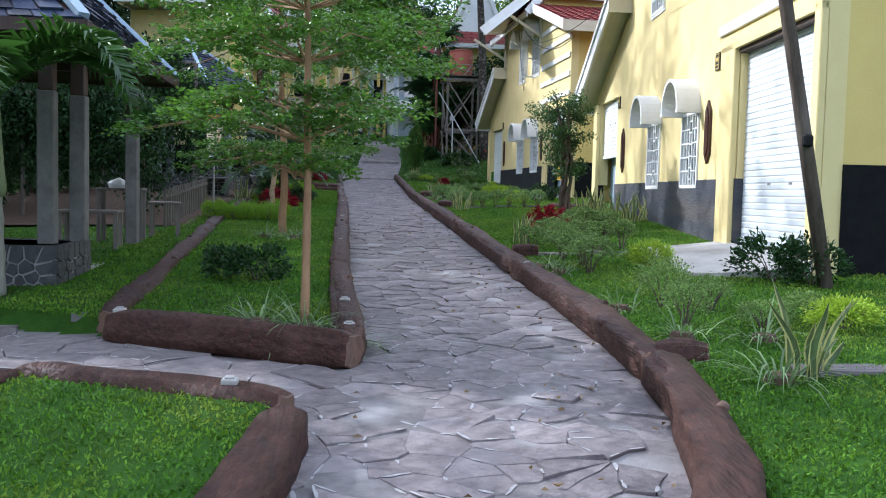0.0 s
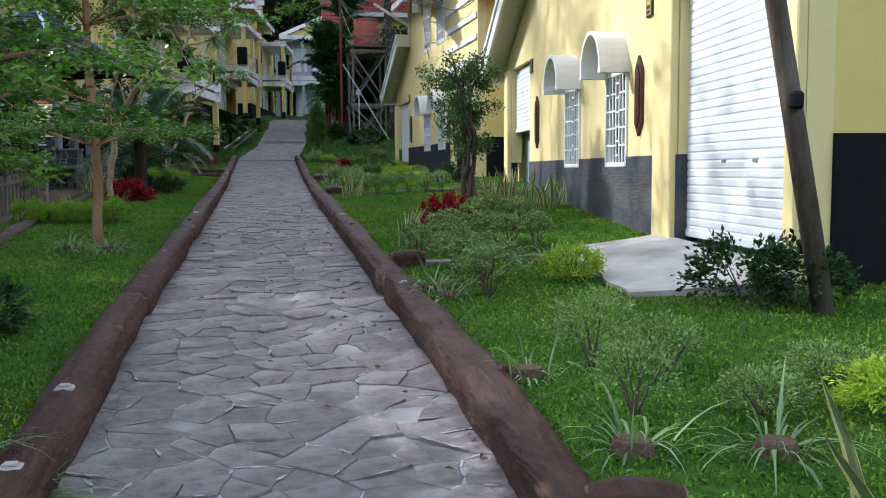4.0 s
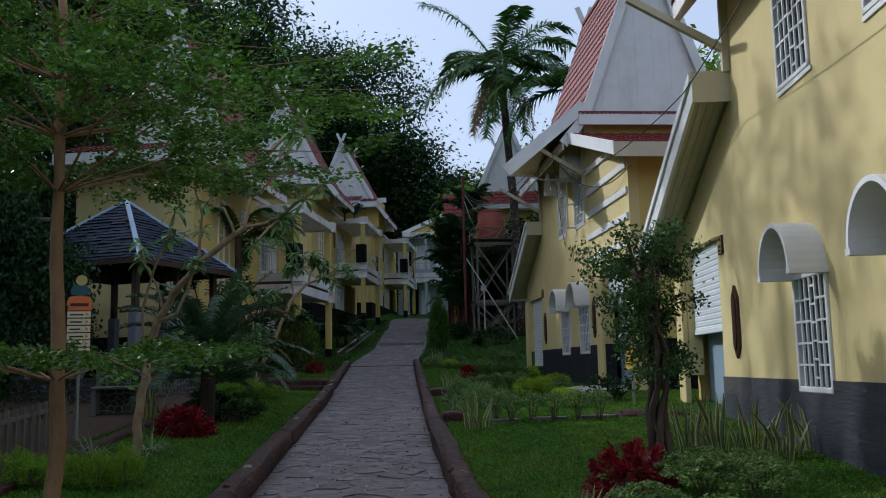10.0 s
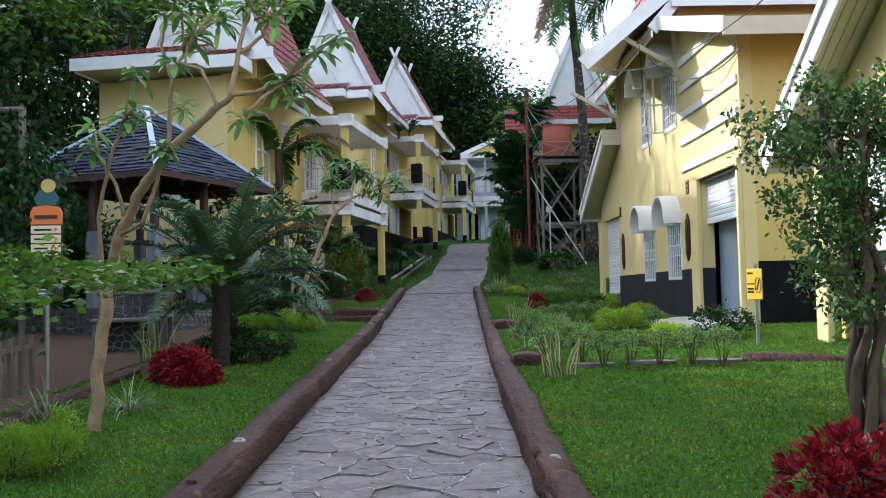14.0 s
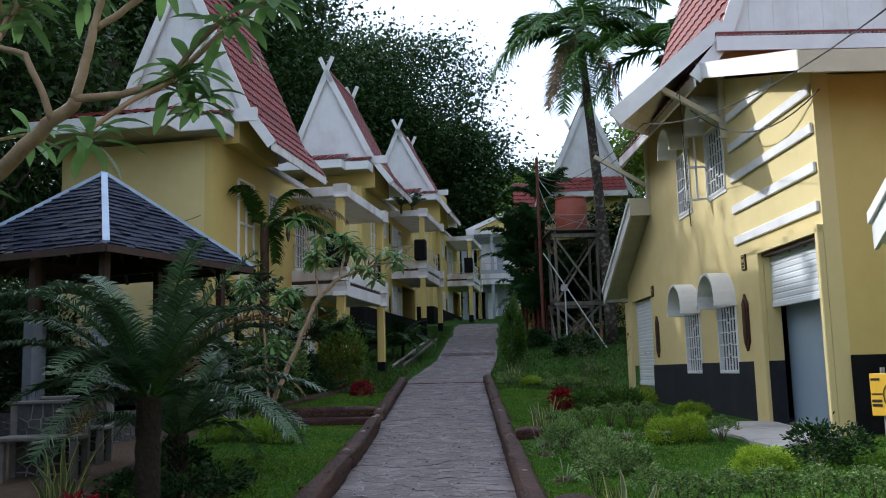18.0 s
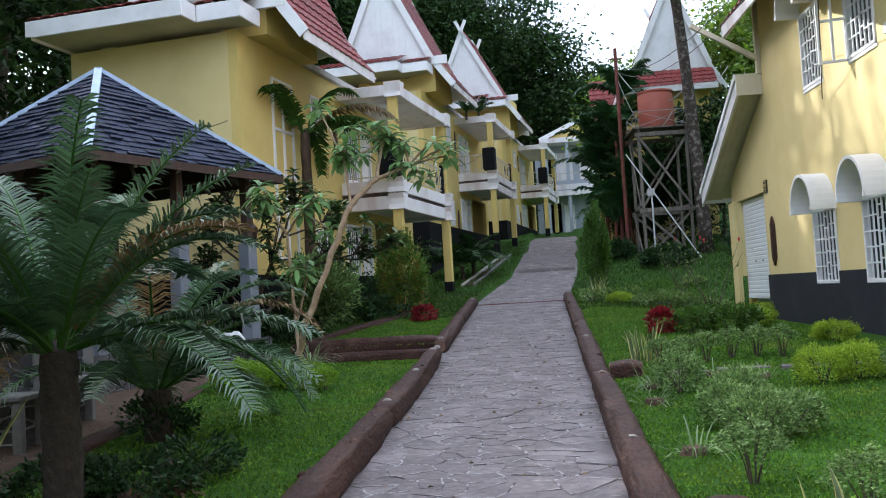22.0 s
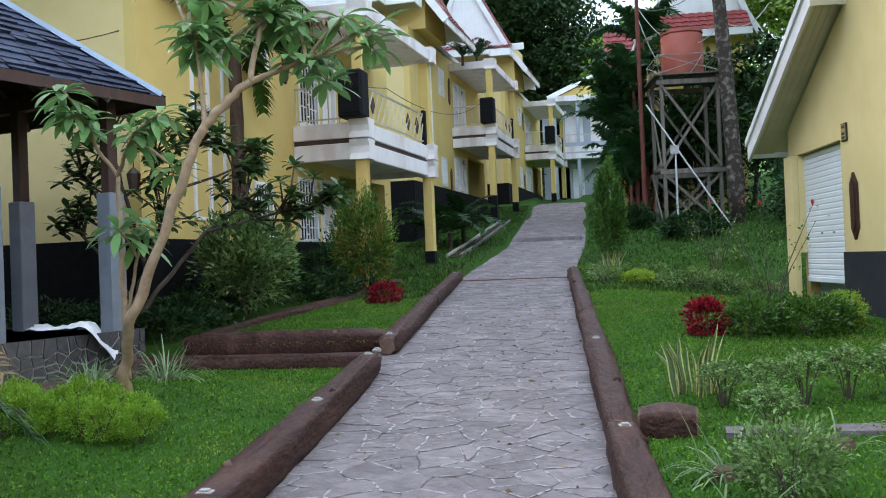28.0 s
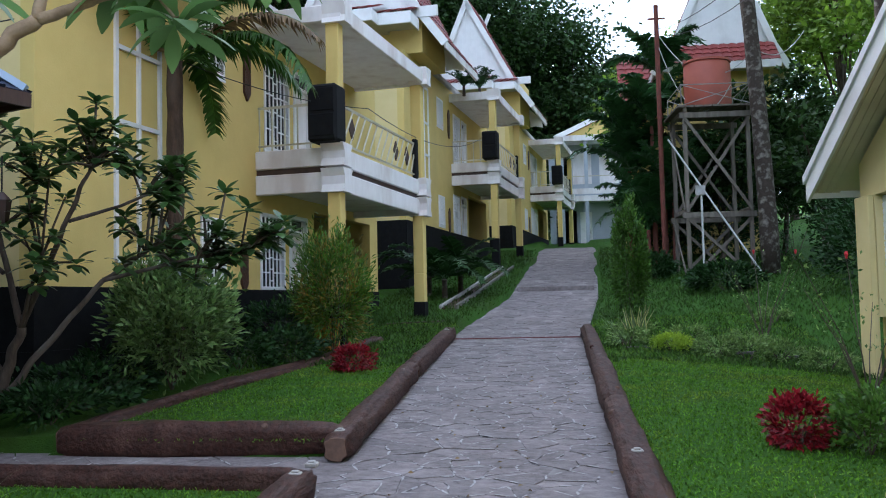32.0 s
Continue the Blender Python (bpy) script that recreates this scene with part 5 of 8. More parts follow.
    br = part("balcony_roof", G().box(-0.0, x1 + 0.1, y0 - 0.08, y1 + 0.08, z0 + 0.06, z1 - 0.04), "white_dirty", h, "flat white balcony roof with stained fascia")
    g = G().box(0.0, x1 + 0.14, y0 - 0.14, y0 - 0.06, z0, z1, 0.012).box(x1 + 0.06, x1 + 0.14, y0 - 0.06, y1 + 0.06, z0, z1, 0.012).box(0.0, x1 + 0.14, y1 + 0.06, y1 + 0.14, z0, z1, 0.012)
    part("fascia", g, "white_dirty", br)
    for yy in (y0, y1):
        k = G().prism([(yy - 0.17, z0 - 0.04), (yy + 0.17, z0 - 0.04), (yy + 0.13, z0 + 0.08), (yy + 0.2, z1 + 0.06), (yy - 0.2, z1 + 0.06), (yy - 0.13, z0 + 0.08)], 0, x1 - 0.2, x1 + 0.22)
        part("corner_block", k, "white_dirty", br)
    # upper storey behind the balcony roof
    part("flat_roof", G().box(-W - 0.1, 0.12, 3.2, Lh + 0.1, ht, ht + 0.16, 0.02), "concrete", h, "flat concrete roof behind the gable")
    part("upper_front_wall", G().box(-2.6, 0.45, 0.5, 3.15, ht, 5.75 + dz), "wall_y", h)
    # eaves on the front
    ef = part("front_eave", G().box(-W - 0.1, -0.55, -1.15, 1.2, 5.06 + dz, 5.2 + dz), "cream", h, "wide flat white eave")
    part("corner_eave", G().box(-0.55, 0.4, -0.62, 0.2, 5.06 + dz, 5.2 + dz), "cream", ef)
    for q in islands(G().box(-W - 0.15, -0.51, -1.2, -1.14, 5.0 + dz, 5.34 + dz, 0.01).box(-0.51, 0.45, -0.66, -0.6, 5.0 + dz, 5.34 + dz, 0.01)):
        part("eave_board", q, "white", ef)
    for q in islands(G().box(-W - 0.15, -W - 0.1, -1.14, 3.0, 5.0 + dz, 5.34 + dz, 0.01).box(-0.56, -0.51, -1.14, -0.66, 5.0 + dz, 5.34 + dz, 0.01).box(0.4, 0.45, -0.6, 0.2, 5.0 + dz, 5.34 + dz, 0.01)):
        part("eave_side_board", q, "white", ef)
    part("eave_tiles", tiled((-W - 0.1, 0.3, 5.88 + dz), (1, 0, 0), (0, -1.5, -0.55), W - 0.45, 1.6), "tile", ef)
    part("corner_tiles", tiled((-0.55, 0.3, 5.7 + dz), (1, 0, 0), (0, -0.95, -0.36), 1.0, 1.0), "tile", ef)
    part("upper_eave", G().box(-2.9, 1.0, 0.2, 0.3, 5.4 + dz, 5.72 + dz), "white", h)
    steep_roof(h, 0.25, 4.4, -0.95 + dx, 5.75 + dz, 9.55 + dz, (-3.3 + dx, 4.9 + dz, 1.38 + dx * 0.3, 4.84 + dz * 0.6), -2.6 + dx, 0.72 + dx * 0.6)
    part("end_bracket", G().prism([(0.45, 5.9), (1.05, 5.35), (1.1, 4.95), (0.72, 5.05), (0.5, 5.0)], 1, 3.0, 3.1), "white", h, "white shaped board under the roof end")
    return h


LH = "yellow two-storey house with white banded balcony and steep red roof"
LPOSE = [(-4.7, 27.3, 2.2, -9), (-2.9, 43.05, 4.3, -8), (-0.55, 58.6, 5.35, -8)]
for (x, y, z, a), (dx, dz) in zip(LPOSE, ((0, 0), (-0.58, 0.5), (-1.0, 1.1))):
    balcony_house(pose(x, y, z, 0, 0, a), LH, dx, dz)


def speaker(x, y, z, a):
    e = thing("loudspeaker_box", "tall black loudspeaker box on the balcony corner", "loudspeaker", pose(x, y, z, 0, 0, a), group="balcony loudspeakers")
    part("cabinet", G().box(-0.26, 0.26, -0.22, 0.22, 0.0, 0.95, 0.04), "speaker", e)
    part("grille", G().box(-0.22, 0.22, -0.24, -0.215, 0.08, 0.45, 0.01).box(-0.22, 0.22, -0.24, -0.215, 0.5, 0.88, 0.01), "black", e)


for x, y, z, a in LPOSE:
    p = pose(x, y, z, 0, 0, a) @ Vector((1.45, 5.16, 2.4))
    speaker(p.x, p.y, p.z, a)


def far_house():
    h = thing("house", "white two-storey house with balcony closing the end of the path", "house", pose(1.2, 76, 5.1, 0, 0, 0), group="balcony houses across the path")
    part("front_wall", G().box(0, 0.4, 0, 0.2, 0, 2.5).box(1.7, 7, 0, 0.2, 0, 2.5).box(0, 7, 0, 0.2, 2.5, 4.0).box(0, 0.4, 0, 0.2, 4.0, 6.3).box(1.2, 7, 0, 0.2, 4.0, 6.3).box(0, 7, 0, 0.2, 6.3, 6.9), "wall_w", h)
    part("upper_floor", G().box(0.2, 6.8, 0.2, 8, 2.9, 3.1), "concrete", h)
    part("back_wall", G().box(0.2, 6.8, 7.8, 8, 0, 2.9), "wall_w", h)
    part("ceiling_slab", G().box(0.2, 6.8, 0.2, 8, 6.7, 6.9), "concrete", h)
    part("side_wall", G().box(-0.01, 0.2, 0.2, 8, 0, 6.9).box(6.8, 7, 0.2, 8, 0, 6.9), "wall_w", h)
    part("balcony", G().box(0.4, 7, -1.4, 0, 3.0, 3.2).box(0.4, 7, -1.5, -1.4, 2.95, 3.3).box(0.4, 7, -1.5, -1.4, 3.4, 3.75), "white_dirty", h)
    part("roof_band", G().box(0.4, 7.2, -1.6, 0, 6.75, 7.1), "white_dirty", h)
    part("gable", G().prism([(0.6, 7.1), (7.6, 7.1), (4.6, 8.9)], 1, 0, 0.2), "wall_y", h)
    part("rake_board", G().beam((0.4, -0.3, 7.2), (4.6, -0.3, 9.05), 0.1, 0.3).beam((4.6, -0.3, 9.05), (7.9, -0.3, 7.1), 0.1, 0.3), "white", h)
    part("roof", G().prism([(0.3, 7.15), (4.6, 9.0), (8, 7.1), (8, 7.0), (4.6, 8.9), (0.3, 7.05)], 1, -0.3, 8), "tile", h)
    for x in (0.7, 2.2):
        part("post", G().box(x, x + 0.22, -1.45, -1.23, 0, 6.75), "wall_w", h)
    d = part("door", G().box(1.9, 2.65, -0.04, 0.0, 0, 2.4), "white", h, "white door")
    part("door_handle", G().box(2.52, 2.56, -0.08, -0.04, 1.0, 1.2), "metal", d)
    for x0 in (1.5, 3.2):
        part("window", G().box(x0, x0 + 1.2, -0.03, 0.0, 4.2, 6.2), "white_dirty", h, "white curtained window")
    part("railing", G().box(0.5, 7, -1.44, -1.4, 4.5, 4.55), "rail", h)


far_house()


# ---- water tower ----
def water_tower():
    e = thing("water_tower", "weathered timber tower with a platform and cross braces", "tower", pose(5.75, 43.9, 2.3, 0, 0, 3))
    w = 0.85
    for sx in (-1, 1):
        for sy in (-1, 1):
            part("leg", G().box(sx * w - 0.055, sx * w + 0.055, sy * w - 0.055, sy * w + 0.055, -0.3, 4.7, 0.01), "wood_tower", e)
    for z0, z1 in ((0.1, 1.75), (2.0, 4.5)):
        for y in (-w - 0.08, w + 0.08):
            for s in (-1, 1):
                part("brace", G().beam((-s * w, y + 0.02 * s, z0), (s * w, y + 0.02 * s, z1), 0.04, 0.085), "wood_tower", e)
        for x in (-w - 0.08,):
            part("brace", G().beam((x, -w, z0), (x, w, z1), 0.04, 0.08), "wood_tower", e)
    for z in (1.85, 4.62):
        for y in (-w - 0.02, w + 0.02):
            part("crossbeam", G().box(-w - 0.15, w + 0.15, y - 0.05, y + 0.05, z - 0.08, z + 0.08, 0.01), "wood_tower", e)
        for x in (-w, w):
            part("crossbeam", G().box(x - 0.05, x + 0.05, -w - 0.1, w + 0.1, z + 0.08, z + 0.2, 0.01), "wood_tower", e)
    for k in range(9):
        x = -0.96 + k * 0.24
        part("plank", G().box(x - 0.11, x + 0.11, -w - 0.2, w + 0.2, 4.82, 4.87), "wood_tower", e)
    rails = G()
    for a, b in (((-0.95, -1.0), (0.95, -1.0)), ((0.95, -1.0), (0.95, 1.0)), ((-0.95, -1.0), (-0.95, 1.0))):
        rails.tube([(*a, 5.45), (*b, 5.45)], 0.015, 5)
        rails.tube([(*a, 4.87), (*b, 5.45)], 0.012, 5)
        rails.tube([(*a, 5.45), (*b, 4.87)], 0.012, 5)
        for q in (a, b):
            rails.tube([(*q, 4.87), (*q, 5.47)], 0.015, 5)
    for q in islands(rails):
        part("rail", q, "metal", e)
    t = thing("water_tank", "round orange plastic water tank on the tower", "water tank", pose(5.75, 43.9, 2.3 + 4.87))
    part("body", G().tube([(0, 0, z) for z in (0, 0.06, 0.5, 0.55, 0.95, 1.0, 1.3, 1.42)], [0.62, 0.65, 0.65, 0.66, 0.66, 0.65, 0.65, 0.60], 32), "tank", t, smooth=True)
    part("lid", G().tube([(0, 0, 1.42), (0, 0, 1.48), (0, 0, 1.5)], [0.56, 0.5, 0.2], 24), "tank", t, smooth=True)
    part("rim", G().tube([(0, 0, 1.38), (0, 0, 1.44)], [0.665, 0.665], 32), "tank", t)


water_tower()
flagstones()


# ---- plants ----
def clumped(n, centres, spread, rng):
    """n spots gathered round the given centres."""
    c = np.asarray(centres, float)
    return c[rng.integers(0, len(c), n)] + rng.normal(size=(n, 3)) * np.asarray(spread)


def shell(n, centre, radii, rng, low=-0.3, fill=0.25):
    """n spots near the skin of an uneven ellipsoid; those under low are left out."""
    out = []
    while len(out) < n:
        d = rng.normal(size=3)
        d /= np.linalg.norm(d)
        if d[2] < low:
            continue
        k = (1 - fill * rng.random() ** 2) * (1 + 0.22 * noise.noise(Vector(d * 2.3) + Vector(centre)))
        out.append(np.asarray(centre) + d * radii * k)
    return np.array(out)


def bush(name, label, x, y, r, h, material, n=700, leaf=(0.06, 0.03), stems=5, seed=0, clumps=26, group="garden shrubs", lift=0.0):
    rng = np.random.default_rng(seed + 100)
    z = ground_z(x, y)
    e = thing(name, label, "shrub", pose(x, y, z), group=group)
    for k in range(stems):
        a = 2 * math.pi * k / stems + rng.random()
        tip = (math.cos(a) * r * 0.6, math.sin(a) * r * 0.6, h * 0.7)
        part("stem", G().tube([(0, 0, -0.04), (tip[0] * 0.4, tip[1] * 0.4, h * 0.3), tip], [0.008, 0.006, 0.003], 5), "bark", e)
    c = shell(clumps, (0, 0, h * (0.5 + lift)), np.array([r, r, h * (0.5 - lift * 0.6)]) * 0.85, rng, -0.8 + lift)
    pts = clumped(n, c, (r * 0.12, r * 0.12, h * 0.08), rng)
    pts[:, 2] = np.maximum(pts[:, 2], 0.03)
    aim = pts - np.array([0, 0, h * 0.3])
    aim /= np.linalg.norm(aim, axis=1)[:, None]
    part("foliage", cards("foliage", pts, leaf[0], leaf[1], material, aim, 0.7, rng=rng), "leaf", e)
    return e


def umbrella_shrub(name, label, x, y, r, h, material, n=420, leaf=(0.05, 0.026), seed=0, group="garden shrubs"):
    """A small shrub whose thin stems fan out of one foot into a domed head of leaf rosettes."""
    rng = np.random.default_rng(seed + 400)
    e = thing(name, label, "shrub", pose(x, y, ground_z(x, y)), group=group)
    heads = []
    for k in range(9):
        a = 2.4 * k + rng.uniform(-0.3, 0.3)
        q = math.sqrt((k + 0.4) / 9) * 0.85
        tip = (math.cos(a) * r * q, math.sin(a) * r * q, h * (0.93 - 0.35 * q * q) + rng.uniform(-0.02, 0.02))
        part("stem", G().tube([(math.cos(a) * 0.015, math.sin(a) * 0.015, -0.04), (tip[0] * 0.45, tip[1] * 0.45, h * 0.4), tip], [0.006, 0.0045, 0.0025], 4), "bark", e)
        heads.append(tip)
    for k in range(38):
        a = 2.4 * k
        q = math.sqrt((k + 0.5) / 38)
        heads.append((math.cos(a) * r * q, math.sin(a) * r * q, h * (0.95 - 0.42 * q * q) + rng.uniform(-0.03, 0.03)))
    c = np.array(heads)[rng.integers(0, len(heads), n)]
    pts = c + rng.normal(size=(n, 3)) * np.array([r * 0.07, r * 0.07, h * 0.035])
    a = rng.uniform(0, 6.283, n)
    aim = np.stack([np.cos(a), np.sin(a), rng.uniform(-0.2, 0.7, n)], 1)
    part("foliage", cards("foliage", pts, leaf[0], leaf[1], material, aim, 0.15, rng=rng), "leaf", e)
    return e


def ribbon(g, base, direction, length, width, droop, seg=5, oval=False):
    """One long arching leaf as a strip, tapering from low down or (oval) broadest past its middle."""
    d = Vector(direction).normalized()
    p = Vector(base)
    side = d.cross(Vector((0, 0, 1)))
    side = side.normalized() if side.length > 1e-3 else Vector((1, 0, 0))
    o = len(g.v)
    for k in range(seg + 1):
        t = k / seg
        w = width * (0.7 + 0.6 * t if t < 0.4 else 0.94 * (1 - t) / 0.6) * 0.5
        if oval:
            w = width * (0.1 + 0.95 * math.sin(math.pi * min(1.0, t ** 1.25))) * 0.5
        g.v += [tuple(p - side * w), tuple(p + side * w)]
        d = (d + Vector((0, 0, -droop / seg))).normalized()
        p = p + d * (length / seg)
    g.f += [(o + 2 * k, o + 2 * k + 1, o + 2 * k + 3, o + 2 * k + 2) for k in range(seg)]


def leaf_mesh(g, name, material):
    me = bpy.data.meshes.new(name)
    me.from_pydata(g.v, [], g.f)
    me.materials.append(M[material])
    me.polygons.foreach_set("use_smooth", [True] * len(me.polygons))
    return me


def strap_clump(name, label, x, y, n=60, length=0.5, width=0.02, spread=0.14, droop=1.1, material="leaf_strap", seed=0, up=1.4):
    rng = random.Random(seed)
    e = thing(name, label, "plant", pose(x, y, ground_z(x, y)), group="grassy clumps")
    g = G()
    for k in range(n):
        a = rng.uniform(0, 6.283)
        q = rng.random() * spread
        ribbon(g, (math.cos(a) * q, math.sin(a) * q, -0.02), (math.cos(a) * rng.uniform(0.2, 1.0), math.sin(a) * rng.uniform(0.2, 1.0), up), length * rng.uniform(0.6, 1.2), width * rng.uniform(0.7, 1.3), droop * rng.uniform(0.5, 1.5))
    part("foliage", leaf_mesh(g, "foliage", material), material, e)
    part("root_crown", G().tube([(0, 0, -0.05), (0, 0, 0.05)], [spread * 0.8, spread * 0.5], 8), "earth", e)
    return e


def snake_plant(x, y, n=14, h=0.55, seed=0):
    """Stiff upright blades, each with a pale margin along both sides."""
    rng = random.Random(seed)
    e = thing("snake_plant", "snake plant with upright yellow-edged leaves", "plant", pose(x, y, ground_z(x, y)), group="snake plants")
    for k in range(n):
        a, q = rng.uniform(0, 6.283), 0.17 * math.sqrt(rng.random())
        L, w, t = h * rng.uniform(0.4, 1.25), rng.uniform(0.045, 0.065), rng.uniform(0, 6.283)
        s, f = Vector((math.cos(t), math.sin(t), 0)), Vector((-math.sin(t), math.cos(t), 0))
        lean = Vector((math.cos(a), math.sin(a), 0)) * L * rng.uniform(0.05, 0.5)
        blade, rim = G(), G()
        rows = []
        for m in range(7):
            u = m / 6
            c = Vector((math.cos(a) * q, math.sin(a) * q, -0.02 + L * u)) + lean * u * u + s * 0.012 * math.sin(u * 7 + k)
            ww = w * (0.6 + 0.9 * u if u < 0.45 else 1.0 - ((u - 0.45) / 0.55) ** 2.2) * 0.5 + 0.001
            rows.append([tuple(c - s * ww + f * ww * 0.5), tuple(c - s * ww * 0.66 + f * ww * 0.2), tuple(c), tuple(c + s * ww * 0.66 + f * ww * 0.2), tuple(c + s * ww + f * ww * 0.5)])
        for r0, r1 in zip(rows, rows[1:]):
            for m in range(4):
                (rim if m in (0, 3) else blade).add([r0[m], r0[m + 1], r1[m + 1], r1[m]], [(0, 1, 2, 3)])
        leaf = part("leaf", blade, "leaf_sans", e)
        part("margin", rim, "leaf_margin", leaf, "yellow leaf margin")
    return e


FR = random.Random(99)


def frond(g, rach, base, direction, length, droop, leaflet, count, width=0.03, vee=0.5):
    """A feather leaf: its rib goes to rach, its leaflets to g."""
    d = Vector(direction).normalized()
    p = Vector(base)
    pts = [p.copy()]
    seg = 12
    dirs = [d.copy()]
    for k in range(seg):
        d = (d + Vector((0, 0, -droop / seg * (0.4 + 1.3 * k / seg)))).normalized()
        p = p + d * (length / seg)
        pts.append(p.copy())
        dirs.append(d.copy())
    rach.tube(pts, [0.016 * (1 - 0.8 * k / seg) * max(1, length / 1.5) for k in range(seg + 1)], 5)
    for k in range(count):
        t = 0.1 + 0.9 * k / count
        i = min(seg - 1, int(t * seg))
        f = t * seg - i
        q, dd = pts[i].lerp(pts[i + 1], f), dirs[i]
        s = dd.cross(Vector((0, 0, 1)))
        s = s.normalized() if s.length > 1e-3 else Vector((1, 0, 0))
        n = s.cross(dd)
        for sg in (-1, 1):
            if FR.random() < 0.05:
                continue
            L = leaflet * (0.45 + 1.1 * math.sin(math.pi * min(1, t * 0.85 + 0.12)) * 0.55) * FR.uniform(0.8, 1.15)
            w = (s * sg + dd * FR.uniform(0.4, 0.75) + n * (vee + FR.uniform(-0.18, 0.18))).normalized()
            a = q + w * L * 0.5
            b = q + w * L - Vector((0, 0, L * FR.uniform(0.15, 0.5)))
            u = dd * width * 0.5
            o = len(g.v)
            g.v += [tuple(q - u), tuple(q + u), tuple(a + u), tuple(b), tuple(a - u)]
            g.f.append((o, o + 1, o + 2, o + 3, o + 4))


def palm(name, label, x, y, height, r0, r1, fronds, length, droop, leaflet, count, bark, leafmat, lean=(0, 0), seed=0, rise=(0.2, 1.3), width=0.035, z=None, dry=0, vee=0.35, category="palm", hang=0):
    rng = random.Random(seed)
    zz = ground_z(x, y) if z is None else z
    e = thing(name, label, category, pose(x, y, zz))
    N = 12
    pts = [(lean[0] * (k / N) ** 1.5, lean[1] * (k / N) ** 1.5, -0.1 + (height + 0.1) * k / N) for k in range(N + 1)]
    part("trunk", G().tube(pts + [(lean[0], lean[1], height + r1 * 0.7)], [r0 + (r1 - r0) * k / N + (0.012 if k % 2 else 0) for k in range(N + 1)] + [r1 * 0.35], 14, wob=0.12), bark, e, smooth=True)
    top = Vector(pts[-1])
    for k in range(fronds):
        g, ra = G(), G()
        a = 2.4 * k + rng.uniform(-0.35, 0.35)
        up = rng.uniform(*rise)
        frond(g, ra, top + Vector((math.cos(a), math.sin(a), 0)) * r1 * 0.5, (math.cos(a), math.sin(a), up), length * rng.uniform(0.85, 1.15), droop * rng.uniform(0.65, 1.45), leaflet, count, width, vee)
        f = part("frond", leaf_mesh(g, "frond", "frond_dry" if k < dry else leafmat), leafmat, e)
        part("rib", ra, leafmat if leafmat != "frond_blue" else "frond", f)
    for k in range(hang):
        g, ra = G(), G()
        a = 1.9 * k + 0.6
        frond(g, ra, top - Vector((0, 0, 0.3)), (math.cos(a), math.sin(a), -0.6), length * 0.75, 2.4, leaflet * 0.8, count, width, 0.0)
        f = part("dead_frond", leaf_mesh(g, "dead_frond", "frond_dry" if k % 2 else leafmat), leafmat, e, "withered hanging frond")
        part("rib", ra, "frond_dry", f)
    return e


def limb(g, pts, r0, r1, n=7):
    m = 8
    P = []
    for k in range(m * (len(pts) - 1) + 1):
        i, f = min(k // m, len(pts) - 2), 0
        f = (k - i * m) / m
        P.append(Vector(pts[i]).lerp(Vector(pts[i + 1]), f) + Vector((noise.noise(Vector((k * 0.37, r0 * 90, 1))), noise.noise(Vector((k * 0.37, r0 * 90, 7))), 0)) * r0 * 0.7)
    g.tube(P, [r0 + (r1 - r0) * k / (len(P) - 1) for k in range(len(P))], n, wob=0.15)
    return P


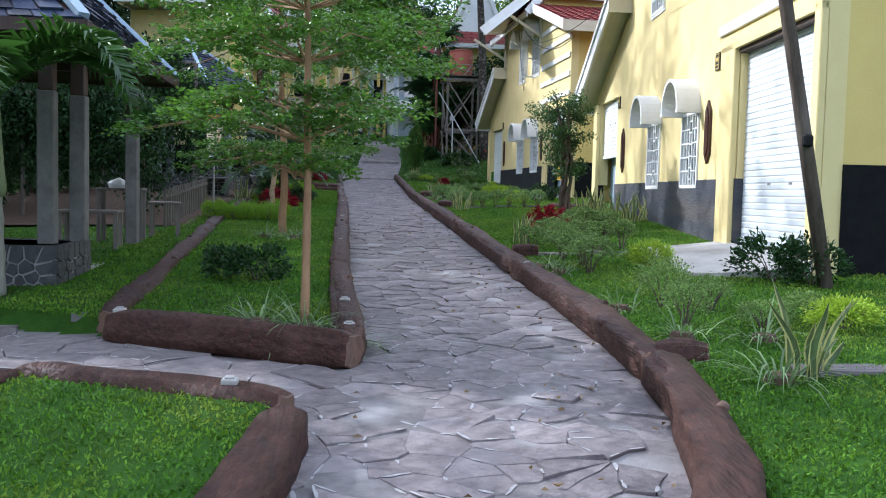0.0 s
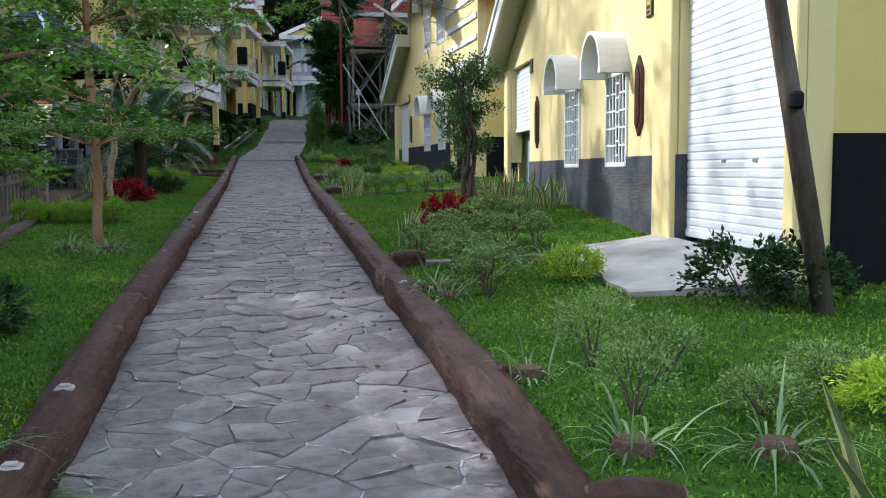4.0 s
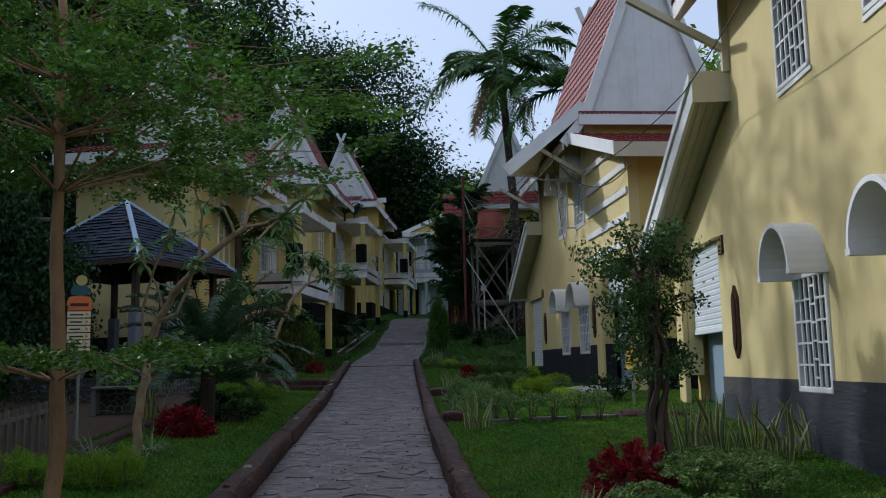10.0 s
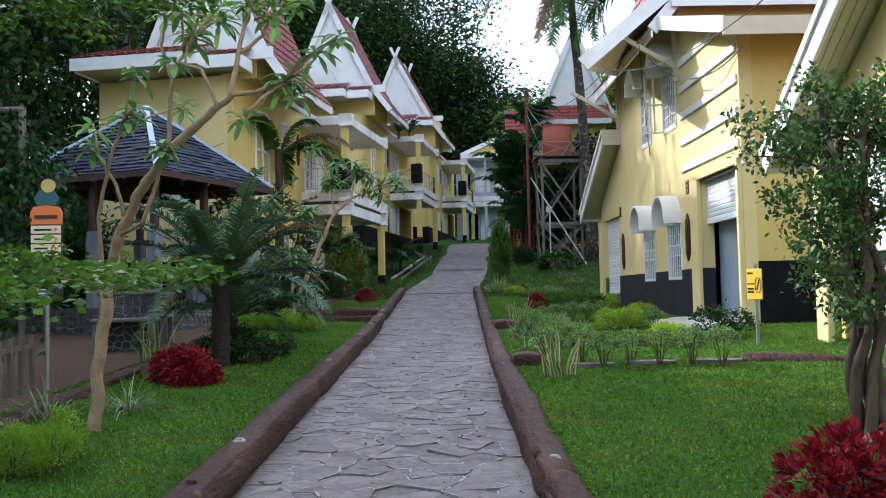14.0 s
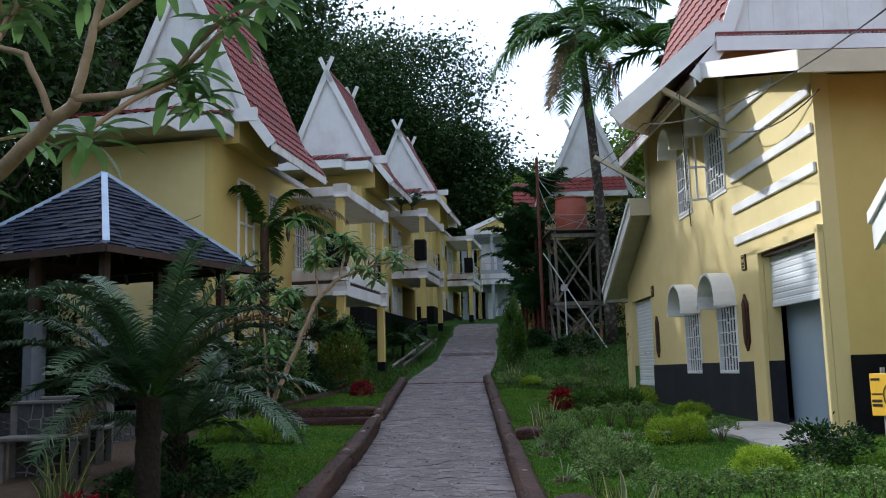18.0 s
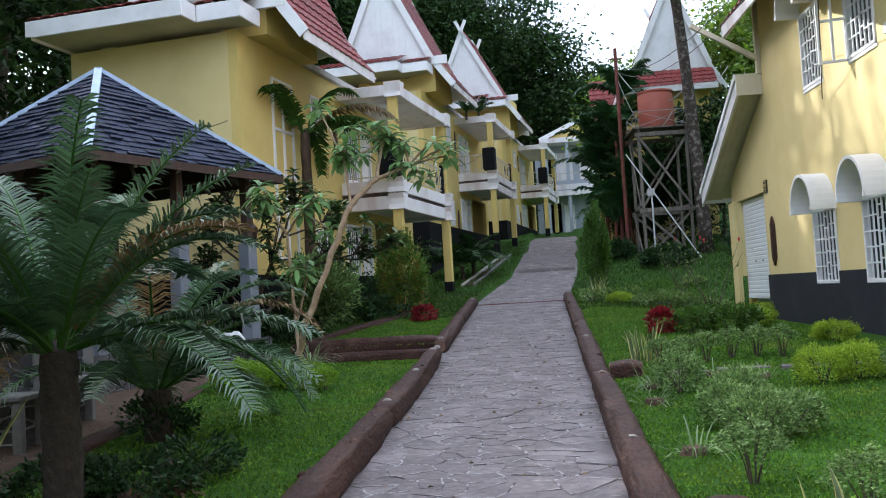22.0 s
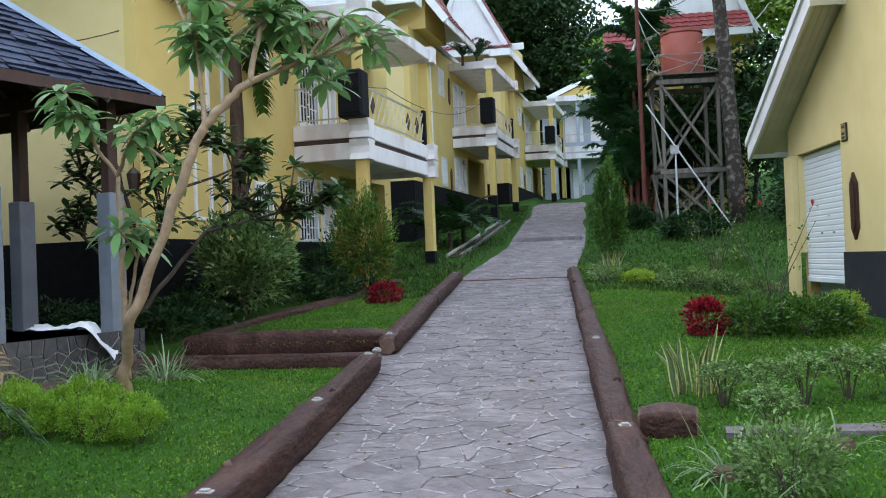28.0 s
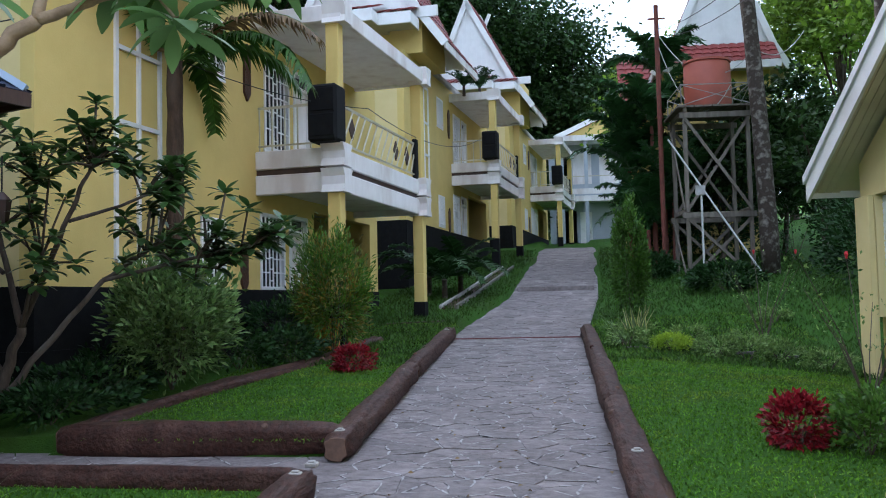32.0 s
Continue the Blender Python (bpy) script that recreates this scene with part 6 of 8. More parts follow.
def tier_tree(x, y, height, r0, tiers, lean=(0, 0), seed=0, label="slender young tree with flat tiers of small leaves", bark="bark_warm", leaf=(0.044, 0.025)):
    """A thin trunk with whorls of level branches. tiers: (z, dx, dy, radius, thickness, leaves)."""
    rng = np.random.default_rng(seed + 11)
    z0 = ground_z(x, y)
    e = thing("tree", label, "tree", pose(x, y, z0), group="young trees in the lawn bed")
    trunk = G()
    limb(trunk, [(0, 0, -0.1), (lean[0] * 0.3, lean[1] * 0.3, height * 0.4), (lean[0], lean[1], height)], r0, r0 * 0.45, 10)
    part("trunk", trunk, bark, e, smooth=True)
    for z, dx, dy, rad, thick, n in tiers:
        f = z / height
        c = np.array([lean[0] * f, lean[1] * f, z])
        clumps = []
        for k in range(9):
            a = 2 * math.pi * k / 9 + rng.uniform(-0.25, 0.25)
            R = rad * rng.uniform(0.75, 1.1)
            end = c + np.array([dx + math.cos(a) * R, dy + math.sin(a) * R, thick * rng.uniform(-0.2, 0.6)])
            mid = c * 0.5 + end * 0.5 + np.array([0, 0, 0.05 + 0.06 * rad])
            br = G()
            limb(br, [c - np.array([0, 0, 0.06]), mid, end], 0.006 + 0.004 * rad, 0.002, 5)
            part("branch", br, "bark_warm", e)
            side = np.array([-math.sin(a), math.cos(a), 0])
            out = np.array([math.cos(a), math.sin(a), 0])
            for t, w in ((0.42, 0.55), (0.62, 0.8), (0.8, 1.0), (1.0, 0.8)):
                p = (c + (mid - c) * (t / 0.5)) if t < 0.5 else (mid + (end - mid) * ((t - 0.5) / 0.5))
                for sg in (-1, 1):
                    if rng.random() < 0.2:
                        continue
                    q = p + side * sg * R * rng.uniform(0.1, 0.2) * t + out * rng.uniform(-0.05, 0.1) * R + np.array([0, 0, rng.uniform(-0.4, 0.6) * thick])
                    clumps.append((q, out + side * sg * 0.6, side, R * 0.17 * w, R * 0.08 * w))
        n = int(n * 1.6)
        pick = rng.integers(0, len(clumps), n)
        C, U, S = (np.array([clumps[i][k] for i in pick]) for k in (0, 1, 2))
        la, lb = (np.array([clumps[i][k] for i in pick])[:, None] for k in (3, 4))
        ang, rr = rng.uniform(0, 6.283, n)[:, None], np.sqrt(rng.random(n))[:, None]
        pts = C + U * np.cos(ang) * rr * la + S * np.sin(ang) * rr * lb * 1.4 + rng.normal(size=(n, 3)) * np.array([0.012, 0.012, 0.018 + 0.04 * thick])
        part("leaf_tier", cards("leaf_tier", pts, leaf[0], leaf[1], "leaf_tier", U + rng.normal(size=(n, 3)) * np.array([0.7, 0.7, 0.25]), 0.2, 0.1, rng), "leaf", e)
    return e


def rosette_tree(name, label, x, y, limbs, leafmat, bark, leaf=(0.2, 0.06), per=16, seed=0, z=None, droop=(0.6, 1.7), reach=1.0):
    """A frangipani: bare forked limbs with a rosette of long leaves at each tip. limbs: (points, r0, r1, tip leaves)."""
    rng = np.random.default_rng(seed + 5)
    z0 = ground_z(x, y) if z is None else z
    e = thing(name, label, "tree", pose(x, y, z0))
    leaves = G()
    for k, (pts, r0, r1, tip) in enumerate(limbs):
        g = G()
        limb(g, pts, r0, r1, 9)
        part("trunk" if k == 0 else "limb", g, bark, e, smooth=True)
        if tip:
            ends = [np.array(pts[-1])]
            d = np.array(pts[-1]) - np.array(pts[-2])
            d /= np.linalg.norm(d)
            for j in range(tip - 1):
                o = np.array(pts[-1]) - d * rng.uniform(0.05, 0.45) * np.linalg.norm(np.array(pts[-1]) - np.array(pts[-2]))
                q = o + (d * 0.5 + rng.normal(size=3) * 0.6 + np.array([0, 0, 0.35])) * rng.uniform(0.25, 0.5) * reach
                part("twig", G().tube([tuple(o), tuple((o + q) / 2 + np.array([0, 0, 0.02])), tuple(q)], [r1, r1 * 0.9, r1 * 0.8], 6), bark, e)
                ends.append(q)
            for q in ends:
                for j in range(per):
                    a = 2.4 * j + rng.uniform(-0.3, 0.3)
                    u = j / per
                    ribbon(leaves, tuple(q + rng.normal(size=3) * 0.012 - np.array([0, 0, 0.05 * u])), (math.cos(a), math.sin(a), 1.1 - 1.3 * u), leaf[0] * rng.uniform(0.7, 1.25), leaf[1] * rng.uniform(0.75, 1.2), rng.uniform(*droop), 6, True)
    part("foliage", leaf_mesh(leaves, "foliage", leafmat), "leaf", e)
    return e


def crown_tree(name, label, x, y, height, radius, n, material="leaf_far", leaf=(0.4, 0.22), trunk=0.3, squash=0.8, z=None, seed=0, blobs=34, bare=0.35, group="background trees"):
    """A broad tree: tapered trunk, limbs, and an uneven crown of leaf clumps with gaps."""
    rng = np.random.default_rng(seed + 900)
    z0 = ground_z(x, y) if z is None else z
    e = thing(name, label, "tree", pose(x, y, z0), group=group)
    cz = height - radius * squash
    g = G()
    limb(g, [(0, 0, -0.3), (rng.uniform(-0.3, 0.3), rng.uniform(-0.3, 0.3), height * bare), (0, 0, cz)], trunk, trunk * 0.5, 9)
    part("trunk", g, "bark", e, smooth=True)
    c = shell(blobs, (0, 0, cz), np.array([radius, radius, radius * squash]), rng, -0.75, 0.75)
    for q in c[:8]:
        br = G()
        limb(br, [(0, 0, height * bare), tuple(np.array(q) * 0.5 + np.array([0, 0, height * bare * 0.5 + 0.2])), tuple(q)], trunk * 0.3, 0.03, 5)
        part("limb", br, "bark", e)
    s = radius * 0.17
    pts = clumped(n, c, (s, s, s * 0.7), rng)
    aim = rng.normal(size=(n, 3)) * np.array([1, 1, 0.6]) + np.array([0, 0, -0.25])
    part("crown", cards("crown", pts, leaf[0], leaf[1], material, aim, 0.4, 0.2, rng), "leaf", e)
    return e


# young trees on the left
tier_tree(-0.6, -0.25, 3.9, 0.037, [(1.18, -0.35, 0.3, 0.6, 0.08, 1000), (1.45, -0.35, 0.5, 1.15, 0.10, 2800), (1.66, -0.1, 0.7, 1.05, 0.10, 2200), (2.05, -0.2, 0.6, 1.2, 0.18, 4200), (2.45, -0.2, 0.5, 1.25, 0.24, 4600), (2.85, -0.2, 0.4, 1.1, 0.32, 3600), (3.4, -0.1, 0, 0.8, 0.35, 2000)], (-0.05, 0.05), 1)
tier_tree(-1.3, 7.05, 4.2, 0.066, [(1.22, -0.2, -0.2, 1.4, 0.14, 5200), (2.62, 0.8, -0.7, 1.6, 0.28, 6600), (3.05, 0.2, -0.6, 1.9, 0.30, 6600), (3.15, 1.5, -0.6, 1.0, 0.2, 2000), (3.5, 0.1, -0.5, 1.7, 0.3, 5000), (3.9, 0.1, -0.3, 1.1, 0.3, 2200)], (-0.12, 0.1), 2)
rosette_tree("frangipani_tree", "leaning frangipani with bare forked limbs and leaf rosettes", -1.85, 10.9, [
    ([(0.0, 0.0, -0.11), (0.05, 0.0, 0.59), (0.16, -0.05, 1.31), (0.27, -0.15, 1.59), (0.52, -0.35, 1.92), (0.82, -0.6, 2.19)], 0.055, 0.036, 0),
    ([(0.82, -0.6, 2.19), (1.1, -0.72, 2.39), (1.35, -0.8, 2.57)], 0.036, 0.027, 0),
    ([(1.35, -0.8, 2.57), (1.39, -0.78, 2.79), (1.42, -0.75, 2.99), (1.48, -0.7, 3.29)], 0.022, 0.013, 6),
    ([(1.41, -0.75, 2.89), (1.57, -0.7, 3.04), (1.65, -0.7, 3.19)], 0.015, 0.011, 4),
    ([(1.35, -0.8, 2.57), (1.52, -0.75, 2.6), (1.63, -0.7, 2.65), (1.73, -0.7, 2.67)], 0.018, 0.013, 6),
    ([(1.25, -0.78, 2.49), (1.13, -0.8, 2.77), (0.95, -0.85, 2.82)], 0.016, 0.01, 2),
    ([(0.82, -0.6, 2.19), (0.83, -0.6, 2.49), (0.87, -0.65, 2.79), (1.05, -0.7, 3.04)], 0.02, 0.012, 5),
    ([(0.86, -0.63, 2.74), (0.8, -0.7, 2.99), (0.85, -0.7, 3.24)], 0.014, 0.01, 3),
    ([(0.27, -0.15, 1.59), (0.55, -0.4, 1.67), (0.7, -0.5, 1.97), (0.8, -0.6, 2.24)], 0.02, 0.011, 2),
    ([(0.09, 0.0, 1.09), (0.1, -0.15, 1.74), (0.3, -0.4, 2.19), (0.45, -0.5, 2.49)], 0.02, 0.011, 4),
    ([(0.35, -0.25, 1.74), (0.3, -0.3, 1.99), (0.13, -0.35, 2.29)], 0.018, 0.011, 2)], "leaf_plum", "bark_pale", (0.2, 0.05), 15, 1, droop=(0.7, 1.8))
rosette_tree("frangipani_tree", "leaning frangipani with pale trunk and leaf rosettes", -2.12, 21.35, [
    ([(0.0, 0.0, -0.17), (0.07, -0.15, 0.23), (0.26, -0.38, 0.63), (0.59, -0.42, 1.33), (0.82, -0.45, 1.88), (0.91, -0.44, 2.03), (1.07, -0.42, 2.21), (1.25, -0.38, 2.36)], 0.046, 0.03, 0),
    ([(1.25, -0.38, 2.36), (1.29, -0.35, 2.58), (1.35, -0.25, 2.9)], 0.026, 0.018, 7),
    ([(1.25, -0.38, 2.36), (1.4, -0.35, 2.41), (1.57, -0.3, 2.48), (1.7, -0.25, 2.52)], 0.026, 0.016, 7),
    ([(0.91, -0.44, 2.03), (0.88, -0.4, 2.28), (0.85, -0.35, 2.53), (0.8, -0.31, 2.7)], 0.019, 0.014, 5),
    ([(0.07, -0.1, 0.13), (0.0, 0.05, 0.58), (-0.06, 0.15, 1.18), (-0.12, 0.25, 1.78)], 0.026, 0.018, 0),
    ([(-0.12, 0.25, 1.78), (-0.24, 0.15, 1.98), (-0.3, 0.1, 2.2)], 0.017, 0.013, 4),
    ([(-0.12, 0.25, 1.78), (0.04, 0.05, 1.93), (0.22, -0.15, 2.06)], 0.017, 0.013, 4),
    ([(0.0, 0.05, 0.58), (0.12, -0.05, 0.88), (0.24, -0.15, 1.23)], 0.016, 0.012, 3)], "leaf_plum", "bark_pale", (0.27, 0.075), 15, 2, droop=(0.7, 1.9), reach=0.75)
rosette_tree("frangipani_tree", "low spreading frangipani with dark leaves by the house wall", -4.45, 26.0, [
    ([(0.0, 0.0, -0.15), (0.15, 0.1, 0.45), (0.35, 0.1, 1.0)], 0.07, 0.045, 0),
    ([(0.1, 0.0, 0.15), (0.55, 0.1, 0.75), (1.15, 0.2, 1.45), (1.75, 0.3, 1.85)], 0.042, 0.016, 16),
    ([(1.15, 0.2, 1.45), (1.85, 0.2, 1.6), (2.35, 0.2, 1.7)], 0.022, 0.014, 16),
    ([(1.75, 0.3, 1.6), (2.35, 0.2, 1.55), (2.7, 0.2, 1.75)], 0.018, 0.012, 12),
    ([(0.35, 0.1, 1.0), (0.65, 0.1, 1.65), (0.95, 0.1, 2.35), (1.15, 0.1, 2.7)], 0.036, 0.015, 18),
    ([(0.85, 0.1, 2.05), (1.35, 0.2, 2.2), (1.75, 0.2, 2.35)], 0.02, 0.013, 14),
    ([(0.35, 0.1, 1.0), (0.15, 0.1, 1.75), (-0.05, 0.1, 2.45), (-0.15, 0.1, 2.85)], 0.036, 0.015, 18),
    ([(0.05, 0.1, 1.95), (0.45, 0.1, 2.25), (0.55, 0.1, 2.55)], 0.022, 0.013, 14),
    ([(0.15, 0.1, 1.55), (-0.35, 0.2, 1.95), (-0.65, 0.3, 2.35)], 0.024, 0.014, 16),
    ([(0.15, 0.1, 0.55), (-0.25, 0.1, 1.15), (-0.75, 0.2, 1.65)], 0.028, 0.014, 16),
    ([(0.35, 0.1, 1.0), (0.55, -0.1, 1.35), (0.75, -0.2, 1.7)], 0.022, 0.013, 14)], "leaf_garden", "bark", (0.19, 0.085), 14, 3, droop=(0.3, 1.3), reach=0.9)

# the multi-stemmed tree before the first yellow house
def garden_tree():
    rng = np.random.default_rng(44)
    e = thing("tree", "many-stemmed garden tree with dense glossy leaves", "tree", pose(3.62, 9.0, ground_z(3.62, 9.0)) @ Matrix.Diagonal((0.72, 0.72, 0.76, 1)))
    C = []
    for k in range(5):
        g = G()
        a = 1.25 * k
        top = (math.cos(a) * 0.22 - 0.12, math.sin(a) * 0.25, 2.55 + 0.25 * (k % 3))
        limb(g, [(math.cos(a) * 0.2, math.sin(a) * 0.2, -0.1), (math.cos(a + 1.1) * 0.11, math.sin(a + 1.1) * 0.11, 0.6), (math.cos(a + 2.2) * 0.14, math.sin(a + 2.2) * 0.14, 1.5), top], 0.06, 0.024, 9)
        part("stem", g, "bark", e, smooth=True)
        for j in range(9):
            f = rng.uniform(0.28, 1.0) ** 0.8
            o = np.array([math.cos(a) * 0.1 + (top[0] - math.cos(a) * 0.1) * max(0, f * 2 - 1), math.sin(a) * 0.1 + (top[1] - math.sin(a) * 0.1) * max(0, f * 2 - 1), f * top[2]])
            b = rng.uniform(0, 6.28)
            q = o + np.array([math.cos(b) * 0.55 - 0.1, math.sin(b) * 0.55, rng.uniform(0.0, 0.4)])
            t = G()
            limb(t, [tuple(o), tuple((o + q) / 2 + np.array([0, 0, 0.06])), tuple(q)], 0.015, 0.006, 5)
            if j < 4:
                part("branch", t, "bark", e)
            C += [q, (o + q) / 2 + np.array([0, 0, 0.1])]
    C = [c for c in C if c[0] < 0.7]
    n = 8500
    part("foliage", cards("foliage", clumped(n, C, (0.085, 0.085, 0.075), rng), 0.065, 0.036, "leaf_garden", rng.normal(size=(n, 3)), 0.3, rng=rng), "leaf", e)


garden_tree()

# cycads and palms
palm("cycad", "cycad with a stout dark trunk and stiff blue-green fronds", -1.9, 15.1, 1.06, 0.115, 0.105, 34, 1.6, 1.2, 0.24, 92, "cyc_bark", "frond_blue", seed=3, rise=(0.2, 2.4), width=0.015, category="cycad", vee=0.3, dry=2)
palm("cycad", "low many-stemmed cycad with long arching fronds over the lawn", -2.45, 17.75, 0.45, 0.13, 0.12, 26, 1.75, 1.7, 0.26, 80, "cyc_bark", "frond_blue", seed=5, rise=(0.3, 2.4), width=0.015, category="cycad", vee=0.2, dry=3)
palm("areca_palm", "areca palm with fibrous brown trunk and drooping fronds by the wall", -3.95, 29.5, 4.35, 0.13, 0.10, 9, 2.3, 2.5, 0.36, 70, "bark_fibre", "frond", seed=7, rise=(0.5, 3.2), width=0.04, dry=2, vee=-0.3)
palm("tall_palm", "tall royal palm with a mottled pale trunk", 6.95, 42.4, 13.0, 0.24, 0.15, 18, 4.6, 1.5, 0.95, 52, "bark_palm", "frond", lean=(-0.75, 0), seed=9, rise=(0.0, 1.8), width=0.06, vee=0.0, hang=6)
palm("tall_palm", "royal palm with feathery fronds behind the roofs", 9.2, 40.0, 11.4, 0.2, 0.13, 16, 4.0, 1.5, 0.9, 48, "bark_palm", "frond", seed=10, rise=(0.0, 1.8), width=0.06, vee=0.0)
for k, (x, y, h, n, L) in enumerate(((4.45, 46.6, 4.6, 9, 2.2), (4.9, 47.6, 6.2, 9, 2.0), (4.0, 47.8, 3.0, 10, 2.4), (5.0, 46.2, 2.2, 10, 2.2), (4.2, 46.2, 1.2, 12, 2.3), (4.7, 48.6, 1.0, 12, 2.6), (3.9, 48.8, 4.2, 9, 2.0))):
    palm("lipstick_palm", "dense feather palm with red crownshaft beside the tower", x, y, h, 0.08, 0.05, n + 5, L * 0.95, 1.5, 0.55, 34, "rust", "frond_deep", seed=20 + k, rise=(1.0, 4.0), width=0.085, vee=0.1)
for k, (x, y) in enumerate(((-1.5, 40.2), (-1.2, 41.2), (-2.0, 41.0))):
    palm("garden_palm", "low clumping palm beside the house", x, y, 0.5, 0.07, 0.06, 10, 1.5, 1.3, 0.35, 28, "bark_palm", "leaf_dark", seed=30 + k, rise=(0.5, 1.8), width=0.045)
young_palm = palm("coconut_palm", "young palm with green crownshaft and drooping fronds beside the pavilion", -3.37, 0.97, 1.7, 0.115, 0.06, 9, 1.55, 2.3, 0.42, 50, "bark_grey", "frond", seed=13, rise=(0.6, 2.0), width=0.035)
part("crownshaft", G().tube([(0, 0, z) for z in (0.86, 0.95, 1.1, 1.4, 1.7, 1.95)], [0.112, 0.122, 0.105, 0.085, 0.072, 0.045], 14, wob=0.05), "crownshaft", young_palm, "smooth pale green crownshaft", smooth=True)
for k, (x, y, z) in enumerate(((-1.6, 47.9, 9.0), (-1.1, 48.3, 9.0))):
    palm("roof_palm", "small potted palm on the balcony roof", x, y, 0.25, 0.05, 0.04, 8, 0.9, 1.0, 0.22, 20, "wood_dark", "leaf_dark", seed=50 + k, rise=(0.6, 2.0), width=0.035, z=z)

# shrubs, bed by bed
def rounded(lst, name, label, material, n, leaf, seed=0, **kw):
    for k, (x, y, r, h) in enumerate(lst):
        bush(name, label, x, y, r, h, material, int(n * (r / 0.35) ** 2), leaf, seed=seed + k, **kw)


rounded([(3.28, 3.2, 0.26, 0.31), (3.95, 15.6, 0.29, 0.31), (3.72, 18.75, 0.26, 0.34), (4.05, 18.8, 0.26, 0.34), (4.65, 25.6, 0.31, 0.32), (5.0, 22.5, 0.29, 0.27), (4.95, 26.4, 0.29, 0.36), (3.5, -0.7, 0.26, 0.23), (2.9, 31.2, 0.3, 0.27)],
        "lime_shrub", "rounded lime green shrub in the lawn", "leaf_yellow", 6200, (0.034, 0.012), 10, clumps=90)
rh = random.Random(5)
for x0, y0 in ((-1.5, 9.35), (-1.55, 20.3)):
    for k in range(13):
        x, y = x0 - 0.11 * k + rh.uniform(-0.03, 0.03), y0 + (0.31 if k % 2 else 0.0) + 0.02 * k + rh.uniform(-0.05, 0.05)
        bush("golden_tuft", "small rounded golden-green conifer tuft in a low hedge", x, y, 0.155, 0.3 + rh.uniform(-0.07, 0.08), "leaf_gold", 2400, (0.022, 0.010), 3, 500 + k, 34, "golden hedge tufts")
rounded([(3.02, 8.1, 0.27, 0.42), (3.28, 8.3, 0.25, 0.42), (-1.8, 13.5, 0.33, 0.4), (-2.05, 13.7, 0.29, 0.38), (3.02, 24.85, 0.27, 0.42), (-1.5, 29.6, 0.27, 0.36)],
        "crimson_shrub", "deep red leafy shrub beside the path", "leaf_red", 2300, (0.062, 0.03), 40, clumps=54, lift=-0.14)
for k, (x, y, r, h) in enumerate(((3.52, 7.3, 0.36, 0.44), (3.85, 7.1, 0.28, 0.40), (3.6, 7.75, 0.36, 0.40), (3.32, 5.47, 0.24, 0.36), (3.51, 5.1, 0.21, 0.42), (2.3, 5.44, 0.26, 0.34), (2.75, 6.0, 0.3, 0.3), (3.15, 6.1, 0.32, 0.34), (2.43, 4.1, 0.3, 0.44), (2.54, 3.48, 0.36, 0.42), (2.43, 2.78, 0.29, 0.4), (2.9, 6.9, 0.3, 0.32), (4.05, 7.9, 0.3, 0.34))):
    umbrella_shrub("pale_shrub", "domed pale green shrub on bare thin stems", x, y, r, h, "leaf_pale", int(1500 * (r / 0.3) ** 2), (0.034, 0.018), k)
for k, (x, y, r, h) in enumerate(((2.8, 13.9, 0.2, 0.4), (3.11, 13.86, 0.2, 0.4), (3.41, 13.75, 0.2, 0.41), (3.74, 13.6, 0.21, 0.42), (4.0, 13.35, 0.23, 0.44), (2.63, 14.36, 0.22, 0.4), (2.3, 15.4, 0.22, 0.36), (2.51, 21.2, 0.19, 0.33), (2.78, 21.05, 0.19, 0.34), (3.04, 21.05, 0.2, 0.38), (3.36, 21.15, 0.2, 0.38), (3.65, 21.1, 0.2, 0.38), (3.9, 20.9, 0.2, 0.38), (4.4, 18.6, 0.22, 0.32), (2.61, 20.2, 0.2, 0.32))):
    umbrella_shrub("clipped_shrub", "small cream-edged shrub with a domed head in a row", x, y, r, h, "leaf_vari", int(1100 * (r / 0.2) ** 2), (0.03, 0.016), 40 + k)
rounded([(2.4, 18.95, 0.26, 0.4), (2.66, 17.6, 0.27, 0.38), (2.52, 17.15, 0.25, 0.34), (2.62, 16.55, 0.28, 0.36), (2.9, 16.75, 0.24, 0.3)],
        "variegated_bush", "low bushy cream-flecked shrub in the lawn", "leaf_vari", 3600, (0.036, 0.018), 260, clumps=70, stems=6)
rounded([(4.1, 1.75, 0.42, 0.5), (4.4, 1.5, 0.36, 0.46), (4.7, 16.1, 0.34, 0.42), (5.0, 16.3, 0.32, 0.4), (-1.2, 2.0, 0.36, 0.36), (-1.5, 2.15, 0.28, 0.34), (-1.7, 15.6, 0.42, 0.3), (-2.1, 15.4, 0.4, 0.34), (-1.5, 16.2, 0.34, 0.28), (-2.4, 17.6, 0.36, 0.4)],
        "dark_shrub", "dense dark green shrub in the lawn", "leaf_dark", 900, (0.055, 0.03), 130, clumps=34)
rounded([(2.5, 0.55, 0.28, 0.42), (2.85, 0.3, 0.2, 0.28), (2.4, -0.3, 0.22, 0.36), (3.5, -0.2, 0.26, 0.2), (2.95, -0.5, 0.22, 0.2)],
        "weedy_shrub", "loose open shrub with pale leaves on thin stems", "leaf_pale", 2600, (0.026, 0.014), 160, clumps=60, stems=7, lift=0.1)
bush("variegated_shrub", "large drooping shrub with cream-edged leaves", -3.45, 28.2, 0.75, 1.6, "leaf_vari", 5200, (0.13, 0.045), 7, 200, 80)
bush("golden_cypress", "bushy golden-green conifer by the balcony post", -2.15, 31.2, 0.6, 1.8, "leaf_rust", 1700, (0.1, 0.022), 5, 201, 60)
bush("dark_cypress", "bushy green conifer beside a golden one", -2.2, 31.35, 0.62, 2.0, "leaf_tier", 5600, (0.11, 0.024), 5, 205, 80)
